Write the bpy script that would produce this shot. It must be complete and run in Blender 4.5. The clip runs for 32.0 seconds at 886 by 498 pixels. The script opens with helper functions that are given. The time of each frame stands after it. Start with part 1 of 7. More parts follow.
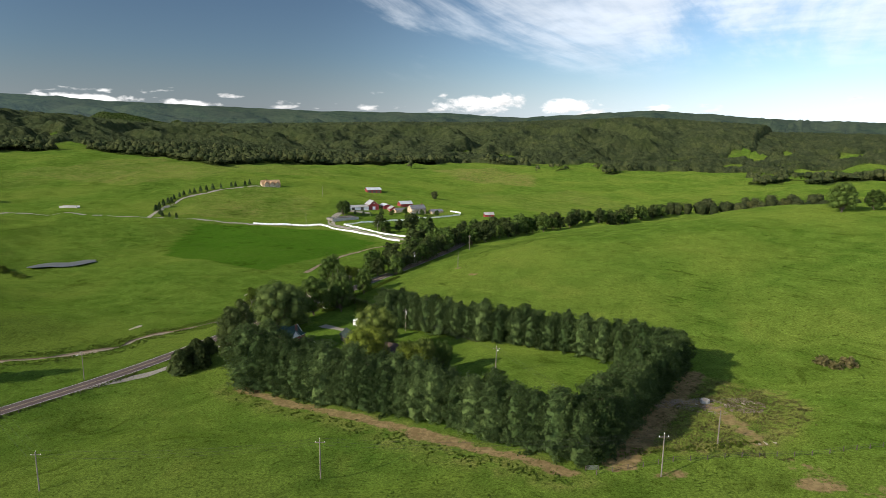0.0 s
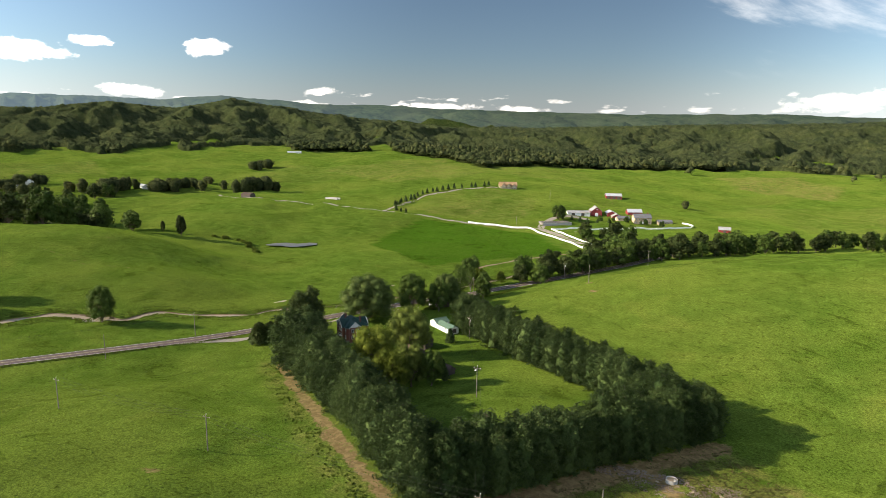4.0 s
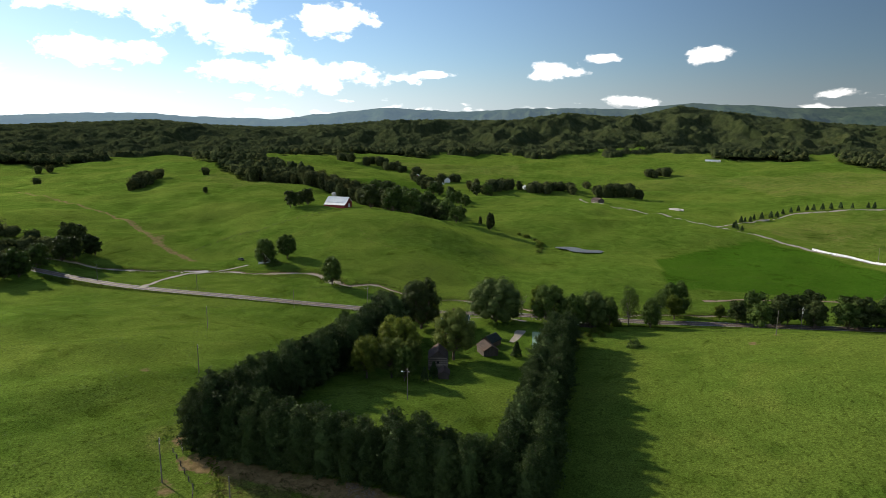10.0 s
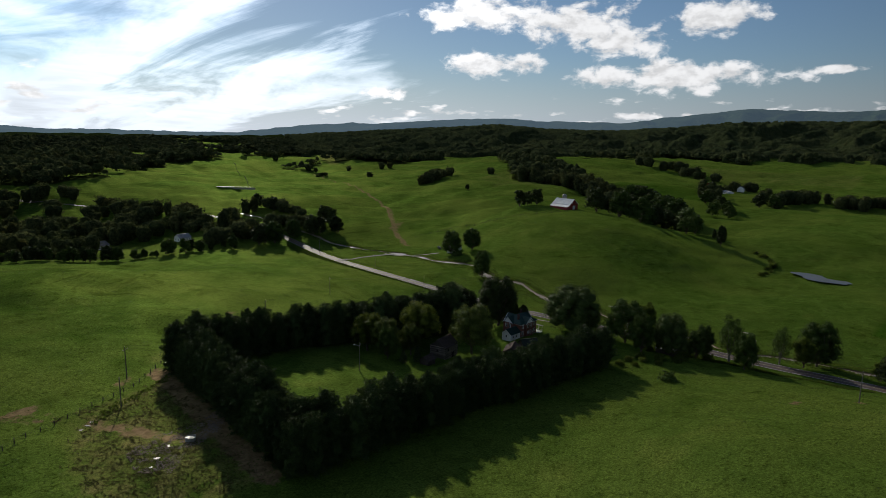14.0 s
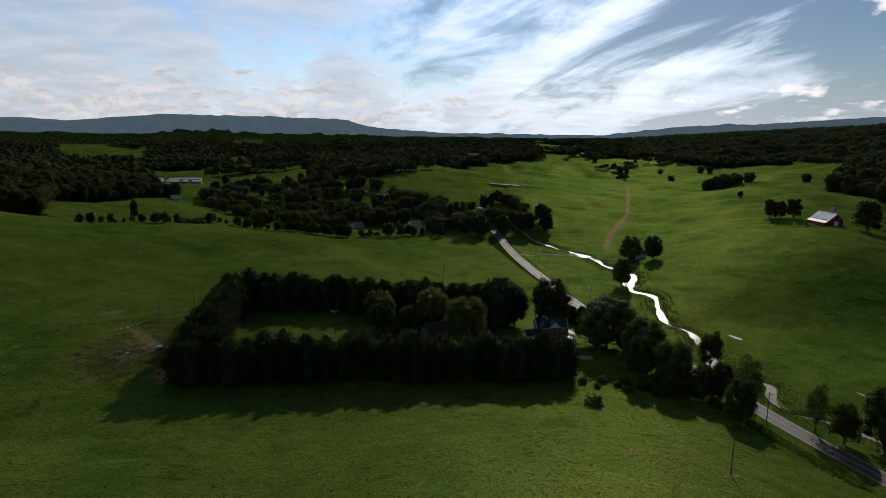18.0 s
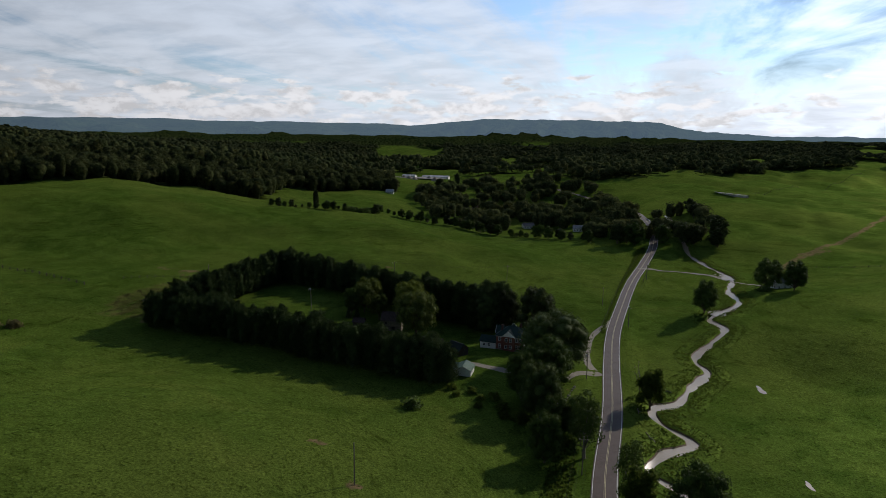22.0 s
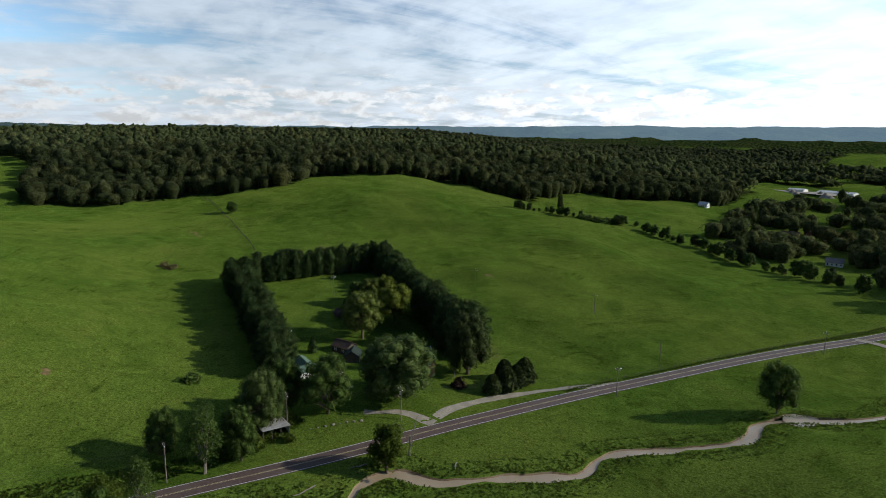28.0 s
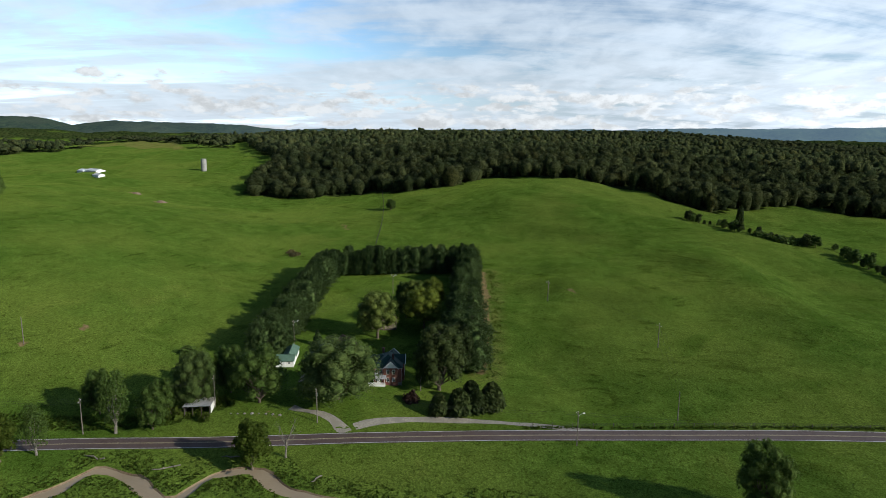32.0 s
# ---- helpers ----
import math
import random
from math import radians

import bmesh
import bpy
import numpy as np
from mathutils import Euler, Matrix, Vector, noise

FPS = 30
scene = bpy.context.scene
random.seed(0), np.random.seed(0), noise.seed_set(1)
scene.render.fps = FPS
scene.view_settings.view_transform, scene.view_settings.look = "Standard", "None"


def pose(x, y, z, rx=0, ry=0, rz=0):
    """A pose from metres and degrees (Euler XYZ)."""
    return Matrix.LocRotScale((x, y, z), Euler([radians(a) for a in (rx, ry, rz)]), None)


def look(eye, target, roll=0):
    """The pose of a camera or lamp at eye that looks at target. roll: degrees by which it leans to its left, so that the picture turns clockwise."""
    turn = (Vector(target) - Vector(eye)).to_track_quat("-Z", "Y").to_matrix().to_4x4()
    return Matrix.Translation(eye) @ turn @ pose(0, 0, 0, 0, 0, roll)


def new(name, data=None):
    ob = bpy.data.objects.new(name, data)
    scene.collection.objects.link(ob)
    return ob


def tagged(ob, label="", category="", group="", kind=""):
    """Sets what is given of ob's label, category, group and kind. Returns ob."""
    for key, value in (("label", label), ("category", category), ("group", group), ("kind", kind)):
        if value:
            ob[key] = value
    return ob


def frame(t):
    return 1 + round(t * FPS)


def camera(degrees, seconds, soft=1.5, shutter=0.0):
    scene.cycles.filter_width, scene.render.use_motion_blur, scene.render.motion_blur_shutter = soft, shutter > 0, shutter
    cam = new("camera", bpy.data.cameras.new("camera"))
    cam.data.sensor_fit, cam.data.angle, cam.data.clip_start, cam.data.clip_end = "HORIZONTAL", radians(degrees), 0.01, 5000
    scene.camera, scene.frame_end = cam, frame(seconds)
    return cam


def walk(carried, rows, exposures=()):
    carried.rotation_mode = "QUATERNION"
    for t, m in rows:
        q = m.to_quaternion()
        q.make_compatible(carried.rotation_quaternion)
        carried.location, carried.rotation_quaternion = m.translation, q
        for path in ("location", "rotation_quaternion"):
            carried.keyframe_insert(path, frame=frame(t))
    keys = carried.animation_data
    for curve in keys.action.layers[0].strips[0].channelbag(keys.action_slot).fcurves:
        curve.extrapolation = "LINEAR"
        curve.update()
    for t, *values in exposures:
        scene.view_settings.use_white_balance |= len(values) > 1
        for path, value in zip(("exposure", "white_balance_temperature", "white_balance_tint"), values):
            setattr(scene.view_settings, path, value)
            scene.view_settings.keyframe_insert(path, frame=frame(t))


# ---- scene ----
cam = camera(71.2, 32.0, 0.5)
METRES, EYE, TILT, LEAN, TURN = 1000.0, 75.0, -1.2, -2.5, 31.2
ROWS = [
    (0.0, 0.0, 0.0, 0.0, -0.29, -9.13, 1.78),
    (0.5, 0.0122, 0.002, -0.0005, 3.34, -8.97, 1.69),
    (1.0, 0.0248, 0.0045, -0.0009, 6.91, -8.81, 1.63),
    (1.5, 0.0368, 0.0077, -0.0013, 10.42, -8.68, 1.44),
    (2.0, 0.0491, 0.0115, -0.0017, 13.86, -8.56, 1.37),
    (2.5, 0.061, 0.0161, -0.0022, 17.41, -8.45, 1.21),
    (3.0, 0.0724, 0.0212, -0.0025, 20.93, -8.32, 1.11),
    (3.5, 0.0838, 0.027, -0.0029, 24.79, -8.18, 1.04),
    (5.5, 0.1259, 0.0553, -0.0036, 39.19, -7.86, 0.34),
    (6.0, 0.1353, 0.0639, -0.0039, 42.86, -7.79, 0.25),
    (6.5, 0.1441, 0.0727, -0.0041, 46.3, -7.7, 0.06),
    (7.0, 0.1526, 0.0822, -0.0043, 49.8, -7.63, -0.17),
    (7.5, 0.1607, 0.0922, -0.0043, 53.32, -7.54, -0.32),
    (8.0, 0.168, 0.1024, -0.0045, 56.87, -7.46, -0.46),
    (8.5, 0.175, 0.1132, -0.0046, 60.44, -7.42, -0.5),
    (9.0, 0.1812, 0.1241, -0.0047, 63.97, -7.35, -0.61),
    (9.5, 0.1871, 0.1357, -0.0048, 67.47, -7.32, -0.71),
    (10.0, 0.1923, 0.1473, -0.0047, 71.1, -7.32, -0.89),
    (10.5, 0.197, 0.1592, -0.0046, 74.56, -7.32, -1.02),
    (11.0, 0.2009, 0.1713, -0.0046, 77.88, -7.33, -1.25),
    (11.5, 0.2043, 0.1837, -0.0043, 81.32, -7.35, -1.5),
    (12.0, 0.2072, 0.1971, -0.004, 84.89, -7.37, -1.72),
    (12.5, 0.2096, 0.2149, -0.0038, 89.75, -7.44, -2.09),
    (13.0, 0.2109, 0.2334, -0.0035, 94.59, -7.6, -2.36),
    (13.5, 0.2105, 0.2514, -0.0032, 98.97, -7.8, -2.51),
    (14.0, 0.2089, 0.2696, -0.003, 103.53, -7.95, -2.59),
    (14.5, 0.2056, 0.2877, -0.0027, 108.41, -8.17, -2.75),
    (15.0, 0.2012, 0.3059, -0.0021, 113.52, -8.4, -2.87),
    (15.5, 0.1955, 0.323, -0.0016, 118.09, -8.58, -2.96),
    (17.5, 0.1602, 0.3885, 0.0016, 134.25, -9.29, -3.24),
    (18.0, 0.1481, 0.4025, 0.0023, 138.06, -9.48, -3.26),
    (18.5, 0.135, 0.4155, 0.003, 141.79, -9.67, -3.24),
    (19.0, 0.1207, 0.4276, 0.0038, 145.75, -9.8, -3.25),
    (19.5, 0.1054, 0.4387, 0.0046, 149.51, -9.95, -3.33),
    (20.0, 0.0898, 0.4483, 0.0056, 153.17, -10.16, -3.5),
    (20.5, 0.0732, 0.457, 0.0063, 157.03, -10.36, -3.54),
    (21.0, 0.0562, 0.4641, 0.0072, 160.48, -10.55, -3.51),
    (21.5, 0.0385, 0.4701, 0.0077, 164.0, -10.68, -3.39),
    (22.0, 0.0199, 0.4749, 0.0091, 167.78, -10.91, -3.43),
    (22.5, 0.0013, 0.478, 0.0102, 171.29, -11.09, -3.37),
    (23.0, -0.0174, 0.4798, 0.0115, 174.53, -11.26, -3.46),
    (23.5, -0.0365, 0.4801, 0.0125, 178.37, -11.44, -3.24),
    (24.0, -0.0555, 0.4784, 0.0132, 182.49, -11.61, -3.13),
    (24.5, -0.0745, 0.4757, 0.0141, 186.2, -11.74, -3.02),
    (26.5, -0.1448, 0.4493, 0.0157, 199.97, -12.2, -2.47),
    (27.0, -0.1611, 0.4396, 0.0163, 204.57, -12.35, -2.36),
    (27.5, -0.1742, 0.4305, 0.0167, 209.08, -12.46, -2.15),
    (28.0, -0.1847, 0.4221, 0.0169, 212.0, -12.53, -2.12),
    (28.5, -0.1947, 0.4134, 0.017, 214.72, -12.6, -1.96),
    (29.0, -0.2042, 0.404, 0.0171, 217.64, -12.67, -1.78),
    (29.5, -0.2129, 0.3944, 0.0172, 220.41, -12.69, -1.69),
    (30.0, -0.2212, 0.3841, 0.0172, 224.1, -12.78, -1.5),
    (30.5, -0.2286, 0.3737, 0.0171, 228.76, -12.86, -1.26),
    (31.0, -0.2361, 0.3627, 0.0171, 231.66, -12.88, -1.14),
    (31.5, -0.2426, 0.3512, 0.017, 234.46, -12.88, -1.01),
    (32.0, -0.2483, 0.3397, 0.017, 237.16, -12.86, -0.93),
]
EXPOSURES = [(0, 0.82, 6550, 10), (3, 1.2, 7050, 11), (6, 1.42, 7450, 12), (9, 1.0, 6850, 10), (13, -0.3, 6450, 9), (15.5, -0.85, 6300, 11), (19, -0.87, 6300, 13), (24, -0.28, 6250, 10), (28, 0.18, 6150, 7), (32, 0.26, 6050, 6)]
walk(cam, [(t, pose(0, 0, EYE, TILT, LEAN, TURN) @ pose(METRES * x, METRES * y, METRES * z, 90 + pitch, roll, yaw)) for t, x, y, z, yaw, pitch, roll in ROWS], EXPOSURES)
# ---- light ----
SUN_AZ = Vector((-0.46, -0.888, 0))          # towards the sun, on the ground
SUN_EL = radians(24.5)
sun_dir = Vector((SUN_AZ.x * math.cos(SUN_EL), SUN_AZ.y * math.cos(SUN_EL), math.sin(SUN_EL)))
sun = new("sun", bpy.data.lights.new("sun", "SUN"))
sun.data.energy, sun.data.angle, sun.data.color = 4.5, radians(0.53), (1.0, 0.91, 0.76)
sun.matrix_world = look((0, 0, 300), Vector((0, 0, 300)) - sun_dir)


def wire(tree, kind, ins=None, **props):
    """Adds a node, sets its properties, and fills its inputs with values or links."""
    n = tree.nodes.new(kind)
    if "operation" in props:
        n.operation = props["operation"]
    if "use_clamp" in props:
        n.use_clamp = props["use_clamp"]
    if "interpolation_type" in props:
        n.interpolation_type = props["interpolation_type"]
    if "data_type" in props:
        n.data_type = props["data_type"]
    if "blend_type" in props:
        n.blend_type = props["blend_type"]
    if "sky_type" in props:
        n.sky_type = props["sky_type"]
    if "sun_disc" in props:
        n.sun_disc = props["sun_disc"]
    if "sun_elevation" in props:
        n.sun_elevation = props["sun_elevation"]
    if "sun_rotation" in props:
        n.sun_rotation = props["sun_rotation"]
    if "air_density" in props:
        n.air_density = props["air_density"]
    if "dust_density" in props:
        n.dust_density = props["dust_density"]
    if "ozone_density" in props:
        n.ozone_density = props["ozone_density"]
    if "altitude" in props:
        n.altitude = props["altitude"]
    if "attribute_name" in props:
        n.attribute_name = props["attribute_name"]
    for k, v in (ins or {}).items():
        if isinstance(v, bpy.types.NodeSocket):
            tree.links.new(v, n.inputs[k])
        else:
            n.inputs[k].default_value = v
    return n


def maths(tree, op, a, b=0.0, clamp=False):
    return wire(tree, "ShaderNodeMath", {0: a, 1: b}, operation=op, use_clamp=clamp).outputs[0]


def ramp(tree, fac, lo, hi, a=0.0, b=1.0, smooth=True):
    return wire(tree, "ShaderNodeMapRange", {"Value": fac, "From Min": lo, "From Max": hi, "To Min": a, "To Max": b},
                interpolation_type="SMOOTHSTEP" if smooth else "LINEAR").outputs[0]


def blend(tree, fac, a, b, mode="MIX"):
    n = wire(tree, "ShaderNodeMix", None, data_type="RGBA", blend_type=mode)
    for i, v in ((0, fac), (6, a), (7, b)):
        if isinstance(v, bpy.types.NodeSocket):
            tree.links.new(v, n.inputs[i])
        else:
            n.inputs[i].default_value = v if i == 0 else (*v, 1)
    return n.outputs[2]


def noise_at(tree, vec, scale, detail=4, rough=0.55, distort=0.0):
    return wire(tree, "ShaderNodeTexNoise", {"Vector": vec, "Scale": scale, "Detail": detail, "Roughness": rough, "Distortion": distort}).outputs[0]


# the larger heaped clouds: compass angle from north over west, height, half-width in degrees, half-height
HEAPS = [(80.3, .123, 2.7, .013), (70.2, .065, 2.1, .008), (85.8, .056, 2.8, .013), (27.1, .054, 4.4, .016), (19.6, .049, 3.1, .014), (59.7, .045, 4.2, .008), (52.6, .043, 3.7, .007),
         (92.4, .105, 3.0, .017), (88.6, .121, 1.7, .009), (102.7, .098, 2.8, .008), (114.9, .095, 10.0, .028), (119.7, .146, 4.8, .034), (111.9, .169, 4.0, .031), (122.7, .170, 5.4, .042),
         (130.7, .113, 5.0, .025), (131.2, .185, 6.4, .034), (140.3, .070, 2.5, .015), (117.9, .038, 2.6, .008), (222.5, .050, 2.6, .020), (225.5, .035, 3.4, .022), (196.0, .044, 6.0, .012), (217.0, .032, 7.6, .013),
         (297.8, .085, 2.4, .012), (254.5, .062, 12.0, .010), (237.7, .058, 3.7, .013)]


def make_sky():
    w = bpy.data.worlds.new("world")
    scene.world = w
    w.use_nodes = True
    t = w.node_tree
    t.nodes.clear()
    geo = wire(t, "ShaderNodeTexCoord").outputs["Generated"]
    sep = wire(t, "ShaderNodeSeparateXYZ", {0: geo}).outputs
    sky = wire(t, "ShaderNodeTexSky", None, sky_type="NISHITA", sun_disc=False, sun_elevation=SUN_EL,
               sun_rotation=math.atan2(SUN_AZ.x, SUN_AZ.y), air_density=1.1, dust_density=0.25, ozone_density=3.0, altitude=700).outputs[0]
    up = maths(t, "MAXIMUM", sep[2], 0.0)
    toward = wire(t, "ShaderNodeVectorMath", {0: geo, 1: tuple(sun_dir)}, operation="DOT_PRODUCT").outputs["Value"]
    # thin high cloud veils the sky towards the south and east, and hangs higher up in the north
    south = wire(t, "ShaderNodeVectorMath", {0: geo, 1: (0.82, -0.57, 0.0)}, operation="DOT_PRODUCT").outputs["Value"]
    north = wire(t, "ShaderNodeVectorMath", {0: geo, 1: (0.42, 0.907, 0.0)}, operation="DOT_PRODUCT").outputs["Value"]
    den = maths(t, "ADD", up, 0.13)
    flat = wire(t, "ShaderNodeCombineXYZ", {0: maths(t, "DIVIDE", sep[0], den), 1: maths(t, "DIVIDE", sep[1], den), 2: 0.0}).outputs[0]
    m = wire(t, "ShaderNodeMapping", {"Vector": flat, "Rotation": (0, 0, radians(14)), "Scale": (1.15, 0.36, 1.0)}).outputs[0]
    streak = noise_at(t, m, 1.15, 11, 0.60, 0.55)
    fleece = noise_at(t, wire(t, "ShaderNodeMapping", {"Vector": flat, "Rotation": (0, 0, radians(50)), "Scale": (1.0, 1.5, 1.0)}).outputs[0], 2.4, 8, 0.56, 0.3)
    wisp = maths(t, "MULTIPLY", maths(t, "SUBTRACT", streak, 0.5), 1.5)
    south_veil = ramp(t, maths(t, "ADD", south, wisp), 0.0, 0.48, 0.0, 1.0)
    north_veil = maths(t, "MULTIPLY", ramp(t, maths(t, "ADD", north, wisp), 0.52, 1.05, 0.0, 1.0), ramp(t, sep[2], 0.075, 0.19))
    veil = maths(t, "MAXIMUM", south_veil, north_veil)
    body = maths(t, "ADD", maths(t, "MULTIPLY", streak, 0.76), maths(t, "MULTIPLY", fleece, 0.24))
    thick = maths(t, "MULTIPLY", ramp(t, body, 0.40, 0.59, 0.12, 1.5), veil)
    # the slant path through the layer thickens it towards the horizon
    depth = maths(t, "DIVIDE", maths(t, "MULTIPLY", thick, 0.36), maths(t, "ADD", up, 0.13))
    cirrus = maths(t, "SUBTRACT", 1.0, maths(t, "EXPONENT", maths(t, "MULTIPLY", depth, -1.0)))
    # heaped cloud: compass angle from the sun's side, and height
    azi = maths(t, "ARCTAN2", wire(t, "ShaderNodeVectorMath", {0: geo, 1: (0.866, -0.5, 0.0)}, operation="DOT_PRODUCT").outputs["Value"],
                wire(t, "ShaderNodeVectorMath", {0: geo, 1: (-0.5, -0.866, 0.0)}, operation="DOT_PRODUCT").outputs["Value"])
    puff = wire(t, "ShaderNodeCombineXYZ", {0: azi, 1: sep[2], 2: 0.0}).outputs[0]
    tall = wire(t, "ShaderNodeMapping", {"Vector": puff, "Scale": (1.0, 1.7, 1.0)}).outputs[0]
    heap = noise_at(t, tall, 21.0, 9, 0.60, 0.15)
    near = None
    for az, z, w, h in HEAPS:
        k = (1 / radians(w), 1 / h)
        at_cloud = wire(t, "ShaderNodeVectorMath", {0: puff, 1: (k[0], k[1], 0.0), 2: (-radians(az - 150) * k[0], -z * k[1], 0.0)}, operation="MULTIPLY_ADD").outputs[0]
        d = wire(t, "ShaderNodeVectorMath", {0: at_cloud}, operation="LENGTH").outputs["Value"]
        near = d if near is None else maths(t, "MINIMUM", near, d)
    placed = maths(t, "ADD", maths(t, "SUBTRACT", 1.0, near), maths(t, "MULTIPLY", maths(t, "SUBTRACT", heap, 0.5), 2.7))
    # small heaps in a broken row above the horizon, and a bank of them in the south and east
    low = maths(t, "MULTIPLY", ramp(t, sep[2], 0.012, 0.03), ramp(t, sep[2], 0.042, 0.075, 1.0, 0.0))
    bank_low = maths(t, "MULTIPLY", ramp(t, sep[2], 0.004, 0.02), ramp(t, sep[2], 0.055, 0.115, 1.0, 0.0))
    bank = maths(t, "MULTIPLY", ramp(t, south, 0.1, 0.55), bank_low)
    row_noise = noise_at(t, wire(t, "ShaderNodeMapping", {"Vector": puff, "Location": (3.0, 1.0, 0.0), "Scale": (0.75, 2.4, 1.0)}).outputs[0], 24.0, 8, 0.52, 0.1)
    puffs = maths(t, "SUBTRACT", maths(t, "ADD", row_noise, maths(t, "MULTIPLY", maths(t, "MAXIMUM", maths(t, "MULTIPLY", low, 0.10), maths(t, "MULTIPLY", bank, 0.20)), 1.0)), 0.645)
    cumulus = maths(t, "MAXIMUM", ramp(t, placed, 0.12, 0.62), maths(t, "MULTIPLY", ramp(t, puffs, 0.0, 0.13), ramp(t, maths(t, "MAXIMUM", low, bank), 0.05, 0.35)))
    # lit tops, greyer bases
    up2 = wire(t, "ShaderNodeVectorMath", {0: tall, 1: (0.0, 0.016, 0.0)}, operation="ADD").outputs[0]
    shade = ramp(t, maths(t, "SUBTRACT", noise_at(t, up2, 21.0, 9, 0.60, 0.15), heap), -0.10, 0.14, 1.0, 0.74)
    glow = maths(t, "ADD", maths(t, "ADD", 0.80, ramp(t, toward, -0.4, 0.9, 0.0, 0.75)), ramp(t, toward, 0.86, 1.0, 0.0, 1.4))
    cum_col = wire(t, "ShaderNodeVectorMath", {0: (13.6, 13.5, 13.5), "Scale": maths(t, "MULTIPLY", shade, glow)}, operation="SCALE").outputs[0]
    cir_col = wire(t, "ShaderNodeVectorMath", {0: (10.6, 11.3, 12.2), "Scale": maths(t, "MULTIPLY", glow, ramp(t, fleece, 0.3, 0.7, 0.9, 1.1))}, operation="SCALE").outputs[0]
    # clean blue air, deepest square to the sun, paler behind the veil and towards the horizon
    air = wire(t, "ShaderNodeVectorMath", {0: sky, 1: (0.82, 0.87, 0.93)}, operation="MULTIPLY").outputs[0]
    side = maths(t, "ADD", ramp(t, toward, 0.0, 0.90, 0.56, 1.3), ramp(t, toward, -0.2, -0.85, 0.0, 0.85))
    air = wire(t, "ShaderNodeVectorMath", {0: air, "Scale": maths(t, "MULTIPLY", side, maths(t, "ADD", 1.0, maths(t, "MULTIPLY", south_veil, 1.7)))}, operation="SCALE").outputs[0]
    grey = wire(t, "ShaderNodeVectorMath", {0: air, 1: (0.30, 0.50, 0.20)}, operation="DOT_PRODUCT").outputs["Value"]
    pale = wire(t, "ShaderNodeVectorMath", {0: (0.88, 1.0, 1.18), "Scale": grey}, operation="SCALE").outputs[0]
    air = blend(t, ramp(t, up, 0.13, 0.0, 0.0, 0.85), air, pale)
    col = blend(t, cirrus, air, cir_col)
    col = blend(t, cumulus, col, cum_col)
    bg = wire(t, "ShaderNodeBackground", {"Color": col, "Strength": 0.066})
    t.links.new(bg.outputs[0], wire(t, "ShaderNodeOutputWorld").inputs[0])


make_sky()


# ---- materials ----
def material(name, base, rough=0.8, metal=0.0, vary=0.25, grain=1.0, bump=0.0, second=None, spec=0.3, random_by=None, stretch=(1, 1, 1)):
    """A procedural surface: base colour with stains at two scales, grain of the given size in metres, and relief."""
    mat = bpy.data.materials.new(name)
    mat.use_nodes = True
    t = mat.node_tree
    bsdf = t.nodes["Principled BSDF"]
    bsdf.inputs["Roughness"].default_value, bsdf.inputs["Metallic"].default_value = rough, metal
    bsdf.inputs["Specular IOR Level"].default_value = spec
    co = wire(t, "ShaderNodeMapping", {"Vector": wire(t, "ShaderNodeTexCoord").outputs["Object"], "Scale": stretch}).outputs[0]
    fine = noise_at(t, co, 1.0 / grain, 5, 0.6)
    wide = noise_at(t, co, 0.17 / grain, 3, 0.5)
    dark = tuple(c * (1 - vary) for c in base)
    lite = tuple(min(1, c * (1 + vary)) for c in base)
    col = blend(t, ramp(t, fine, 0.3, 0.7), dark, lite)
    col = blend(t, ramp(t, wide, 0.38, 0.68), col, second or tuple(c * 0.8 for c in base))
    if random_by:
        src = wire(t, "ShaderNodeObjectInfo").outputs["Random"] if random_by == "object" else wire(t, "ShaderNodeNewGeometry").outputs["Random Per Island"]
        k = ramp(t, src, 0, 1, 1 - vary * 1.3, 1 + vary * 1.3, False)
        col = wire(t, "ShaderNodeVectorMath", {0: col, "Scale": k}, operation="SCALE").outputs[0]
    t.links.new(col, bsdf.inputs["Base Color"])
    if bump:
        t.links.new(wire(t, "ShaderNodeBump", {"Strength": 0.6, "Distance": bump, "Height": fine}).outputs[0], bsdf.inputs["Normal"])
    return mat


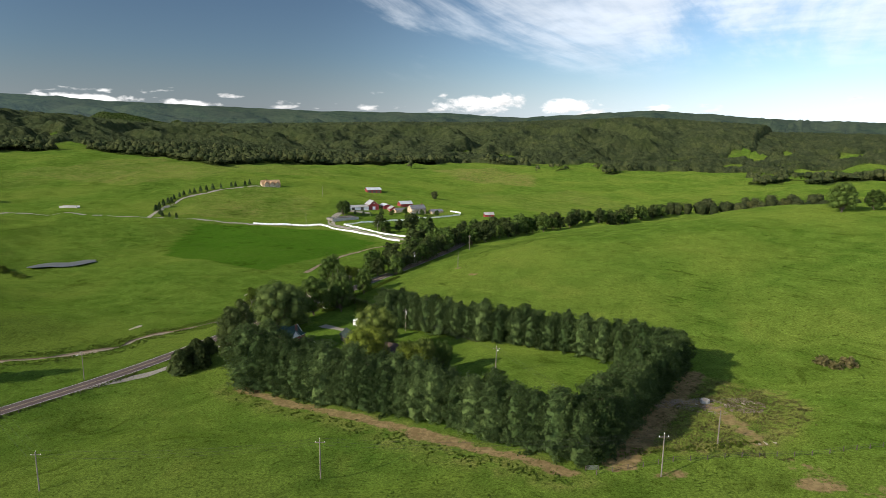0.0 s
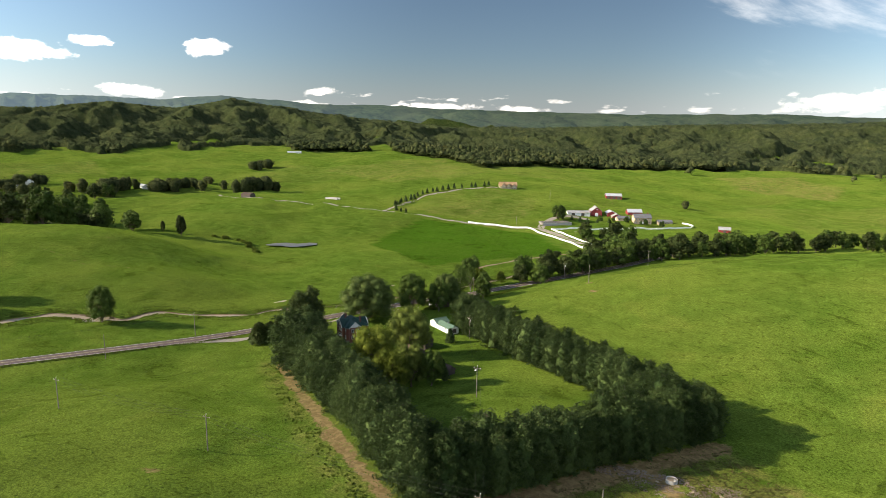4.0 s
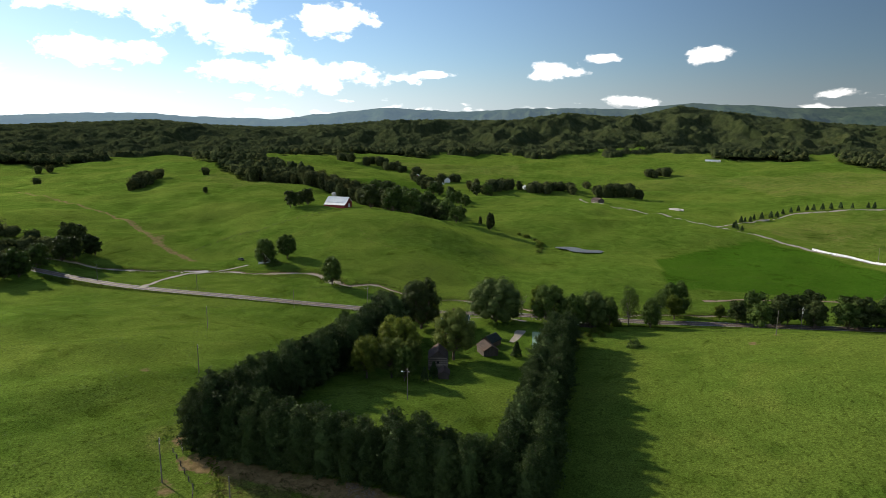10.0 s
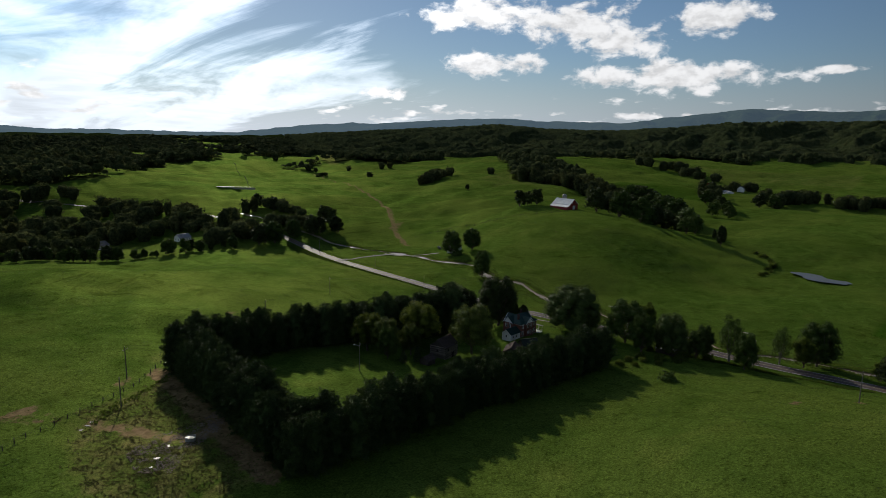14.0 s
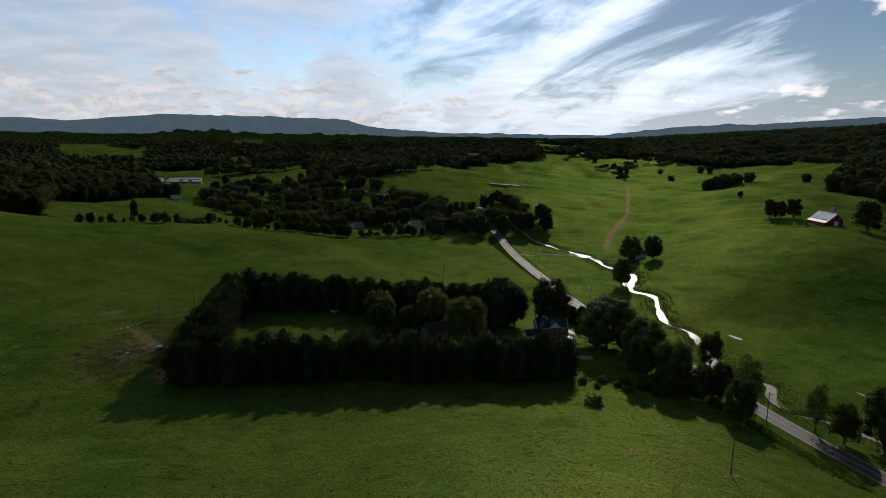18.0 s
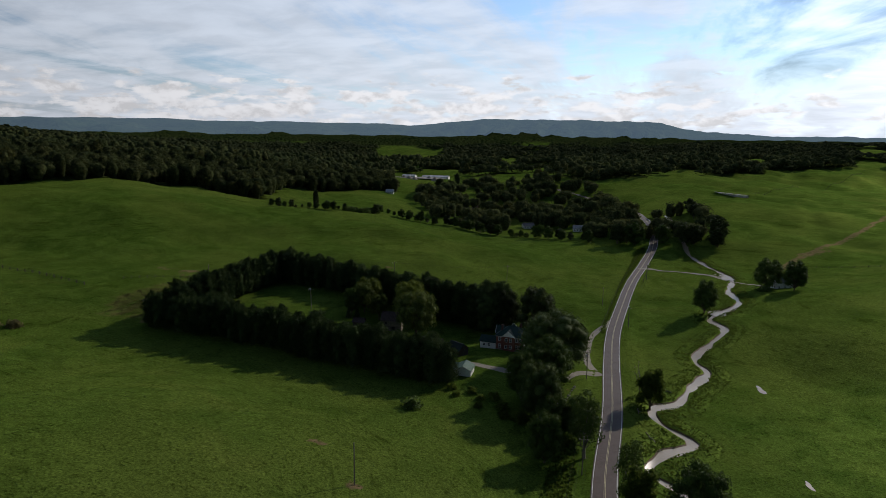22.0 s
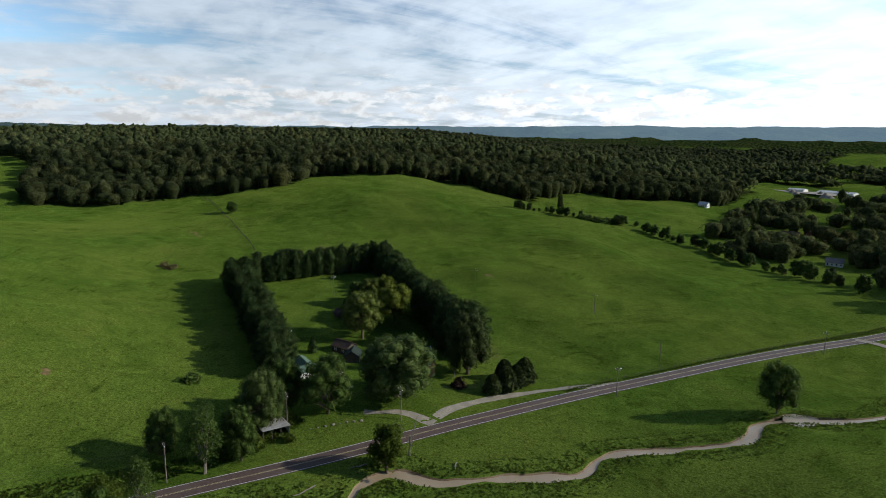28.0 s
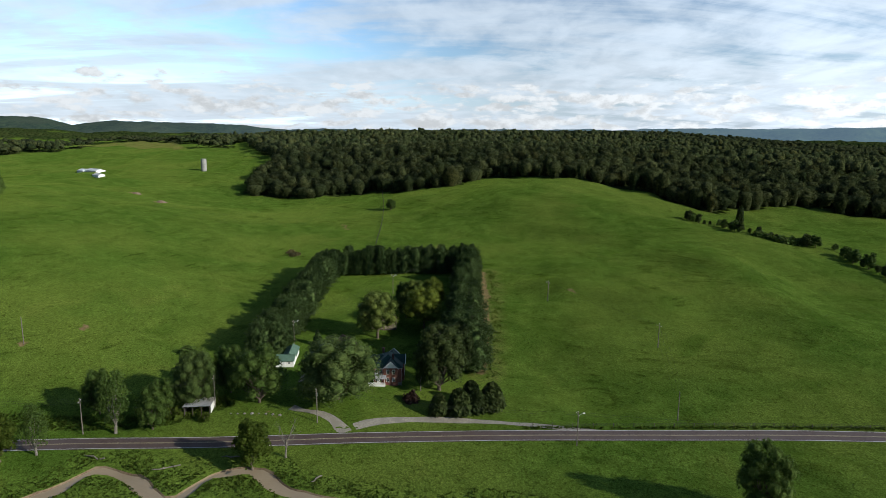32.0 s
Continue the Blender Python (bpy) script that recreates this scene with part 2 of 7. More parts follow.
def leaf_material(name, a, b, gloss=0.05, thin=0.25, kinds=""):
    """Foliage: colour varies from clump to clump and tree to tree, with shade painted into the relief's hollows, and
    some light passes through.
    """
    mat = bpy.data.materials.new(name)
    mat.use_nodes = True
    t = mat.node_tree
    bsdf = t.nodes["Principled BSDF"]
    bsdf.inputs["Roughness"].default_value = 0.55
    bsdf.inputs["Specular IOR Level"].default_value = gloss
    isl = wire(t, "ShaderNodeNewGeometry").outputs["Random Per Island"]
    rnd = wire(t, "ShaderNodeObjectInfo").outputs["Random"]
    col = blend(t, maths(t, "ADD", maths(t, "MULTIPLY", isl, 0.5), maths(t, "MULTIPLY", rnd, 0.4)), a, b)
    if kinds:
        bsdf.inputs["Sheen Weight"].default_value = 0.05
        bsdf.inputs["Sheen Roughness"].default_value = 0.6
        bsdf.inputs["Sheen Tint"].default_value = (0.62, 0.78, 0.62, 1)
        tree = wire(t, "ShaderNodeAttribute", None, attribute_name=kinds).outputs["Fac"]
        col = blend(t, maths(t, "ADD", maths(t, "MULTIPLY", isl, 0.35), maths(t, "MULTIPLY", tree, 0.70)), a, b)
        col = blend(t, ramp(t, tree, 0.86, 1.0, 0, 0.8), col, (0.075, 0.074, 0.020))
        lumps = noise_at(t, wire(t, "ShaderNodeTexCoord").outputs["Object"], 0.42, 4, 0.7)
        # shade in the gaps between lumps is put into the colour
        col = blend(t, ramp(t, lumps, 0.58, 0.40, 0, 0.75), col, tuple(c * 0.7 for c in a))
        t.links.new(wire(t, "ShaderNodeBump", {"Strength": 1.0, "Distance": 2.6, "Height": lumps}).outputs[0], bsdf.inputs["Normal"])
    else:
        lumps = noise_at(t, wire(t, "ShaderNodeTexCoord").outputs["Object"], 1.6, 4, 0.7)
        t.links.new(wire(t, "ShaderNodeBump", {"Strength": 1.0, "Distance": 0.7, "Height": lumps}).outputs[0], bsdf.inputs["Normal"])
        # painted shade: colour darkens in the bump's hollows and lightens on its crests
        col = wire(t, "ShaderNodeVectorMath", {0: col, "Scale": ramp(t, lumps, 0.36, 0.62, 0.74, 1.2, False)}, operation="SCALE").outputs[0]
    k = ramp(t, rnd, 0, 1, 0.8, 1.2, False)
    col = wire(t, "ShaderNodeVectorMath", {0: col, "Scale": k}, operation="SCALE").outputs[0]
    t.links.new(col, bsdf.inputs["Base Color"])
    tr = wire(t, "ShaderNodeBsdfTranslucent", {"Color": col})
    mix = wire(t, "ShaderNodeMixShader", {0: thin, 1: bsdf.outputs[0], 2: tr.outputs[0]})
    t.links.new(mix.outputs[0], t.nodes["Material Output"].inputs[0])
    return mat


def ground_material():
    mat = bpy.data.materials.new("pasture")
    mat.use_nodes = True
    t = mat.node_tree
    bsdf = t.nodes["Principled BSDF"]
    # upright blades: light comes back towards its source, and a waxy sheen shows against it
    bsdf.inputs["Roughness"].default_value = 0.9
    bsdf.inputs["Diffuse Roughness"].default_value = 0.35
    bsdf.inputs["Specular IOR Level"].default_value = 0.0
    bsdf.inputs["Sheen Roughness"].default_value = 0.45
    bsdf.inputs["Sheen Tint"].default_value = (0.55, 0.85, 0.08, 1)
    co = wire(t, "ShaderNodeTexCoord").outputs["Object"]
    mask = wire(t, "ShaderNodeAttribute", None, attribute_name="zone").outputs
    zone = wire(t, "ShaderNodeSeparateColor", {0: mask["Color"]}).outputs
    t.links.new(maths(t, "MULTIPLY", maths(t, "SUBTRACT", 1.0, maths(t, "MULTIPLY", zone[0], 0.65)), maths(t, "MULTIPLY", maths(t, "SUBTRACT", 1.0, zone[2]), 0.05)), bsdf.inputs["Sheen Weight"])
    tuft = noise_at(t, co, 0.55, 5, 0.65, 0.4)
    clump = noise_at(t, co, 0.10, 5, 0.6, 0.6)
    field = noise_at(t, co, 0.011, 4, 0.55, 0.3)
    patch = noise_at(t, co, 0.032, 6, 0.6, 0.8)
    # cattle treads follow the contours
    steps = noise_at(t, wire(t, "ShaderNodeMapping", {"Vector": co, "Scale": (0.045, 0.045, 1.3)}).outputs[0], 1.0, 5, 0.6, 0.3)
    col = blend(t, ramp(t, clump, 0.36, 0.66), (0.037, 0.068, 0.012), (0.066, 0.105, 0.020))
    col = blend(t, ramp(t, field, 0.38, 0.66, 0, 0.9), col, (0.083, 0.110, 0.023))
    col = blend(t, ramp(t, patch, 0.52, 0.70, 0, 0.6), col, (0.034, 0.062, 0.010))
    col = blend(t, ramp(t, patch, 0.44, 0.30, 0, 0.5), col, (0.094, 0.114, 0.026))
    col = blend(t, maths(t, "MULTIPLY", zone[0], 0.85), col, (0.028, 0.072, 0.007))
    col = blend(t, maths(t, "MULTIPLY", zone[1], -1.0, True), col, (0.110, 0.165, 0.033))
    dry = blend(t, ramp(t, clump, 0.35, 0.65), (0.088, 0.098, 0.028), (0.135, 0.108, 0.050))
    col = blend(t, maths(t, "MULTIPLY", zone[1], ramp(t, noise_at(t, co, 0.22, 5, 0.65), 0.3, 0.6), True), col, dry)
    blade = noise_at(t, co, 1.7, 4, 0.7)
    col = wire(t, "ShaderNodeVectorMath", {0: col, "Scale": maths(t, "MULTIPLY", ramp(t, blade, 0.32, 0.68, 0.50, 1.46, False), ramp(t, noise_at(t, co, 4.2, 3, 0.7), 0.30, 0.70, 0.62, 1.38, False))}, operation="SCALE").outputs[0]
    dark = wire(t, "ShaderNodeVectorMath", {0: col, "Scale": 0.34}, operation="SCALE").outputs[0]
    col = blend(t, ramp(t, tuft, 0.55, 0.66, 0, 0.62), col, dark)
    col = blend(t, maths(t, "MULTIPLY", ramp(t, steps, 0.54, 0.66, 0, 0.6), ramp(t, patch, 0.40, 0.60)), col, dark)
    worn = maths(t, "ADD", mask["Alpha"], maths(t, "MULTIPLY", maths(t, "SUBTRACT", noise_at(t, co, 0.30, 6, 0.7), 0.5), 1.5))
    earth = blend(t, ramp(t, tuft, 0.35, 0.65), (0.104, 0.070, 0.043), (0.172, 0.120, 0.078))
    col = blend(t, maths(t, "MULTIPLY", ramp(t, worn, 0.46, 0.74), ramp(t, mask["Alpha"], 0.02, 0.12)), col, earth)
    # woodland and its canopy on the far slopes
    crown = wire(t, "ShaderNodeTexVoronoi", {"Vector": co, "Scale": 0.095, "Randomness": 1.0}).outputs
    kind = wire(t, "ShaderNodeSeparateColor", {0: crown["Color"]}).outputs[0]
    stand = noise_at(t, co, 0.006, 4, 0.6)
    wood = blend(t, kind, (0.017, 0.031, 0.011), (0.038, 0.050, 0.018))
    wood = blend(t, ramp(t, stand, 0.42, 0.66, 0, 0.7), wood, (0.040, 0.050, 0.020))
    col = blend(t, zone[2], col, wood)
    t.links.new(wire(t, "ShaderNodeVectorMath", {0: col, 1: (0.91, 0.93, 0.72)}, operation="MULTIPLY").outputs[0], bsdf.inputs["Base Color"])
    relief = maths(t, "ADD", maths(t, "ADD", maths(t, "MULTIPLY", tuft, 0.75), maths(t, "MULTIPLY", clump, 1.7)), maths(t, "MULTIPLY", blade, 0.3))
    relief = maths(t, "ADD", relief, maths(t, "MULTIPLY", steps, 0.8))
    cone = maths(t, "MULTIPLY", maths(t, "MULTIPLY", crown["Distance"], zone[2]), -11.0)
    bump = wire(t, "ShaderNodeBump", {"Strength": 1.0, "Distance": 0.26, "Height": maths(t, "ADD", relief, maths(t, "MULTIPLY", cone, 2.6))}).outputs[0]
    t.links.new(bump, bsdf.inputs["Normal"])
    wax = wire(t, "ShaderNodeVectorMath", {0: col, "Scale": maths(t, "MULTIPLY", maths(t, "SUBTRACT", 1.0, zone[2]), 0.22)}, operation="SCALE").outputs[0]
    sheen = wire(t, "ShaderNodeBsdfGlossy", {"Color": wax, "Roughness": 0.60})
    both = wire(t, "ShaderNodeAddShader", {0: bsdf.outputs[0], 1: sheen.outputs[0]})
    t.links.new(both.outputs[0], t.nodes["Material Output"].inputs[0])
    return mat


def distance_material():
    """Forested mountains kilometres off, with blue haze put in as emission that strengthens towards the sun's side."""
    mat = bpy.data.materials.new("hazy_distant_forest")
    mat.use_nodes = True
    t = mat.node_tree
    bsdf = t.nodes["Principled BSDF"]
    bsdf.inputs["Roughness"].default_value = 0.95
    bsdf.inputs["Specular IOR Level"].default_value = 0.0
    co = wire(t, "ShaderNodeTexCoord").outputs["Object"]
    crown = noise_at(t, co, 0.03, 6, 0.7)
    stand = noise_at(t, co, 0.003, 4, 0.6)
    col = blend(t, ramp(t, crown, 0.3, 0.7), (0.014, 0.028, 0.014), (0.042, 0.058, 0.026))
    t.links.new(blend(t, ramp(t, stand, 0.4, 0.65, 0, 0.6), col, (0.045, 0.055, 0.030)), bsdf.inputs["Base Color"])
    t.links.new(wire(t, "ShaderNodeBump", {"Strength": 0.8, "Distance": 12.0, "Height": crown}).outputs[0], bsdf.inputs["Normal"])
    # the haze is a blue glow of the slopes themselves
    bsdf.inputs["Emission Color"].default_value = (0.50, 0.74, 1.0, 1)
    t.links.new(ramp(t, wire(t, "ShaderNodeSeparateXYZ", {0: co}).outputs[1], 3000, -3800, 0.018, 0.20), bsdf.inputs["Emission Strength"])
    return mat


def water_material(name="water", a=(0.215, 0.165, 0.105), b_=(0.265, 0.210, 0.140)):
    mat = bpy.data.materials.new(name)
    mat.use_nodes = True
    t = mat.node_tree
    b = t.nodes["Principled BSDF"]
    co = wire(t, "ShaderNodeTexCoord").outputs["Object"]
    b.inputs["Roughness"].default_value = 0.36
    b.inputs["Specular IOR Level"].default_value = 0.55
    t.links.new(blend(t, noise_at(t, co, 0.3), a, b_), b.inputs["Base Color"])
    t.links.new(wire(t, "ShaderNodeBump", {"Strength": 0.5, "Distance": 0.12, "Height": noise_at(t, co, 1.2, 3)}).outputs[0], b.inputs["Normal"])
    return mat


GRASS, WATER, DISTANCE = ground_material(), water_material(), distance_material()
POND = water_material("pond_water", (0.090, 0.088, 0.080), (0.120, 0.116, 0.104))
ASPHALT = material("asphalt", (0.074, 0.051, 0.045), 0.66, vary=0.25, grain=0.8, second=(0.082, 0.060, 0.053), bump=0.01, spec=0.22)
PAINT = material("road_paint", (0.55, 0.55, 0.52), 0.7, vary=0.2, grain=0.6)
YELLOW = material("yellow_paint", (0.40, 0.35, 0.21), 0.7, vary=0.25, grain=0.6)
GRAVEL = material("gravel", (0.235, 0.212, 0.172), 0.95, vary=0.25, grain=0.5, bump=0.05)
DIRT = material("bare_earth", (0.15, 0.105, 0.065), 0.95, vary=0.35, grain=0.9, second=(0.20, 0.155, 0.10), bump=0.1)
BARK = material("bark", (0.11, 0.085, 0.065), 0.95, vary=0.35, grain=0.15, bump=0.03)
PALE_BARK = material("pale_bark", (0.17, 0.15, 0.125), 0.9, vary=0.3, grain=0.2, bump=0.02)
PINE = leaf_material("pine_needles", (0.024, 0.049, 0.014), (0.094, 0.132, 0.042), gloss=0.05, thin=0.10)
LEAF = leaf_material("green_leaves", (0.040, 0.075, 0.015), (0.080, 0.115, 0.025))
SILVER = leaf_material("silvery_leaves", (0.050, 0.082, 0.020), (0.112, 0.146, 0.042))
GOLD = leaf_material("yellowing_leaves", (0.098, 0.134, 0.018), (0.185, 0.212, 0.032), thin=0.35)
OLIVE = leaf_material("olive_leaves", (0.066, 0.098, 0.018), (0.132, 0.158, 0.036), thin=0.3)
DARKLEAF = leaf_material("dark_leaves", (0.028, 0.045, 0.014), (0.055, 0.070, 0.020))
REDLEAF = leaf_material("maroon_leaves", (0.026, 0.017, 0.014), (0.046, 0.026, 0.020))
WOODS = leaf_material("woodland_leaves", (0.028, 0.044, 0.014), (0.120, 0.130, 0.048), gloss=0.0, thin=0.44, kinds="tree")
TUSSOCK = leaf_material("tussock_grass", (0.056, 0.096, 0.010), (0.096, 0.142, 0.016), gloss=0.15, thin=0.62)
WEED = leaf_material("weeds", (0.064, 0.104, 0.014), (0.118, 0.148, 0.026), thin=0.6)
DRYWEED = leaf_material("dry_weeds", (0.095, 0.100, 0.032), (0.190, 0.150, 0.070), thin=0.45)


# ---- mesh helpers ----
class Geo:
    """Gathers the corners and faces of one mesh."""

    def __init__(self):
        self.v, self.f = [], []

    def add(self, v, f):
        k = len(self.v)
        self.v += [tuple(p) for p in v]
        self.f += [tuple(i + k for i in q) for q in f]
        return self

    def box(self, x, y, z, sx, sy, sz, turn=0.0):
        """A box standing on z, with its middle at x, y."""
        c, s = math.cos(turn), math.sin(turn)
        v = [(x + c * a * sx / 2 - s * b * sy / 2, y + s * a * sx / 2 + c * b * sy / 2, z + h * sz)
             for h in (0, 1) for a, b in ((-1, -1), (1, -1), (1, 1), (-1, 1))]
        return self.add(v, [(3, 2, 1, 0), (4, 5, 6, 7), (0, 1, 5, 4), (1, 2, 6, 5), (2, 3, 7, 6), (3, 0, 4, 7)])

    def rod(self, p, q, r0, r1=None, n=6):
        """A tapered round rod from p to q."""
        p, q = Vector(p), Vector(q)
        r1 = r0 if r1 is None else r1
        d = (q - p).normalized()
        a = d.orthogonal().normalized()
        b = d.cross(a)
        v = [o + (a * math.cos(i * math.tau / n) + b * math.sin(i * math.tau / n)) * r for o, r in ((p, r0), (q, r1)) for i in range(n)]
        f = [(i, (i + 1) % n, n + (i + 1) % n, n + i) for i in range(n)]
        return self.add(v, f + [tuple(range(n - 1, -1, -1)), tuple(range(n, 2 * n))])

    def slab(self, pts, t):
        """A plate over the outline pts, thickened downwards along its normal by t."""
        p = [Vector(q) for q in pts]
        nrm = (p[1] - p[0]).cross(p[2] - p[0]).normalized() * t
        n = len(p)
        v = p + [q - nrm for q in p]
        return self.add(v, [tuple(range(n)), tuple(range(2 * n - 1, n - 1, -1))] + [(i, i + n, (i + 1) % n + n, (i + 1) % n) for i in range(n)])

    def prism(self, pts, h):
        """An upright prism on a ring of ground points."""
        n = len(pts)
        v = [tuple(p) for p in pts] + [(p[0], p[1], p[2] + h) for p in pts]
        return self.add(v, [tuple(range(n - 1, -1, -1)), tuple(range(n, 2 * n))] + [(i, (i + 1) % n, n + (i + 1) % n, n + i) for i in range(n)])

    def mesh(self, name, mat):
        me = bpy.data.meshes.new(name)
        me.from_pydata(self.v, [], self.f)
        me.materials.append(mat)
        return me


def raw_mesh(name, verts, faces, mat, smooth=False):
    """A mesh from arrays of corners and of equal-sided faces."""
    me = bpy.data.meshes.new(name)
    verts, faces = np.asarray(verts, np.float32), np.asarray(faces, np.int32)
    k = faces.shape[1]
    me.vertices.add(len(verts))
    me.vertices.foreach_set("co", verts.ravel())
    me.loops.add(faces.size)
    me.loops.foreach_set("vertex_index", faces.ravel())
    me.polygons.add(len(faces))
    me.polygons.foreach_set("loop_start", np.arange(0, faces.size, k, dtype=np.int32))
    me.polygons.foreach_set("loop_total", np.full(len(faces), k, np.int32))
    if smooth:
        me.polygons.foreach_set("use_smooth", np.ones(len(faces), bool))
    me.materials.append(mat)
    me.update(calc_edges=True)
    return me


def part(name, geo, mat, parent, label=""):
    me = geo if isinstance(geo, bpy.types.Mesh) else geo.mesh(name, mat)
    ob = new(name, me)
    ob.parent = parent
    return tagged(ob, label)


def thing(name, m, label, category, group=""):
    ob = new(name)
    ob.empty_display_size = 0.5
    ob.matrix_basis = m
    return tagged(ob, label, category, group)


# ---- the lie of the land ----
MID = np.array((-150.0, 190.0))
HILLS = []


def hill(x, y, r, h):
    HILLS.append((x, y, 2.0 * r * r, h))


# farm valley and near pastures
hill(-240, 180, 111, -18.6)
hill(-226, -45, 87, 10.1)
hill(-400, 320, 95, -7.9)
hill(-128, 355, 69, 11.7)
hill(-400, 60, 95, 37.3)
hill(80, 300, 89, 13.2)
hill(-50, 236, 57, -8.7)
hill(-250, 400, 84, -4.2)
hill(-380, 180, 84, -23.9)
hill(-256, 82, 66, 5.4)
hill(100, 60, 95, 38.4)
hill(-80, 150, 50, -3.9)
hill(-130, 247, 46, -5.1)
hill(-350, 230, 78, 22.1)
hill(-180, 190, 44, 14.5)
hill(-127, 57, 62, -2.6)
hill(-22, 60, 73, -1.5)
hill(-60, 0, 79, 4.9)
hill(-21, 189, 61, 4.8)
hill(-238, 320, 67, -6.8)
hill(-157, 293, 55, 10.1)
hill(-151, -100, 97, -22.7)
hill(150, 191, 99, -17.7)
hill(-85, 87, 59, 7.6)
hill(-100, 187, 44, 12.6)
hill(-303, 15, 84, -13.1)
hill(-50, -100, 101, 13.9)
hill(-150, 180, 44, -10.5)
hill(-320, 330, 81, 5.2)
hill(-60, 430, 89, 4.0)
hill(-445, 230, 99, -13.4)
hill(40, 80, 81, -20.2)
# trodden terraces and hollows in the pasture
for hx, hy, hr, hh in ((47, 108, 9, -1.3), (38, 84, 10, -1.5), (20, 61, 10, -1.4), (-7, 37, 9, -1.2), (-46, 23, 10, -1.3), (60, 118, 12, 1.2), (-49, -44, 10, -1.2), (-60, -71, 11, -1.3), (101, 170, 12, -1.3), (92, 222, 9, -1.2),
                       (-52, 94, 9, -1.2), (-66, 102, 8, 1.0), (-67, 67, 10, -1.3), (-95, 79, 11, -1.4), (-102, 52, 11, 1.2), (53, 76, 10, 1.1), (-6, 219, 10, -1.0), (-120, 28, 14, -1.3), (-150, 90, 13, 1.0), (-100, 290, 14, 1.2),
                       (-60, 310, 15, -1.2), (-120, 330, 13, -1.0), (-180, 100, 12, -1.0), (10, 290, 16, 1.4), (30, 250, 12, -1.2), (-20, 30, 9, 1.0), (75, 20, 14, -1.5), (110, 100, 14, 1.4), (-80, 20, 12, 1.2)):
    hill(hx, hy, hr, hh * 1.6)
# the long rib down the southern pasture with hollows beside it, the creek's west bank and the barn hill's flank
for hx, hy, hr, hh in ((-23, 4, 19, 2.6), (-47, -6, 17, 2.8), (-72, -13, 17, 3.2), (-100, -15, 18, 3.2), (-135, -17, 20, 2.9), (-79, -42, 19, -4.0), (-100, -36, 18, -2.8), (-50, -64, 20, -3.4), (-72, 107, 14, -2.9), (-86, 109, 12, -2.0), (-72, 12, 16, -1.6), (-105, 8, 16, -1.4),
                       (-94, -84, 20, -1.8), (-412, 118, 36, 6.0), (-362, 188, 32, -4.6), (-312, 118, 26, 3.6), (-318, 55, 26, 3.0), (-292, 150, 17, -1.2),
                       (-450, 162, 38, -6.0), (-308, -125, 38, 4.0), (164, 198, 44, 4.0), (-69, 83, 20, 2.6), (104, -48, 38, -6.0), (54, 68, 32, -2.6), (18, 253, 34, -4.4), (-556, 82, 44, -9.0), (-905, -330, 120, 9.0)):
    hill(hx, hy, hr, hh)
# surrounding hills
hill(420, 108, 221, 33.8)
hill(36, 470, 107, 33.7)
hill(96, -66, 112, -8.9)
hill(60, -256, 142, 7.7)
hill(258, 309, 127, -15.6)
hill(-296, 594, 128, 1.1)
hill(-336, -90, 107, -49.3)
hill(200, 600, 153, 14.4)
hill(-150, -250, 131, -42.9)
hill(-525, -175, 149, 12.1)
hill(-560, 180, 124, 51.3)
hill(-265, -187, 120, 71.1)
hill(-569, 544, 155, 24.6)
hill(-420, 430, 113, -9.7)
hill(128, 380, 107, -16.2)
hill(-350, -250, 140, -35.2)
hill(-537, 87, 122, -59.8)
hill(-646, 337, 148, -23.4)
hill(-472, -30, 119, 27.3)
hill(-450, 730, 170, -12.1)
hill(-100, 650, 136, -2.7)
hill(195, 430, 126, 14.7)
hill(283, 175, 129, 13.9)
# outer valley
hill(-859, -200, 293, 34.0)
hill(380, -340, 200, 34.9)
hill(460, 603, 197, -4.1)
hill(-780, 560, 196, 11.6)
hill(-300, -450, 179, 48.8)
hill(-847, 175, 188, 2.6)
hill(-163, 814, 172, -2.6)
hill(-289, -842, 265, 40.1)
hill(160, -579, 218, -14.0)
hill(524, 388, 189, 20.4)
hill(700, 700, 254, 17.0)
hill(300, 900, 220, 7.2)
hill(-65, -532, 195, 5.8)
hill(-578, -571, 228, -7.4)
hill(563, -109, 205, 13.4)
hill(-920, -16, 211, -20.6)
hill(-700, 900, 233, 6.5)
hill(-380, -600, 216, -37.1)
hill(-1092, 371, 247, -5.7)
hill(-1010, 773, 265, 12.7)
hill(-250, 1000, 215, -3.3)
# far country
hill(1163, 413, 330, 37.6)
hill(-200, 1500, 448, -26.1)
hill(1106, -436, 346, 45.5)
hill(544, -1306, 384, -24.7)
hill(-1900, 400, 384, 9.8)
hill(-1325, 875, 337, 8.8)
hill(-703, -802, 286, -1.3)
hill(-659, -1501, 384, 21.5)
hill(700, 1200, 328, 2.9)
hill(-200, -1200, 344, -26.8)
hill(-1870, -309, 384, 5.1)
hill(1150, 0, 326, 18.2)
hill(-2087, 957, 384, 7.9)
hill(251, -1600, 384, -5.2)
hill(-1300, -900, 384, -11.0)
hill(-1347, -366, 328, 8.2)
hill(-1330, 503, 305, 5.7)
hill(716, -405, 267, -14.6)
hill(-510, 1204, 273, 7.3)
hill(345, -1089, 339, 15.0)
hill(700, -900, 342, -4.1)
hill(-910, 1046, 288, -14.9)
# foothills of the western mountains
hill(-2560, 940, 330, 62)
hill(-2300, 300, 300, 45)
hill(-2900, 1700, 400, 70)
hill(-2500, -500, 330, 45)
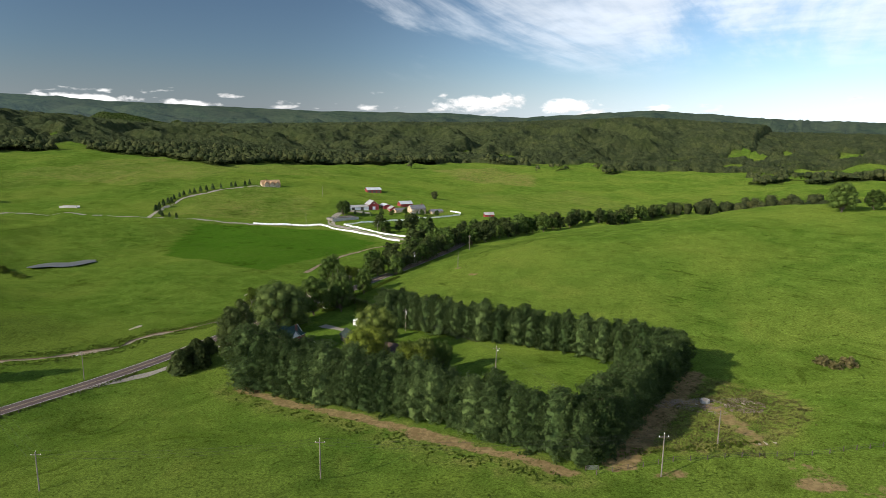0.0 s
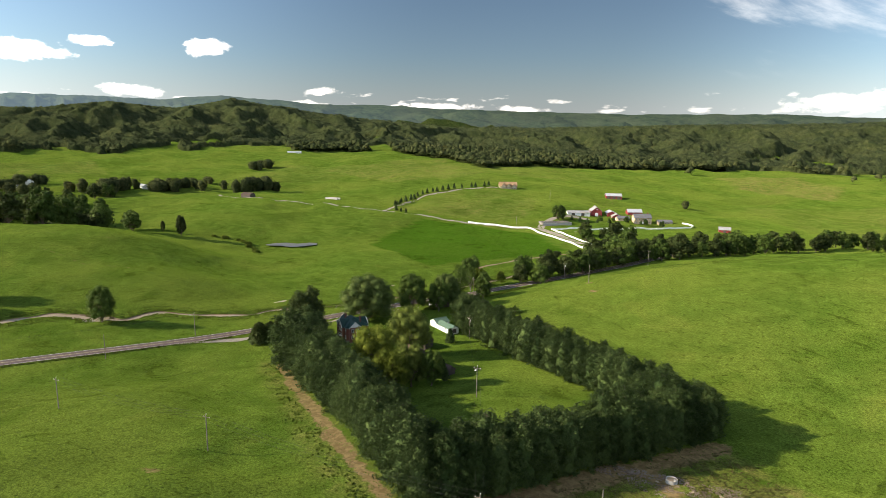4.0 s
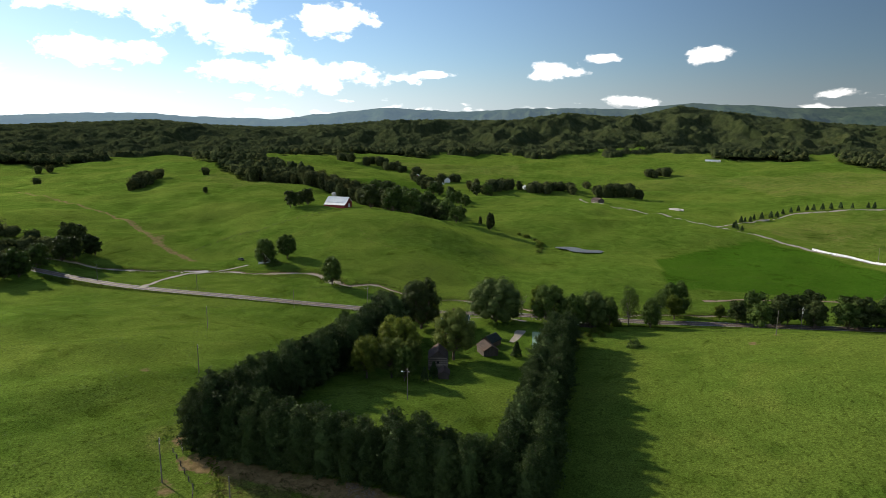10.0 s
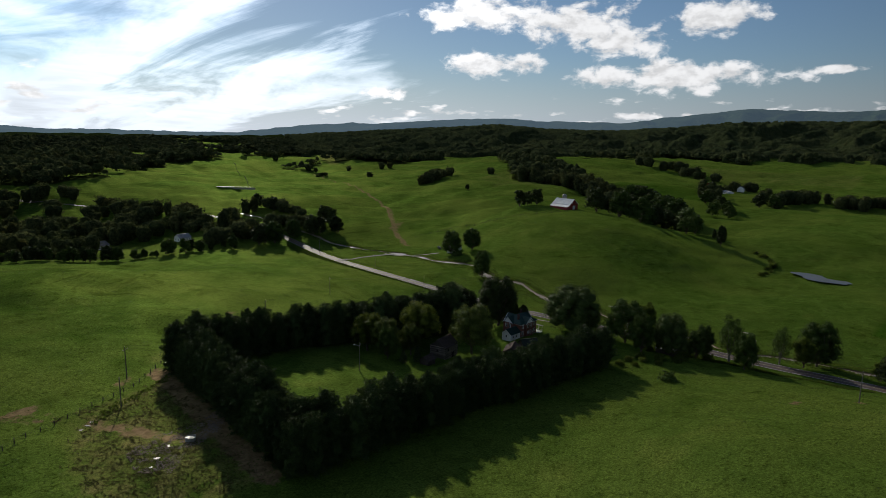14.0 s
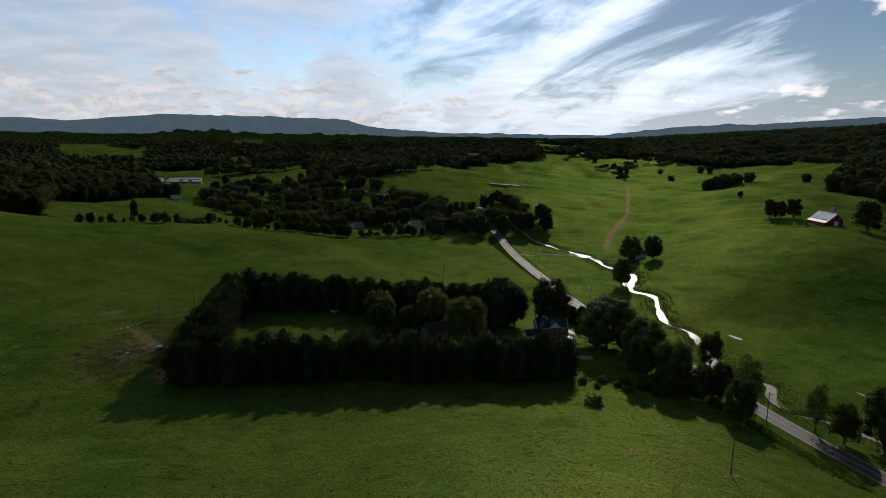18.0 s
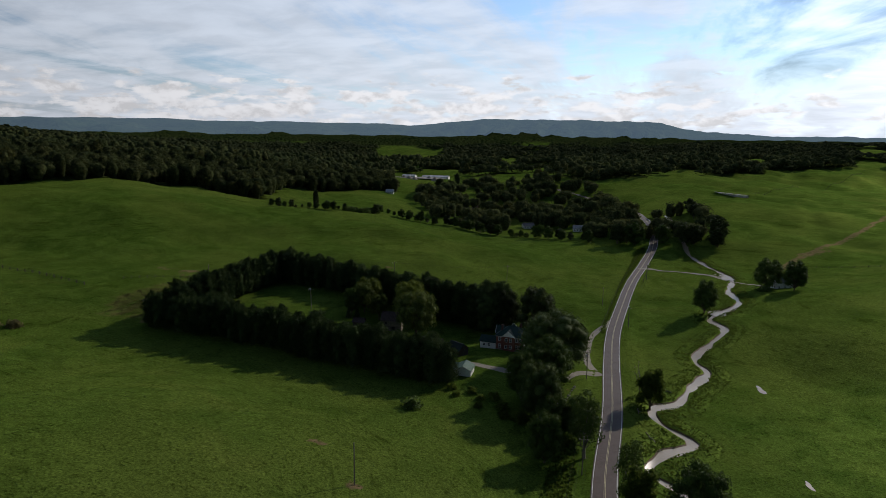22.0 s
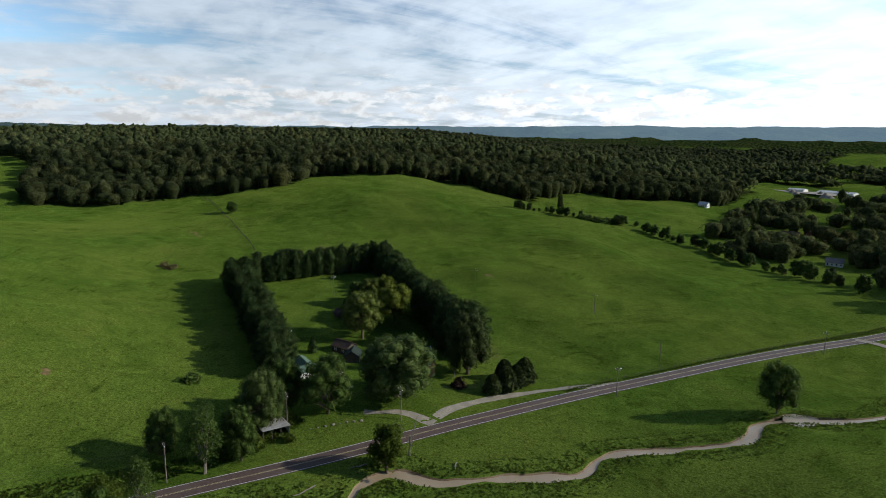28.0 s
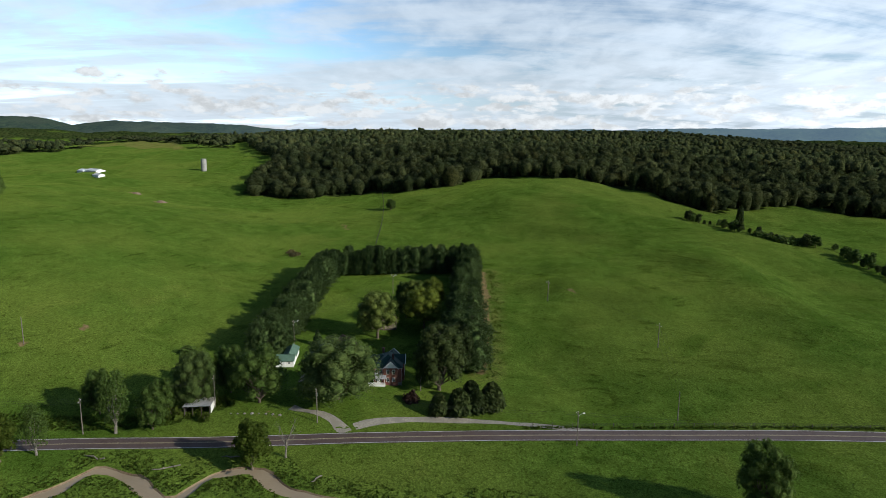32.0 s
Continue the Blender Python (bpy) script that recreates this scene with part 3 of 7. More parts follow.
# heights of the skyline above the eye, as slopes, by compass angle from north over west
SKY_AZ = (0, 2, 11, 23, 36, 51, 58, 66, 71, 76, 80, 85, 91, 96, 100, 108.5, 118.5, 125, 130, 142, 148, 154, 161, 171, 176.7, 179, 186, 195, 202, 207, 219, 234, 250, 284, 290, 297, 300, 302, 320, 345, 360)
SKY_EL = (.027, .029, .040, .030, .0357, .038, .042, .0456, .0463, .051, .056, .046, .048, .047, .0425, .047, .0262, .0265, .0322, .0207, .0164, .004, .002, .0042, .0126, .0222, .0268, .0275, .0148, .0173, .0176, .018, .014, .010, .0175, .0167, .0103, .0206, .02, .018, .027)

# how high the nearer foothills reach, as a share of the skyline behind them
FRONT_AZ = (0, 20, 40, 50, 53, 57, 62, 68, 74, 80, 85, 90, 96, 101, 110, 118, 130, 142, 150, 180, 250, 290, 320, 360)
FRONT = (0.9, 0.92, 0.62, 0.46, 0.5, 0.36, 0.5, 0.66, 0.88, 1.02, 0.86, 1.0, 0.72, 0.82, 0.66, 0.7, 0.85, 0.7, 0.4, 0.1, 0.1, 0.3, 0.5, 0.5)


def fractal(x, y, size, octaves=4, seed=0.0):
    """Smooth noise of about -1 to 1 from rotated sine waves, on arrays."""
    out, amp, f = 0.0, 1.0, 1.0 / size
    for k in range(octaves):
        a = 1.1 + 2.4 * k + seed
        u, v = x * math.cos(a) - y * math.sin(a), x * math.sin(a) + y * math.cos(a)
        out = out + amp * np.sin(u * f * 6.28 + 1.7 * np.sin(v * f * 5.1 + k + seed) + seed * 3) * np.sin(v * f * 6.9 + 1.3 * np.sin(u * f * 4.3 + 2 * k))
        amp, f = amp * 0.5, f * 2.07
    return out


def smooth(a, b, v):
    q = np.clip((v - a) / (b - a), 0, 1)
    return q * q * (3 - 2 * q)


def along(line, x, y):
    """Distance from the points to a line of corners, and how far along it they lie."""
    best, where, s = np.full(np.shape(x), 1e9), np.zeros(np.shape(x)), 0.0
    for (ax, ay), (bx, by) in zip(line, line[1:]):
        dx, dy = bx - ax, by - ay
        n = math.hypot(dx, dy)
        q = np.clip(((x - ax) * dx + (y - ay) * dy) / (n * n), 0, 1)
        d = np.hypot(x - ax - q * dx, y - ay - q * dy)
        where = np.where(d < best, s + q * n, where)
        best = np.minimum(best, d)
        s += n
    return best, where


def spline(pts, step=3.0):
    """A rounded line through the corners, in short steps."""
    p = [np.array(q, float) for q in pts]
    p = [2 * p[0] - p[1]] + p + [2 * p[-1] - p[-2]]
    out = []
    for a, b, c, d in zip(p, p[1:], p[2:], p[3:]):
        n = max(2, int(np.linalg.norm(c - b) / step))
        for i in range(n):
            q = i / n
            out.append(0.5 * (2 * b + (c - a) * q + (2 * a - 5 * b + 4 * c - d) * q * q + (3 * b - a - 3 * c + d) * q ** 3))
    return [tuple(v) for v in out] + [tuple(p[-2])]


ROAD = spline([(-262, 520), (-236, 420), (-228, 345), (-225, 300), (-222, 262), (-221, 220), (-217.5, 172), (-215.5, 130), (-216.5, 85), (-219.5, 20), (-225.5, -45), (-231, -105), (-228, -165), (-205, -260), (-150, -380), (-60, -480)], 6)
CREEK = spline([(-262, 330), (-252, 296), (-248, 268), (-242, 257), (-233, 250), (-237, 238), (-245.5, 226), (-236, 218), (-233.5, 208), (-242, 197), (-247, 180), (-254, 160), (-250, 146), (-258, 124), (-265, 106), (-259.5, 92), (-265, 79), (-276, 60), (-274, 28), (-279, -2), (-280, -29), (-266, -62), (-256, -90), (-251, -148), (-240, -220)], 2.5)


def land(x, y):
    """Height of the open land before road and creek are cut."""
    x, y = np.asarray(x, float), np.asarray(y, float)
    dx, dy = x - MID[0], y - MID[1]
    r = np.hypot(dx, dy)
    q = np.clip((r - 500) / 1300, 0, 1)
    z = 45 * q * q * (3 - 2 * q) - 5
    for hx, hy, rr, h in HILLS:
        z = z + h * np.exp(-((x - hx) ** 2 + (y - hy) ** 2) / rr)
    z = z + fractal(x, y, 240, 3) * (1.8 * smooth(130, 420, r) + 1.4 * smooth(420, 900, r)) + fractal(x, y, 62, 3, 2.0) * (0.3 + 0.35 * smooth(150, 500, r))
    # shallow drains down the slopes
    z = z - 2.6 * smooth(170, 560, r) * (1 - smooth(1500, 2000, r)) * np.clip(1 - np.abs(fractal(x, y, 340, 2, 8.0)) * 1.4, 0, 1) ** 2
    # rolling wooded country, the steep foothills, and the mountains that close the horizon
    az = np.degrees(np.arctan2(-dx, dy)) % 360
    far = smooth(1300, 2600, r)
    el = np.interp(az, SKY_AZ, SKY_EL)
    z = z + far * fractal(x, y, 900, 4, 0.7) * (10 + 20 * el / 0.045)
    spur = 1 - np.abs(np.sin(np.radians(az) * 17 + 1.5 * fractal(x, y, 900, 3, 2.9)))
    spur = 0.7 * spur + 0.3 * (1 - np.abs(fractal(x, y, 420, 3, 6.1)))
    crest = 62 + 2150 * el * np.interp(az, FRONT_AZ, FRONT)
    rise = smooth(1280, 2150, r)
    rise = rise * (1 - (1 - rise) * 0.95 * (1 - spur)) * (1 - 0.65 * smooth(2200, 3000, r))
    z = z + np.maximum(crest - z, 0) * rise + smooth(1350, 1600, r) * (1 - smooth(1850, 2200, r)) * (spur - 0.62) * 760 * np.maximum(el - 0.012, 0)
    top = 75 + 4250 * el
    rough = fractal(x, y, 1500, 5, 1.3)
    up = smooth(2900, 4250, r)
    z = z * (1 - up) + up * (top + rough * 6) + (up * (1 - up)) * 4 * (60 * (spur - 0.6) + rough * 16) * smooth(60, 200, top)
    return z - smooth(4350, 5200, r) * 150


def ground(x, y, wet=True):
    """Height of the land with the road's bed and, where wet, the creek's channel."""
    x, y = np.asarray(x, float), np.asarray(y, float)
    z = land(x, y)
    near = (np.abs(x + 240) < 120) & (np.abs(y - 80) < 620)
    if np.any(near):
        d, s = along(ROAD, x, y)
        base = np.interp(s, ROAD_S, ROAD_Z)
        z = z + near * (base - z) * (1 - smooth(4.5, 13, d))
        if wet:
            z = z - near * (0.9 * (1 - smooth(1.3, 2.2, along(CREEK, x, y)[0])))
    return z


def at(x, y):
    return float(ground(np.array([x]), np.array([y]))[0])


ROAD_S = np.concatenate([[0], np.cumsum([math.dist(a, b) for a, b in zip(ROAD, ROAD[1:])])])
ROAD_Z = np.array([float(land(x, y)) for x, y in ROAD])
ROAD_Z = np.convolve(np.pad(ROAD_Z, 8, mode="edge"), np.ones(17) / 17, "valid") + 0.25


def inside(poly, x, y):
    hit = np.zeros(np.shape(x), bool)
    for (ax, ay), (bx, by) in zip(poly, poly[1:] + poly[:1]):
        hit ^= ((ay > y) != (by > y)) & (x < (bx - ax) * (y - ay) / (by - ay + 1e-9) + ax)
    return hit


WOOD_EAST = [(420, 350), (330, 352), (262, 350), (243, 318), (240, 275), (250, 230), (226, 180), (213, 131), (240, 100), (222, 55), (205, 20), (185, -25), (155, -50), (118, -85), (135, -95), (155, -170), (120, -235), (75, -290), (150, -450), (400, -520), (900, -700), (1500, -500), (1500, 600), (900, 520), (620, 420)]
WOOD_VILLAGE = [(-30, -150), (-70, -140), (-140, -140), (-190, -128), (-250, -118), (-285, -140), (-285, -180), (-240, -240), (-190, -320), (-150, -420), (-60, -520), (60, -480), (60, -320), (20, -240)]
WOOD_SOUTH = [(-100, -540), (-170, -455), (-240, -520), (-340, -745), (-500, -900), (-600, -1000), (-700, -1700), (1500, -1700), (1500, -700), (900, -720), (400, -560), (220, -690), (0, -620)]
WOOD_RIDGE = [(-906, -448), (-803, -335), (-640, -190), (-628, -110), (-606, -55), (-556, -8), (-580, 14), (-650, -40), (-720, -130), (-860, -280), (-980, -440)]
WOOD_NW = [(-850, 690), (-1010, 740), (-1250, 700), (-1500, 900), (-1500, 1400), (-700, 1500), (-820, 1150), (-920, 900)]


FAR_FIELDS = [[(842, 634), (1004, 904), (1250, 1090), (1300, 900), (1121, 740)], [(303, -1075), (459, -1038), (655, -1500), (407, -1475)], [(1250, -1400), (1756, -1810), (1700, -2050), (1150, -1650)], [(-40, -760), (90, -740), (60, -900), (-60, -880)]]


def woods(x, y):
    """Where woodland stands, 0 to 1."""
    x, y = np.asarray(x, float), np.asarray(y, float)
    r = np.hypot(x - MID[0], y - MID[1])
    az = np.degrees(np.arctan2(-(x - MID[0]), y - MID[1])) % 360
    w = np.zeros(np.shape(x))
    gap = fractal(x, y, 420, 3, 4.1)
    for poly, thin in ((WOOD_EAST, -2.0), (WOOD_SOUTH, -0.1), (WOOD_RIDGE, -3), (WOOD_NW, -1.2)):
        w = np.maximum(w, inside(poly, x, y) * (gap > thin))
    edge = np.interp(az, (0, 40, 60, 80, 110, 130, 160, 200, 250, 280, 320, 360), (1350, 1250, 1250, 1350, 1300, 1250, 1300, 1250, 1200, 1150, 1200, 1350))
    w = np.maximum(w, (r + gap * 160 > edge) * (fractal(x, y, 700, 3, 2.2) > -0.95 + 0.6 * (r < 2200) - 0.1 * ((az > 150) & (az < 260))))
    w = np.maximum(w, (r > 1900) & (az > 150) & (az < 265))
    w = np.maximum(w, (r > 2500) | ((r + gap * 120 > 1480) & (az > 15) & (az < 150)) | ((r + gap * 120 > 1640) & ((az < 16) | (az > 340))))
    for poly in FAR_FIELDS:
        w = w * ~inside(poly, x, y)
    return w


def foothills(x, y):
    """The wooded foothills from north to south-west."""
    az = np.degrees(np.arctan2(-(x - MID[0]), y - MID[1]))
    return (az > -16) & (az < 151)


def make_ground():
    n, k, a = 460, 4.2, 143.0
    u = np.linspace(-1, 1, n)
    g = a * np.sinh(k * u)
    x, y = np.meshgrid(MID[0] + g, MID[1] + g)
    z = ground(x, y, False) - 1.5 * (1 - smooth(4.5, 6.5, along(CREEK, x, y)[0]))     # the banks lie over this trough
    r = np.hypot(x - MID[0], y - MID[1])
    wd = woods(x, y)
    z = z + wd * np.where(foothills(x, y), smooth(2380, 2520, r), smooth(1600, 2200, r)) * (10 + 4 * fractal(x, y, 300, 2, 3.3))
    i = np.arange(n * n).reshape(n, n)
    faces = np.stack([i[:-1, :-1], i[:-1, 1:], i[1:, 1:], i[1:, :-1]], -1).reshape(-1, 4)
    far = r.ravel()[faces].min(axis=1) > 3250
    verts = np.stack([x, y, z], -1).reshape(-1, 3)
    tagged(new("backdrop", raw_mesh("backdrop", verts, faces[far], DISTANCE, True)), "distant mountains closing the horizon, blue with emitted haze", "mountains", kind="structure")
    me = raw_mesh("ground", verts, faces[~far], GRASS, True)
    hay = inside([(-420, 288), (-308, 285), (-312, 330), (-312, 415), (-380, 440), (-455, 409), (-492, 377), (-465, 336)], x, y) * 1.0
    hay = np.maximum(hay, inside([(-700, -10), (-760, 40), (-860, 20), (-800, -120), (-720, -110)], x, y) * 0.7)
    dry = inside([(-31, 146), (-3, 158), (8, 195), (-2, 215), (-26, 215), (-30, 180)], x, y) * 0.7
    dry = np.maximum(dry, inside([(-470, 1150), (-420, 1010), (-560, 1000), (-700, 1120), (-640, 1260)], x, y) * 0.9)
    dry = np.maximum(dry, inside([(842, 634), (1004, 904), (1250, 1090), (1300, 900), (1121, 740)], x, y) * 1.6)
    dry = np.maximum(dry, (1 - smooth(4, 9, along([(-168, 139), (-111, 131), (-70, 127), (-41, 126)], x, y)[0])) * 0.5)
    dry = np.maximum(dry, inside([(-887, -861), (-1044, -927), (-1007, -1102), (-860, -1000), (-754, -798)], x, y) * 1.0)
    dry = np.where(inside([(133, -99), (155, -165), (132, -198), (67, -272), (24, -290), (3, -182), (18, -112), (50, -70), (90, -62)], x, y), -1.0, dry)
    meadow = inside([(-222, -60), (-218, 60), (-219, 170), (-224, 262), (-236, 240), (-250, 200), (-262, 150), (-270, 90), (-300, 60), (-292, -40)], x, y)
    dry = np.where(meadow, -0.28 + 0.22 * fractal(x, y, 60, 3, 3.0), dry)
    for poly, much in (([(-982, 453), (-1058, 607), (-1038, 731), (-675, 569), (-732, 466)], 0.7), ([(-552, 380), (-592, 470), (-580, 528), (-500, 540), (-440, 470), (-462, 424)], 0.5), ([(-700, 560), (-640, 760), (-820, 900), (-950, 700), (-820, 560)], 0.45), ([(-1150, -150), (-1000, -60), (-1050, 120), (-1250, 100)], 0.6),
                       ([(-640, -260), (-560, -160), (-620, -120), (-740, -240), (-820, -330)], 0.55), ([(-260, 700), (-170, 900), (-330, 1000), (-460, 840)], 0.4), ([(-900, 260), (-840, 420), (-1000, 520), (-1120, 400)], 0.35)):
        dry = np.maximum(dry, inside(poly, x, y) * much * (0.7 + 0.3 * fractal(x, y, 130, 3, 9)))
    worn = np.zeros_like(x)
    for line, half, much in (([(-166, 140.2), (-111, 133.4), (-70, 130), (-42, 128.6)], 1.9, 0.95), ([(-33, 138), (-30, 185), (-28, 216)], 3.6, 0.9), ([(-30, 187), (-20, 188), (-12, 177), (-5, 166)], 2.6, 0.8),
                             ([(5, 147), (8, 149)], 2.5, 0.9), ([(-23, 138), (-19, 141)], 2.0, 0.8), ([(-172, 306), (-171, 306)], 1.6, 0.8), ([(-156, 293), (-155, 293)], 1.8, 0.8), ([(-86, 86), (-83, 88)], 2.4, 0.6),
                             ([(2, 158), (14, 150), (24, 152)], 3.5, 0.55), ([(-308, -47), (-330, -87), (-383, -158), (-464, -314)], 2.6, 0.8), ([(-464, -314), (-560, -523), (-657, -732)], 3.0, 0.7), ([(-336, -98), (-352, -108)], 5, 0.7),
                             ([(-394, 36), (-370, 62), (-349, 74), (-336, 106)], 1.4, 0.5), ([(-440, 25), (-405, 60), (-390, 110), (-360, 150)], 1.4, 0.45), ([(-207, 205), (-206, 222)], 1.6, 0.5),
                             ([(132, 381), (136, 383)], 6, 0.9), ([(195, 430), (199, 432)], 6, 0.8), ([(90, 222), (104, 226)], 3, 0.6), ([(-500, 655), (-470, 620), (-430, 560)], 6, 0.5)):
        d = along(line, x, y)[0]
        worn = np.maximum(worn, much * (1 - smooth(half * 0.4, half * 1.7 + 1.0, d)))
    c = np.stack([hay, dry, wd, worn], -1).astype(np.float32)
    me.attributes.new("zone", "FLOAT_COLOR", "POINT").data.foreach_set("color", c.ravel())
    tagged(new("ground", me), "rolling green pasture land rising to wooded mountains", "ground", kind="structure")


make_ground()


def ribbon(name, line, half, lift, mat, label, cat, kind="structure", offset=0.0, wobble=0.0, level=None):
    """A strip along a line that lies on the ground. half: half its width."""
    p = np.array(line)
    d = np.gradient(p, axis=0)
    s = np.stack([-d[:, 1], d[:, 0]], -1) / (np.linalg.norm(d, axis=1, keepdims=True) + 1e-9)
    i = np.arange(len(p))
    h = half * (1 + wobble * np.sin(i * 1.3) * 0.5 + wobble * np.sin(i * 0.47 + 1))
    w = p[:, None] + s[:, None] * (offset + np.array((-1, -0.33, 0.33, 1))[None, :, None] * h[:, None, None])
    z = (level or ground)(w[..., 0], w[..., 1]) + lift
    v = np.concatenate([w, z[..., None]], -1).reshape(-1, 3)
    f = (i[:-1, None, None] * 4 + np.arange(3)[None, :, None] + np.array((0, 1, 5, 4))[None, None]).reshape(-1, 4)
    return tagged(new(name, raw_mesh(name, v, f, mat, True)), label, cat, kind=kind)


road_line = spline(ROAD[::2], 3)
ribbon("road", road_line, 3.4, 0.10, ASPHALT, "two-lane worn asphalt country road along the creek", "road")
for side in (-3.05, 3.05):
    ribbon("edge_line", road_line, 0.10, 0.13, PAINT, "white painted edge line on the asphalt road", "road marking", offset=side)
for side in (-0.16, 0.16):
    ribbon("centre_line", road_line, 0.07, 0.13, YELLOW, "faded double yellow centre line on the road", "road marking", offset=side)
def dry_land(x, y):
    return ground(x, y, False)


POOLS = ((-264, 79, 4.2), (-276, -24, 3.6))


def creek_strip(name, side, inner, outer, lifts, mat, label):
    """A strip along one side of the creek: offsets that follow the winding water, then fixed ones."""
    p = np.array(CREEK)
    d = np.gradient(p, axis=0)
    n = np.stack([-d[:, 1], d[:, 0]], -1) / (np.linalg.norm(d, axis=1, keepdims=True) + 1e-9) * side
    i = np.arange(len(p))
    h = 1 + 0.35 * np.sin(i * 1.3) * 0.5 + 0.35 * np.sin(i * 0.47 + 1)
    wide = np.max([r * np.exp(-((p[:, 0] - x) ** 2 + (p[:, 1] - y) ** 2) / 50) for x, y, r in POOLS], axis=0)
    off = np.concatenate([np.array(inner)[None] * h[:, None], np.repeat(np.array(outer)[None], len(p), 0)], 1) + wide[:, None]
    off = off + fractal(p[:, :1] + 40 * side, p[:, 1:], 5, 2, 1.7) * 0.3 * (off < 3.5)
    w = p[:, None] + n[:, None] * off[..., None]
    z = dry_land(w[..., 0], w[..., 1]) + np.array(lifts)[None]
    k = len(lifts)
    v = np.concatenate([w, z[..., None]], -1).reshape(-1, 3)
    turn = (0, 1, k + 1, k) if side < 0 else (0, k, k + 1, 1)
    f = (i[:-1, None, None] * k + np.arange(k - 1)[None, :, None] + np.array(turn)[None, None]).reshape(-1, 4)
    me = raw_mesh(name, v, f, mat, True)
    me.attributes.new("zone", "FLOAT_COLOR", "POINT").data.foreach_set("color", np.tile(np.array((0, -0.15, 0, 0), np.float32), len(v)))
    tagged(new(name, me), label, "bank", kind="structure")


ribbon("creek", CREEK, 1.5, -0.5, WATER, "narrow muddy creek winding through the pasture", "creek", wobble=0.35, level=dry_land)
for side in (-1, 1):
    creek_strip("creek_bank", side, (1.75, 2.1), (4.4, 6.5, 8.2, 10.0), (-0.16, -0.02, 0.05, 0.08, 0.07, -0.5), GRASS, "grassy bank dropping to the muddy creek")
    creek_strip("creek_shore", side, (1.15, 1.5, 1.76), (), (-0.85, -0.46, -0.15), DIRT, "bare brown earth edge of the creek bank")
ribbon("gravel_lane", spline([(-214.5, 185), (-211.5, 187.5), (-208.5, 190), (-206, 194), (-204, 200), (-202, 204)], 2), 1.5, 0.07, GRAVEL, "pale gravel driveway leaving the road, grown over with grass", "driveway", wobble=0.3)
ribbon("gravel_patch", spline([(-184, 203.5), (-179, 203), (-172, 202.5), (-165, 201)], 2), 1.7, 0.07, GRAVEL, "pale gravel parking patch between house and garage", "driveway", wobble=0.25)
ribbon("side_lane", spline([(-211.5, 183), (-208.5, 176), (-206.5, 160), (-206, 144), (-207.5, 130), (-211, 118), (-213.5, 108)], 2), 1.5, 0.075, GRAVEL, "worn gravel side lane beside the asphalt road", "lane", wobble=0.12)
ribbon("farm_lane", spline([(-262, 405), (-285, 434), (-305, 441), (-345, 450), (-380, 456), (-400, 460), (-415, 480), (-422, 508), (-405, 528)], 4), 3.4, 0.08, GRAVEL, "wide gravel lane up to the red barns", "lane", wobble=0.1)
ribbon("hill_lane", spline([(-398, 458), (-425, 438), (-459, 412), (-500, 386), (-523, 366), (-546, 342), (-588, 313), (-617, 281), (-640, 255), (-700, 235), (-760, 230)], 5), 1.6, 0.09, GRAVEL, "narrow pale farm track over the pasture", "lane", wobble=0.2)
ribbon("villa_drive", spline([(-536, 356), (-552, 372), (-575, 398), (-592, 425), (-597, 455), (-595, 490), (-586, 520), (-575, 532)], 4), 2.0, 0.09, GRAVEL, "curving gravel drive lined with evergreens", "driveway", wobble=0.1)
ribbon("ford_lane", spline([(-222, -24), (-238, -29), (-253, -30), (-270, -24), (-284, -8), (-296, 4)], 3), 1.6, 0.25, GRAVEL, "gravel farm track crossing the creek to a white house", "lane", wobble=0.2)
ribbon("field_track", spline([(-285, 300), (-300, 345), (-305, 390), (-290, 425)], 5), 1.3, 0.08, DIRT, "bare tractor track at the hayfield's edge", "track", wobble=0.3)


def pool(name, x, y, rx, ry, turn, lift, label, cat, seed, mat=None):
    """A sheet of still water with an uneven shore."""
    a = np.linspace(0, math.tau, 40, endpoint=False)
    k = 1 + 0.16 * np.sin(a * 3 + seed) + 0.1 * np.sin(a * 5 + 2 * seed)
    u, w = np.cos(a) * rx * k, np.sin(a) * ry * k
    px, py = x + u * math.cos(turn) - w * math.sin(turn), y + u * math.sin(turn) + w * math.cos(turn)
    z = ground(np.array([x, *px]), np.array([y, *py])).max() if lift is None else at(x, y) + lift
    g = Geo()
    g.add([(x, y, z)] + [(p, q, z) for p, q in zip(px, py)], [(0, 1 + i, 1 + (i + 1) % 40) for i in range(40)])
    return tagged(new(name, g.mesh(name, mat or WATER)), label, cat, kind="structure")


pool("pond", -446, 231, 10, 21, -0.35, 0.5, "small grey farm pond in the pasture", "pond", 1.0, POND)
pool("creek_pool", -264, 79, 5, 7, 0.3, 0.43, "wide muddy creek pool beside a tree", "pool", 2.0)
pool("ford_pool", -276, -24, 4.5, 9, 0.4, 0.43, "shallow creek pool at the farm crossing", "pool", 0.5)
pool("puddle", -272, 170, 1.1, 4, 0.2, 0.12, "rain puddle in the wet meadow", "puddle", 0.3)
pool("puddle", -274, 240, 0.7, 2.4, 0.2, 0.12, "rain puddle in the wet meadow", "puddle", 1.3)
for i, (x, y) in enumerate(((-23, 186.6), (-5, 165), (-3.6, 166.4), (-1.6, 168), (-15.5, 189), (-11, 193), (-8.5, 196))):
    pool("puddle", x, y, 0.45 + 0.2 * (i % 3), 0.35 + 0.1 * (i % 2), i * 1.1, 0.09, "small muddy puddle by the stock tank", "puddle", i * 0.7)


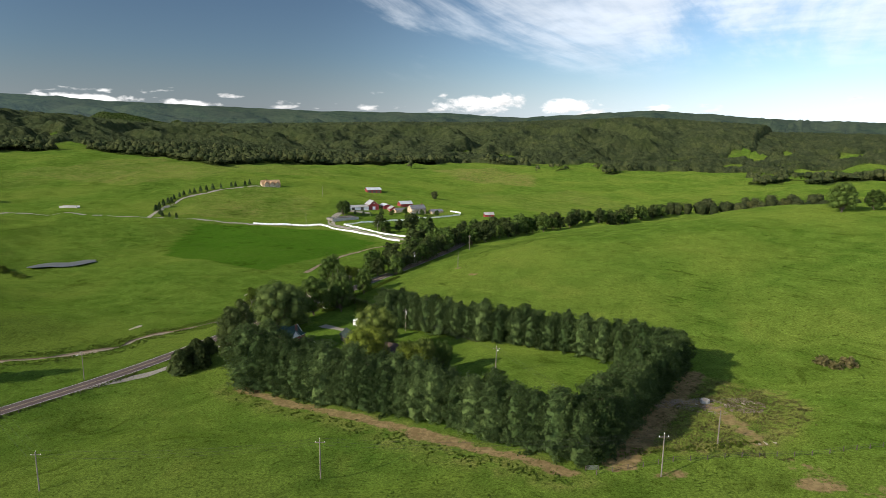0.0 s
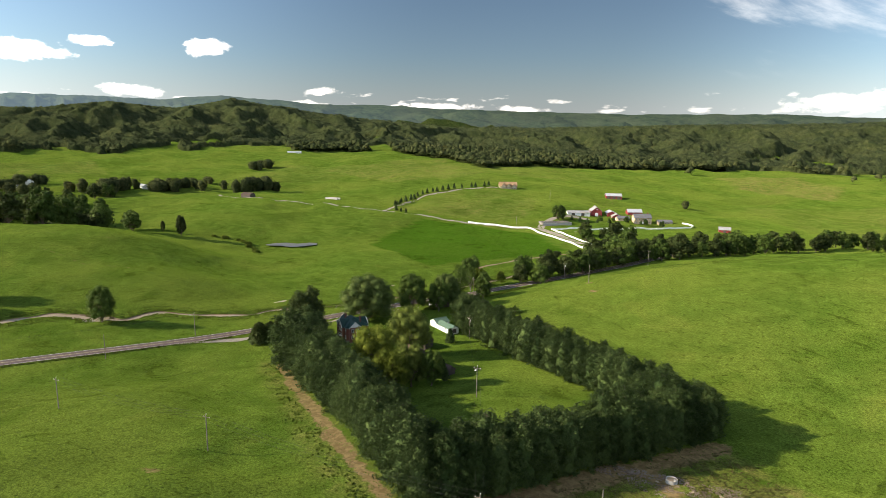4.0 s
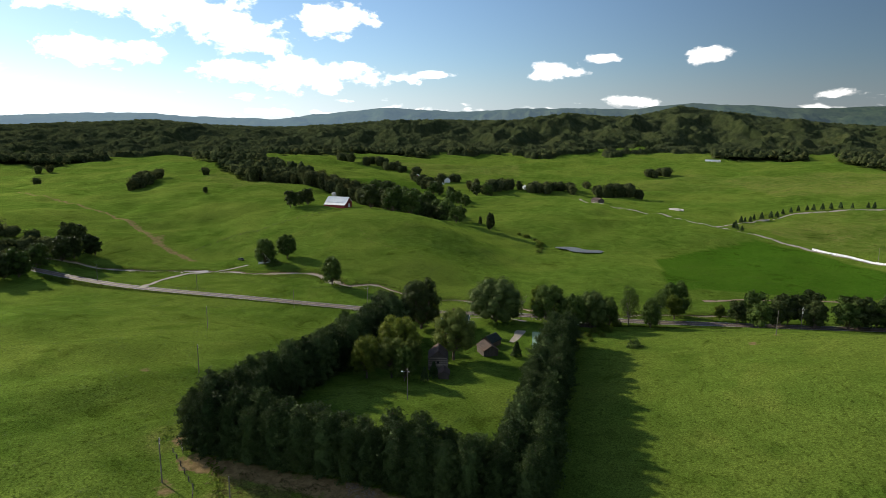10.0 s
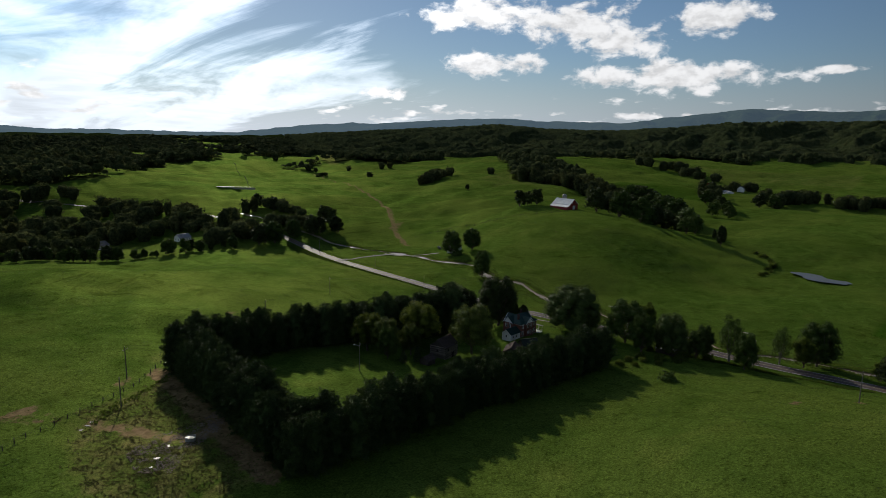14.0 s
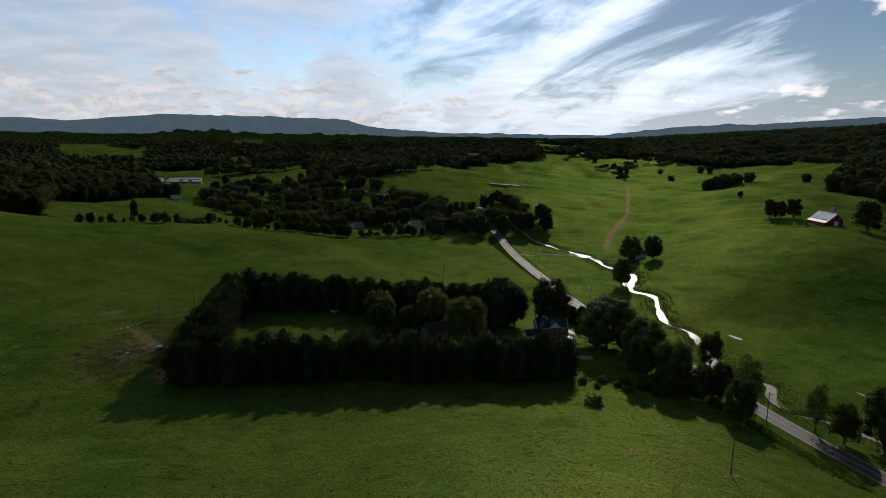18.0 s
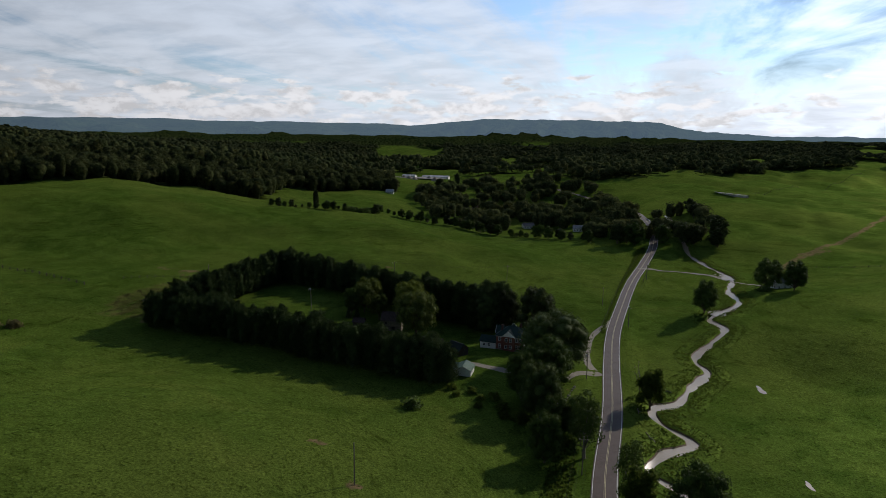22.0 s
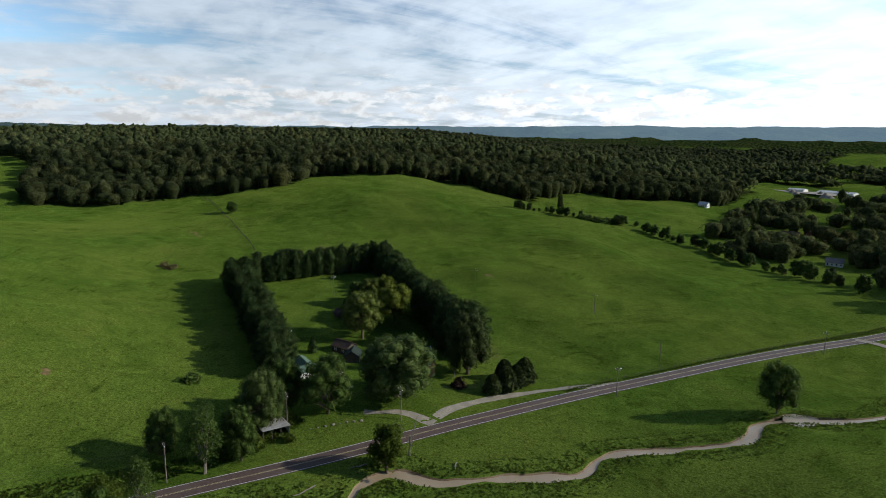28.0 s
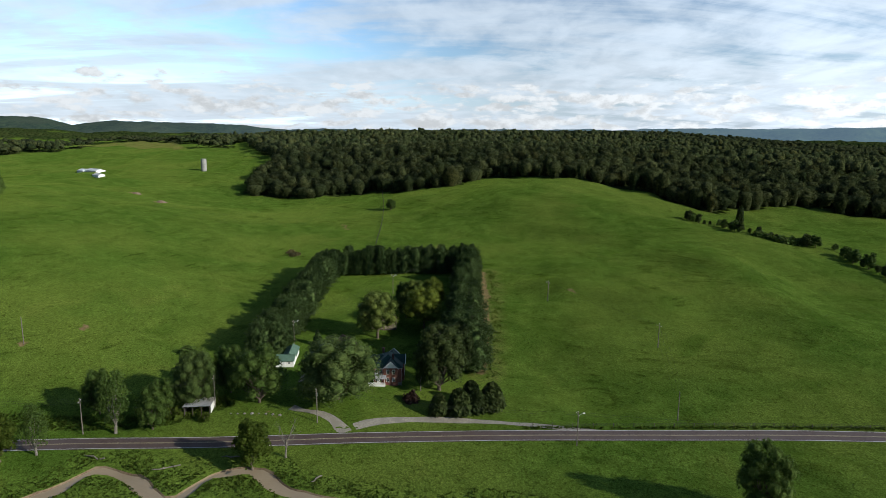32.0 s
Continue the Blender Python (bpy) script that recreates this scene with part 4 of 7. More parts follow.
# ---- trees ----
def leaf_quads(centres, normals, size, rng, flat=0.6, slim=1.0):
    """Bent leaf clumps: two triangles each, folded along the diagonal."""
    n = len(centres)
    nrm = normals + rng.normal(0, flat, (n, 3))
    nrm /= np.linalg.norm(nrm, axis=1, keepdims=True) + 1e-9
    t = np.cross(nrm, rng.normal(0, 1, (n, 3)))
    t /= np.linalg.norm(t, axis=1, keepdims=True) + 1e-9
    b = np.cross(nrm, t)
    s = (size * rng.uniform(0.6, 1.35, n))[:, None]
    k = rng.uniform(0.55, 1.0, (n, 1)) * slim
    fold = nrm * s * 0.3
    v = np.stack([centres - t * s * 0.5 - fold * 0.5, centres - b * s * 0.5 * k + fold * 0.4, centres + t * s * 0.5 - fold * 0.5, centres + b * s * 0.5 * k + fold * 0.4], 1)
    i = np.arange(n)[:, None] * 4
    f = np.concatenate([i + np.array([[0, 1, 2]]), i + np.array([[0, 2, 3]])])
    return v.reshape(-1, 3), f


def ball(rng, n):
    d = rng.normal(0, 1, (n, 3))
    return d / np.linalg.norm(d, axis=1, keepdims=True)


def limb(g, p, q, r0, r1, rng, bend=0.12, n=5, parts=3):
    """A crooked limb in a few tapered pieces."""
    p, q = Vector(p), Vector(q)
    last = p
    for i in range(1, parts + 1):
        k = i / parts
        nxt = p.lerp(q, k)
        if i < parts:
            nxt += Vector(rng.normal(0, bend, 3)) * (q - p).length * 0.35
        a, b = r0 + (r1 - r0) * (i - 1) / parts, r0 + (r1 - r0) * k
        g.rod(last, nxt, a, b, n)
        last = nxt
    return last


TREE_KINDS = {}


def broadleaf(seed, height, radius, base, lobes, leaves, size, leaf, bark, squash=1.0, open_=0.0):
    """Meshes of a broad-leaved tree: trunk with limbs, and a crown of lobes made up of leaf clumps."""
    rng = np.random.default_rng(seed)
    g = Geo()
    tr = height * 0.021
    fork = Vector((rng.normal(0, .15), rng.normal(0, .15), base * 1.15))
    limb(g, (0, 0, -0.5), fork, tr * 1.35, tr, rng, 0.05, 8, 3)
    cen, rad = [], []
    for i in range(lobes):
        a = i * 2.4 + rng.uniform(-0.4, 0.4)
        lev = (i + 0.5) / lobes
        h = base + (height - base) * (0.13 + 0.75 * lev)
        prof = math.sqrt(max(0.05, 1 - (2 * (0.12 + 0.76 * lev) - 0.85) ** 2))
        d = radius * prof * (rng.uniform(0.55, 0.78) if lobes > 20 else rng.uniform(0.42, 0.66))
        cen.append((math.cos(a) * d, math.sin(a) * d, h))
        rad.append(radius * (rng.uniform(0.25, 0.40) if lobes > 20 else rng.uniform(0.33, 0.48)) * (1 - 0.2 * lev))
        limb(g, fork, (math.cos(a) * d * 0.85, math.sin(a) * d * 0.85, h - rad[-1] * 0.2), tr * 0.5, tr * 0.12, rng, 0.15, 5 if leaves > 1000 else 3, 3 if leaves > 1000 else 2)
    cen.append((0, 0, base + (height - base) * 0.55))
    rad.append(radius * 0.62)
    cen, rad = np.array(cen), np.array(rad)
    pick = rng.choice(len(rad), leaves, p=rad ** 2 / (rad ** 2).sum())
    d = ball(rng, leaves)
    d[:, 2] = np.where(d[:, 2] < -0.55, -d[:, 2], d[:, 2])
    rr = rad[pick][:, None] * rng.uniform(0.84 - open_ * 0.5, 1.07, (leaves, 1))
    lump = 1 + 0.16 * np.sin(d[:, :1] * 9 + pick[:, None]) * np.cos(d[:, 1:2] * 8 + pick[:, None] * 2)
    c = cen[pick] + d * rr * lump * np.array((1, 1, squash))
    c[:, 2] = np.minimum(c[:, 2], height)
    v, f = leaf_quads(c, d + np.array((0, 0, 0.35)), size, rng)
    if open_ == 0:
        # a solid core added inside each lobe to make the crown opaque
        ring = lambda n, r, h: [(r * math.cos(i * math.tau / n), r * math.sin(i * math.tau / n), h) for i in range(n)]
        blob = np.array([(0, 0, 1)] + ring(6, 0.8, 0.6) + ring(6, 0.95, -0.1) + [(0, 0, -0.75)])
        tri = [(0, 1 + i, 1 + (i + 1) % 6) for i in range(6)] + [q for i in range(6) for q in ((1 + i, 7 + i, 1 + (i + 1) % 6), (7 + i, 7 + (i + 1) % 6, 1 + (i + 1) % 6), (7 + i, 13, 7 + (i + 1) % 6))]
        inner = (cen[:, None, :] + blob[None] * (rad * 0.74)[:, None, None] * np.array((1, 1, squash)) * rng.uniform(0.85, 1.1, (len(cen), 14, 1))).reshape(-1, 3)
        f = np.concatenate([f, (np.arange(len(cen))[:, None, None] * 14 + np.array(tri)[None]).reshape(-1, 3) + len(v)])
        v = np.concatenate([v, inner])
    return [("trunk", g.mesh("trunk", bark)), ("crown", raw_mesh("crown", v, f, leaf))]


def pine(seed, height=15.0, radius=3.9):
    """Meshes of a white pine: straight trunk, whorls of boughs, tufts of needles."""
    rng = np.random.default_rng(seed)
    g = Geo()
    g.rod((0, 0, -0.5), (0, 0, height * 0.97), 0.22, 0.04, 7)
    cs, ds = [], []
    h = 0.7
    while h < height - 0.3:
        k = h / height
        reach = radius * (1.05 - 0.10 * abs(k - 0.25)) * min(1.0, ((1 - k) * 2.3 + 0.03) ** 0.62)
        n = 6 if k < 0.8 else 5
        off = rng.uniform(0, 6.28)
        for i in range(n):
            a = off + i * math.tau / n + rng.uniform(-0.3, 0.3)
            L = reach * rng.uniform(0.72, 1.12)
            rise = rng.uniform(0.02, 0.35) + 0.25 * k
            tip = np.array((math.cos(a) * L, math.sin(a) * L, h + L * rise))
            if i % 2 == 0:
                g.rod((0, 0, h), tip * np.array((0.8, 0.8, 1)) - np.array((0, 0, L * rise * 0.2)), 0.05, 0.015, 3)
            m = max(3, int(L * 3.3))
            for j in range(m):
                q = 0.42 + 0.60 * (j + rng.uniform(0, 0.8)) / m
                p = np.array((0, 0, h)) * (1 - q) + tip * q + rng.normal(0, 0.17, 3) * (0.6 + q)
                for _ in range(8):
                    cs.append(p + rng.normal(0, 0.27, 3))
                    ds.append((math.cos(a) * 0.5, math.sin(a) * 0.5, 0.9))
        h += rng.uniform(0.85, 1.15)
    for _ in range(14):
        cs.append((rng.normal(0, .15), rng.normal(0, .15), height - rng.uniform(0, 0.9)))
        ds.append((0, 0, 1))
    v, f = leaf_quads(np.array(cs), np.array(ds), 0.56, rng, 0.75, 0.42)
    # a solid core added inside the crown to block light leaking through
    core = []
    for k in (0.06, 0.25, 0.45, 0.62, 0.78, 0.92):
        r = 0.62 * radius * min(1.0, ((1 - k) * 2.3) ** 0.7)
        core += [(r * q * math.cos(a), r * q * math.sin(a), height * (k + rng.uniform(-0.02, 0.02))) for a, q in zip(np.arange(9) * math.tau / 9, rng.uniform(0.75, 1.15, 9))]
    wall = [(9 * j + i, 9 * j + (i + 1) % 9, 9 * j + 9 + i) for j in range(5) for i in range(9)] + [(9 * j + (i + 1) % 9, 9 * j + 9 + (i + 1) % 9, 9 * j + 9 + i) for j in range(5) for i in range(9)]
    f = np.concatenate([f, np.array(wall) + len(v)])
    v = np.concatenate([v, np.array(core)])
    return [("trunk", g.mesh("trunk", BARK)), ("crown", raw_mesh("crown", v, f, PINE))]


def cedar(seed, height=5.0, radius=1.5, leaf=None, count=520, taper=0.75):
    """Meshes of a dense cone-shaped evergreen."""
    rng = np.random.default_rng(seed)
    g = Geo().rod((0, 0, -0.3), (0, 0, height * 0.9), 0.12, 0.03, 6)
    k = rng.uniform(0.03, 1.0, count) ** 0.8
    a = rng.uniform(0, 6.28, count)
    rr = radius * (1 - k) ** taper * rng.uniform(0.65, 1.08, count)
    c = np.stack([np.cos(a) * rr, np.sin(a) * rr, 0.25 + k * (height - 0.25)], 1)
    d = np.stack([np.cos(a), np.sin(a), np.full(count, 0.6)], 1)
    v, f = leaf_quads(c, d, radius * 0.42, rng, 0.5)
    return [("trunk", g.mesh("trunk", BARK)), ("crown", raw_mesh("crown", v, f, leaf or PINE))]


def shrub(seed, leaf, count=260):
    """Meshes of a low bush a metre and a half high."""
    rng = np.random.default_rng(seed)
    g = Geo()
    for i in range(5):
        a = i * 1.3
        limb(g, (0, 0, -0.2), (math.cos(a) * 0.7, math.sin(a) * 0.7, 1.1), 0.05, 0.015, rng, 0.2, 4, 2)
    d = ball(rng, count)
    d[:, 2] = np.abs(d[:, 2])
    c = d * np.array((1.1, 1.1, 1.35)) * rng.uniform(0.6, 1.05, (count, 1)) * (1 + 0.2 * np.sin(d[:, :1] * 7))
    v, f = leaf_quads(c, d, 0.36, rng)
    return [("stem", g.mesh("stem", BARK)), ("crown", raw_mesh("crown", v, f, leaf))]


def bare_tree(seed, height=8.0):
    rng = np.random.default_rng(seed)
    g = Geo()
    top = limb(g, (0, 0, -0.4), (0.3, 0.1, height * 0.5), 0.22, 0.14, rng, 0.08, 7, 3)
    for i in range(7):
        a, k = i * 2.1, rng.uniform(0.35, 1.0)
        p = Vector((0.2, 0.05, height * 0.5 * k))
        q = limb(g, p, p + Vector((math.cos(a) * height * 0.22, math.sin(a) * height * 0.22, height * 0.38 * rng.uniform(0.6, 1.2))), 0.09, 0.03, rng, 0.2, 5, 3)
        for j in range(3):
            limb(g, q, q + Vector((rng.normal(0, .7), rng.normal(0, .7), rng.uniform(0.4, 1.4))), 0.03, 0.01, rng, 0.2, 3, 2)
    return [("trunk", g.mesh("trunk", PALE_BARK))]


KINDS = {
    "maple": (lambda s: broadleaf(s, 13, 6.6, 0.6, 44, 12000, 0.30, SILVER, BARK, 1.1), 13.0),
    "oak": (lambda s: broadleaf(s, 12, 5.2, 0.7, 30, 7000, 0.32, LEAF, BARK), 12.0),
    "walnut": (lambda s: broadleaf(s, 15, 5.0, 0.9, 30, 7000, 0.34, DARKLEAF, BARK, 1.25), 15.0),
    "locust": (lambda s: broadleaf(s, 11, 5.0, 1.7, 30, 7000, 0.29, GOLD, BARK), 11.0),
    "sycamore": (lambda s: broadleaf(s, 14, 4.4, 1.8, 13, 2600, 0.42, LEAF, PALE_BARK, 1.3, 0.6), 14.0),
    "willow": (lambda s: broadleaf(s, 9, 3.4, 0.8, 10, 2600, 0.40, WEED, BARK, 1.3), 9.0),
    "hedge_tree": (lambda s: broadleaf(s, 10, 4.6, 0.2, 11, 850, 0.74, LEAF, BARK), 10.0),
    "hedge_oak": (lambda s: broadleaf(s, 11, 4.7, 0.3, 11, 850, 0.78, DARKLEAF, BARK), 11.0),
    "pine": (lambda s: pine(s), 15.0),
    "cedar": (lambda s: cedar(s), 5.0),
    "bush": (lambda s: shrub(s, LEAF), 1.5),
    "weedy_bush": (lambda s: shrub(s, WEED), 1.5),
    "dry_bush": (lambda s: shrub(s, DRYWEED), 1.5),
    "maroon_bush": (lambda s: shrub(s, REDLEAF, 620), 1.5),
    "dark_evergreen": (lambda s: cedar(s, 5.0, 2.5, DARKLEAF, 900, 0.45), 5.0),
    "yard_tree": (lambda s: broadleaf(s, 12, 5.2, 1.8, 30, 7000, 0.30, OLIVE, BARK), 12.0),
    "bare_tree": (lambda s: bare_tree(s), 8.0),
}
LABELS = {
    "maple": "large spreading maple with pale silvery-green leaves", "oak": "full round-crowned green broadleaf tree",
    "walnut": "tall dark green broadleaf tree with a narrow crown", "locust": "broadleaf tree turning yellow-green in the yard",
    "sycamore": "thin open-crowned tree with a pale trunk", "willow": "light green bushy willow beside the creek",
    "hedge_tree": "green hedgerow tree at a field's edge", "hedge_oak": "dark green hedgerow tree at a field's edge",
    "pine": "dense dark green white pine in a windbreak row", "cedar": "small cone-shaped dark green evergreen",
    "bush": "low green bush in the grass", "weedy_bush": "pale green weedy bush", "dry_bush": "brownish dry bush in the pasture",
    "dark_evergreen": "bushy dark green evergreen beside the gravel lane", "yard_tree": "olive-green broadleaf yard tree with a short trunk",
    "maroon_bush": "rounded dark maroon shrub on the lawn", "bare_tree": "bare dead tree with grey branches",
}
plant_rng = random.Random(5)
FAR_TREES = []                                # trees too far off to tell apart


def plant(kind, x, y, height=None, wide=1.0, seed=0, group="", label="", sink=0.0):
    """Stands a tree or bush of that kind on the ground; trees of one kind and seed share their meshes."""
    build, nominal = KINDS[kind]
    if kind in ("hedge_tree", "hedge_oak") and math.hypot(x - MID[0], y - MID[1]) > 610:
        FAR_TREES.append((x, y, height, wide))
        return None
    s = (height or nominal) / nominal
    m = Matrix.LocRotScale((x, y, at(x, y) - sink), Euler((0, 0, plant_rng.uniform(0, 6.28))), (s * wide, s * wide, s))
    names = {"hedge_tree": "tree", "hedge_oak": "tree", "maple": "maple_tree", "oak": "tree", "walnut": "tree", "locust": "tree",
             "sycamore": "tree", "willow": "willow_tree", "pine": "pine_tree", "cedar": "evergreen_tree", "weedy_bush": "bush",
             "dry_bush": "bush", "maroon_bush": "shrub", "dark_evergreen": "evergreen_tree", "yard_tree": "tree"}
    name = names.get(kind, kind)
    if (kind, seed) not in TREE_KINDS:
        TREE_KINDS[kind, seed] = build(seed * 31 + len(kind))
    ob = thing(name, m, label or LABELS[kind], "bush" if "bush" in kind else "tree", group)
    for nm, me in TREE_KINDS[kind, seed]:
        part(nm, me, None, ob)
    return ob


def row(kind, line, gap, jitter, h0, h1, group, wide=1.0, seeds=3, skip=0.0, mix=None):
    """Trees along a line of corners."""
    for (ax, ay), (bx, by) in zip(line, line[1:]):
        n = max(1, round(math.dist((ax, ay), (bx, by)) / gap))
        for i in range(n):
            if plant_rng.random() < skip:
                continue
            q = (i + plant_rng.uniform(0.2, 0.8)) / n
            k = mix if mix and plant_rng.random() < 0.4 else kind
            plant(k, ax + (bx - ax) * q + plant_rng.gauss(0, jitter), ay + (by - ay) * q + plant_rng.gauss(0, jitter),
                  plant_rng.uniform(h0, h1), wide * plant_rng.uniform(0.88, 1.15), plant_rng.randrange(seeds), group)


# the pine windbreak on three sides of the yard
def pine_row(ax, ay, bx, by, gap, group, lo=13.2, hi=17.4):
    n = round(math.dist((ax, ay), (bx, by)) / gap)
    for i in range(n + 1):
        q = i / n
        plant("pine", ax + (bx - ax) * q + plant_rng.gauss(0, 0.4), ay + (by - ay) * q + plant_rng.gauss(0, 0.4), plant_rng.uniform(lo, hi) + (2.4 + 3.6 * max(0.0, 1 - q / 0.3) if group[0] == "s" and q < 0.34 else 0.0), plant_rng.uniform(1.08, 1.38), plant_rng.randrange(5), group)


pine_row(-164, 144, -41, 134.5, 6.2, "south windbreak")
pine_row(-158, 148.5, -42, 139.5, 6.6, "south windbreak")
pine_row(-37.5, 139.5, -34, 218, 6.2, "east windbreak")
pine_row(-42.5, 146, -40, 213, 6.8, "east windbreak")
pine_row(-38, 219, -166, 224, 6.0, "north windbreak", 13.0, 16.2)
pine_row(-46, 214, -158, 218.5, 6.8, "north windbreak", 13.0, 16.2)

# trees in and round the yard
plant("maple", -196.5, 190, 21.4, 1.28, 0, label="large spreading silver maple beside the brick house")
plant("walnut", -184, 156.5, 25.4, 1.12, 0, label="tall dark green walnut towering over the brick house")
plant("walnut", -169, 149, 20.2, 1.0, 1)
plant("sycamore", -186, 163, 11.6, 0.8, 1, label="small half-bare tree on the lawn beside the house")
plant("maroon_bush", -195, 166, 3.6, 1.0)
plant("oak", -199, 215, 19.5, 1.05, 0, label="round green tree by the driveway, slightly yellowing")
plant("maple", -199.5, 234.5, 18.0, 0.82, 1, label="dense silvery-green tree behind the old shed")
plant("oak", -192, 226, 17.2, 0.8, 1)
plant("sycamore", -215.5, 253, 19.6, 0.95, 0, label="thin tree with a pale trunk beside the road")
plant("oak", -213, 243, 14.2, 0.8, 2)
for x, y, h in ((-184, 230, 2.4), (-180, 233, 1.9), (-176, 229, 2.2), (-172, 234, 1.6), (-188, 236, 2.6), (-181, 239, 1.8), (-169, 229, 2.0), (-190, 242, 2.2)):
    plant("weedy_bush", x, y, h, 1.25, 1, "rough growth north of the garage", "low green bush in rough growth behind the garage")
plant("oak", -206, 243, 12.5, 0.9, 1, label="green tree crowding the old shed")
for x, y, h in ((-206.5, 238.5, 3.4), (-209, 229, 2.2), (-199, 226.5, 2.8), (-208, 247, 3.0), (-195, 241, 3.6)):
    plant("weedy_bush", x, y, h, 1.2, 0, "bushes round the old shed", "overgrown green bush beside the old tin-roofed shed")
plant("willow", -232.5, 208, 15.2, 1.0, 0)
plant("bare_tree", -229, 200, 11.2, 1.0, 0)
plant("yard_tree", -137.5, 181.5, 21.0, 1.02, 0, label="large olive-green yard tree with a clear trunk")
plant("locust", -126.5, 162, 19.2, 1.02, 1, label="bright yellow-green tree near the pine windbreak")
plant("locust", -103.5, 157.5, 15.2, 0.98, 0)
plant("yard_tree", -105.5, 166, 14.4, 0.92, 1)
plant("yard_tree", -115, 170, 12.6, 0.85, 0)
plant("oak", -102, 171.5, 12.5, 0.8, 1, label="small green yard tree with a short trunk")
plant("cedar", -146, 205, 6.2, 1.25, 0, label="dark cone-shaped evergreen on the lawn by the garage")
plant("cedar", -109, 180, 6.0, 1.0, 1)
plant("cedar", -104, 178, 5.0, 1.1, 0)
for x, y, h in ((-203, 157, 6.6), (-202, 150.5, 8.4), (-199.5, 145, 7.6), (-197, 139.5, 9.0), (-193.5, 146, 7.4)):
    plant("dark_evergreen", x, y, h, 1.05, 1, "evergreens by the lane")
plant("bush", -163, 251, 3.4, 1.3, 0, label="lone bush in the pasture north of the windbreak")
for x, y, h in ((9, 247, 3), (13, 245, 2.6), (17, 250, 3.2)):
    plant("dry_bush", x, y, h, 1.3, 0, "bushes in the pasture")
# creek and road trees
plant("oak", -257.5, 81.5, 18.0, 0.85, 2, label="dense green tree standing beside the creek")
plant("oak", -296, 17, 18.8, 1.0, 0)
plant("oak", -308, 27, 18.0, 0.95, 1)
plant("bush", -293, 26, 4, 1.6, 0)
plant("oak", -244, 278, 20.2, 0.9, 0, label="dark green tree between road and creek")
plant("sycamore", -228, 268, 15.4, 0.9, 0)
plant("willow", -231, 276, 12.9, 1.1, 1)
plant("willow", -243, 300, 8.0, 1.2, 0)
plant("oak", -206, 262, 15.0, 0.8, 2)
for x, y in ((-239, 315), (-236, 330), (-245, 342), (-240, 358), (-233, 372), (-249, 380), (-243, 398), (-262, 405), (-270, 420), (-255, 430), (-247, 447), (-265, 452), (-235, 455), (-228, 470), (-250, 476), (-215, 492), (-232, 500), (-262, 396), (-244, 420), (-222, 440)):
    plant("hedge_tree" if plant_rng.random() < 0.6 else "hedge_oak", x, y, plant_rng.uniform(12, 19), 1.1, plant_rng.randrange(3), "trees along the road north")
row("hedge_tree", [(-223, 308), (-231, 350), (-238, 400), (-228, 450), (-210, 494)], 6.5, 3.5, 11, 17, "trees along the road north", mix="hedge_oak")
row("hedge_tree", [(-205, 500), (-190, 600), (-170, 700), (-150, 810)], 8, 5, 12, 18, "valley hedgerow", mix="hedge_oak")
row("hedge_tree", [(-150, 810), (-60, 850), (80, 865)], 6.5, 6, 15, 22, "valley hedgerow", mix="hedge_oak")
row("hedge_oak", [(-120, 880), (-40, 905), (90, 915)], 10, 12, 14, 20, "valley hedgerow", mix="hedge_tree")
plant("oak", 16, 440, 18.5, 1.15, 2, label="broad dark green tree on the brow of the hill")
plant("oak", 33, 452, 13, 1.0, 1, label="green tree on the brow of the hill")
# pasture hills in the west
row("hedge_oak", [(-450, -42), (-468, -22)], 9, 3, 14, 18, "trees by the red barn")
row("hedge_oak", [(-482, 30), (-500, 55), (-548, 62), (-550, 84), (-535, 92)], 11, 4, 19, 26, "trees below the red barn", mix="hedge_tree")
row("hedge_tree", [(-520, 104), (-510, 114)], 10, 2, 16, 20, "trees below the red barn")
row("hedge_oak", [(-570, 5), (-560, 40), (-548, 62)], 10, 5, 19, 26, "trees behind the red barn")
plant("walnut", -483, 147, 18, 0.75, 1)
plant("walnut", -499, 135, 9.5, 0.7, 0)
row("hedge_oak", [(-572, -300), (-600, -312), (-640, -322)], 6.5, 5, 13, 18, "hilltop clump", wide=1.2)
for x, y, h in ((-646, -521, 13), (-711, -669, 12), (-670, -750, 14), (-586, -584, 8), (-678, -890, 18), (-794, -667, 15), (-806, -655, 14), (-704, -292, 13), (-586, -592, 7), (-262, -214, 14)):
    plant("hedge_oak", x, y, h, 1.25, x % 3, "field trees in the west")
row("hedge_oak", [(-654, -20), (-625, 15), (-603, 50), (-585, 85)], 9, 6, 19, 26, "trees behind the red barn", mix="hedge_tree", wide=1.15)
plant("oak", -495, 112, 16, 1.1, 0, label="full dark green tree on the slope's brow")
row("hedge_oak", [(-737, 98), (-780, 108), (-834, 118)], 9, 7, 14, 20, "farmstead trees", mix="hedge_tree", wide=1.2)
row("hedge_oak", [(-802, 150), (-835, 192), (-862, 212)], 6, 5, 13, 17, "farmstead trees", wide=1.2)
row("hedge_oak", [(-768, 252), (-770, 272), (-775, 296)], 5, 4, 18, 23, "dark clump by the lane", wide=1.25)
row("hedge_oak", [(-872, 234), (-890, 240)], 9, 4, 11, 14, "farmstead trees", wide=1.3)
row("hedge_oak", [(-1119, 365), (-1075, 387)], 12, 8, 15, 19, "far clump", wide=1.4)
row("hedge_tree", [(-850, -5), (-870, 10), (-890, 30)], 8, 5, 13, 17, "stream trees", mix="hedge_oak", wide=1.2)
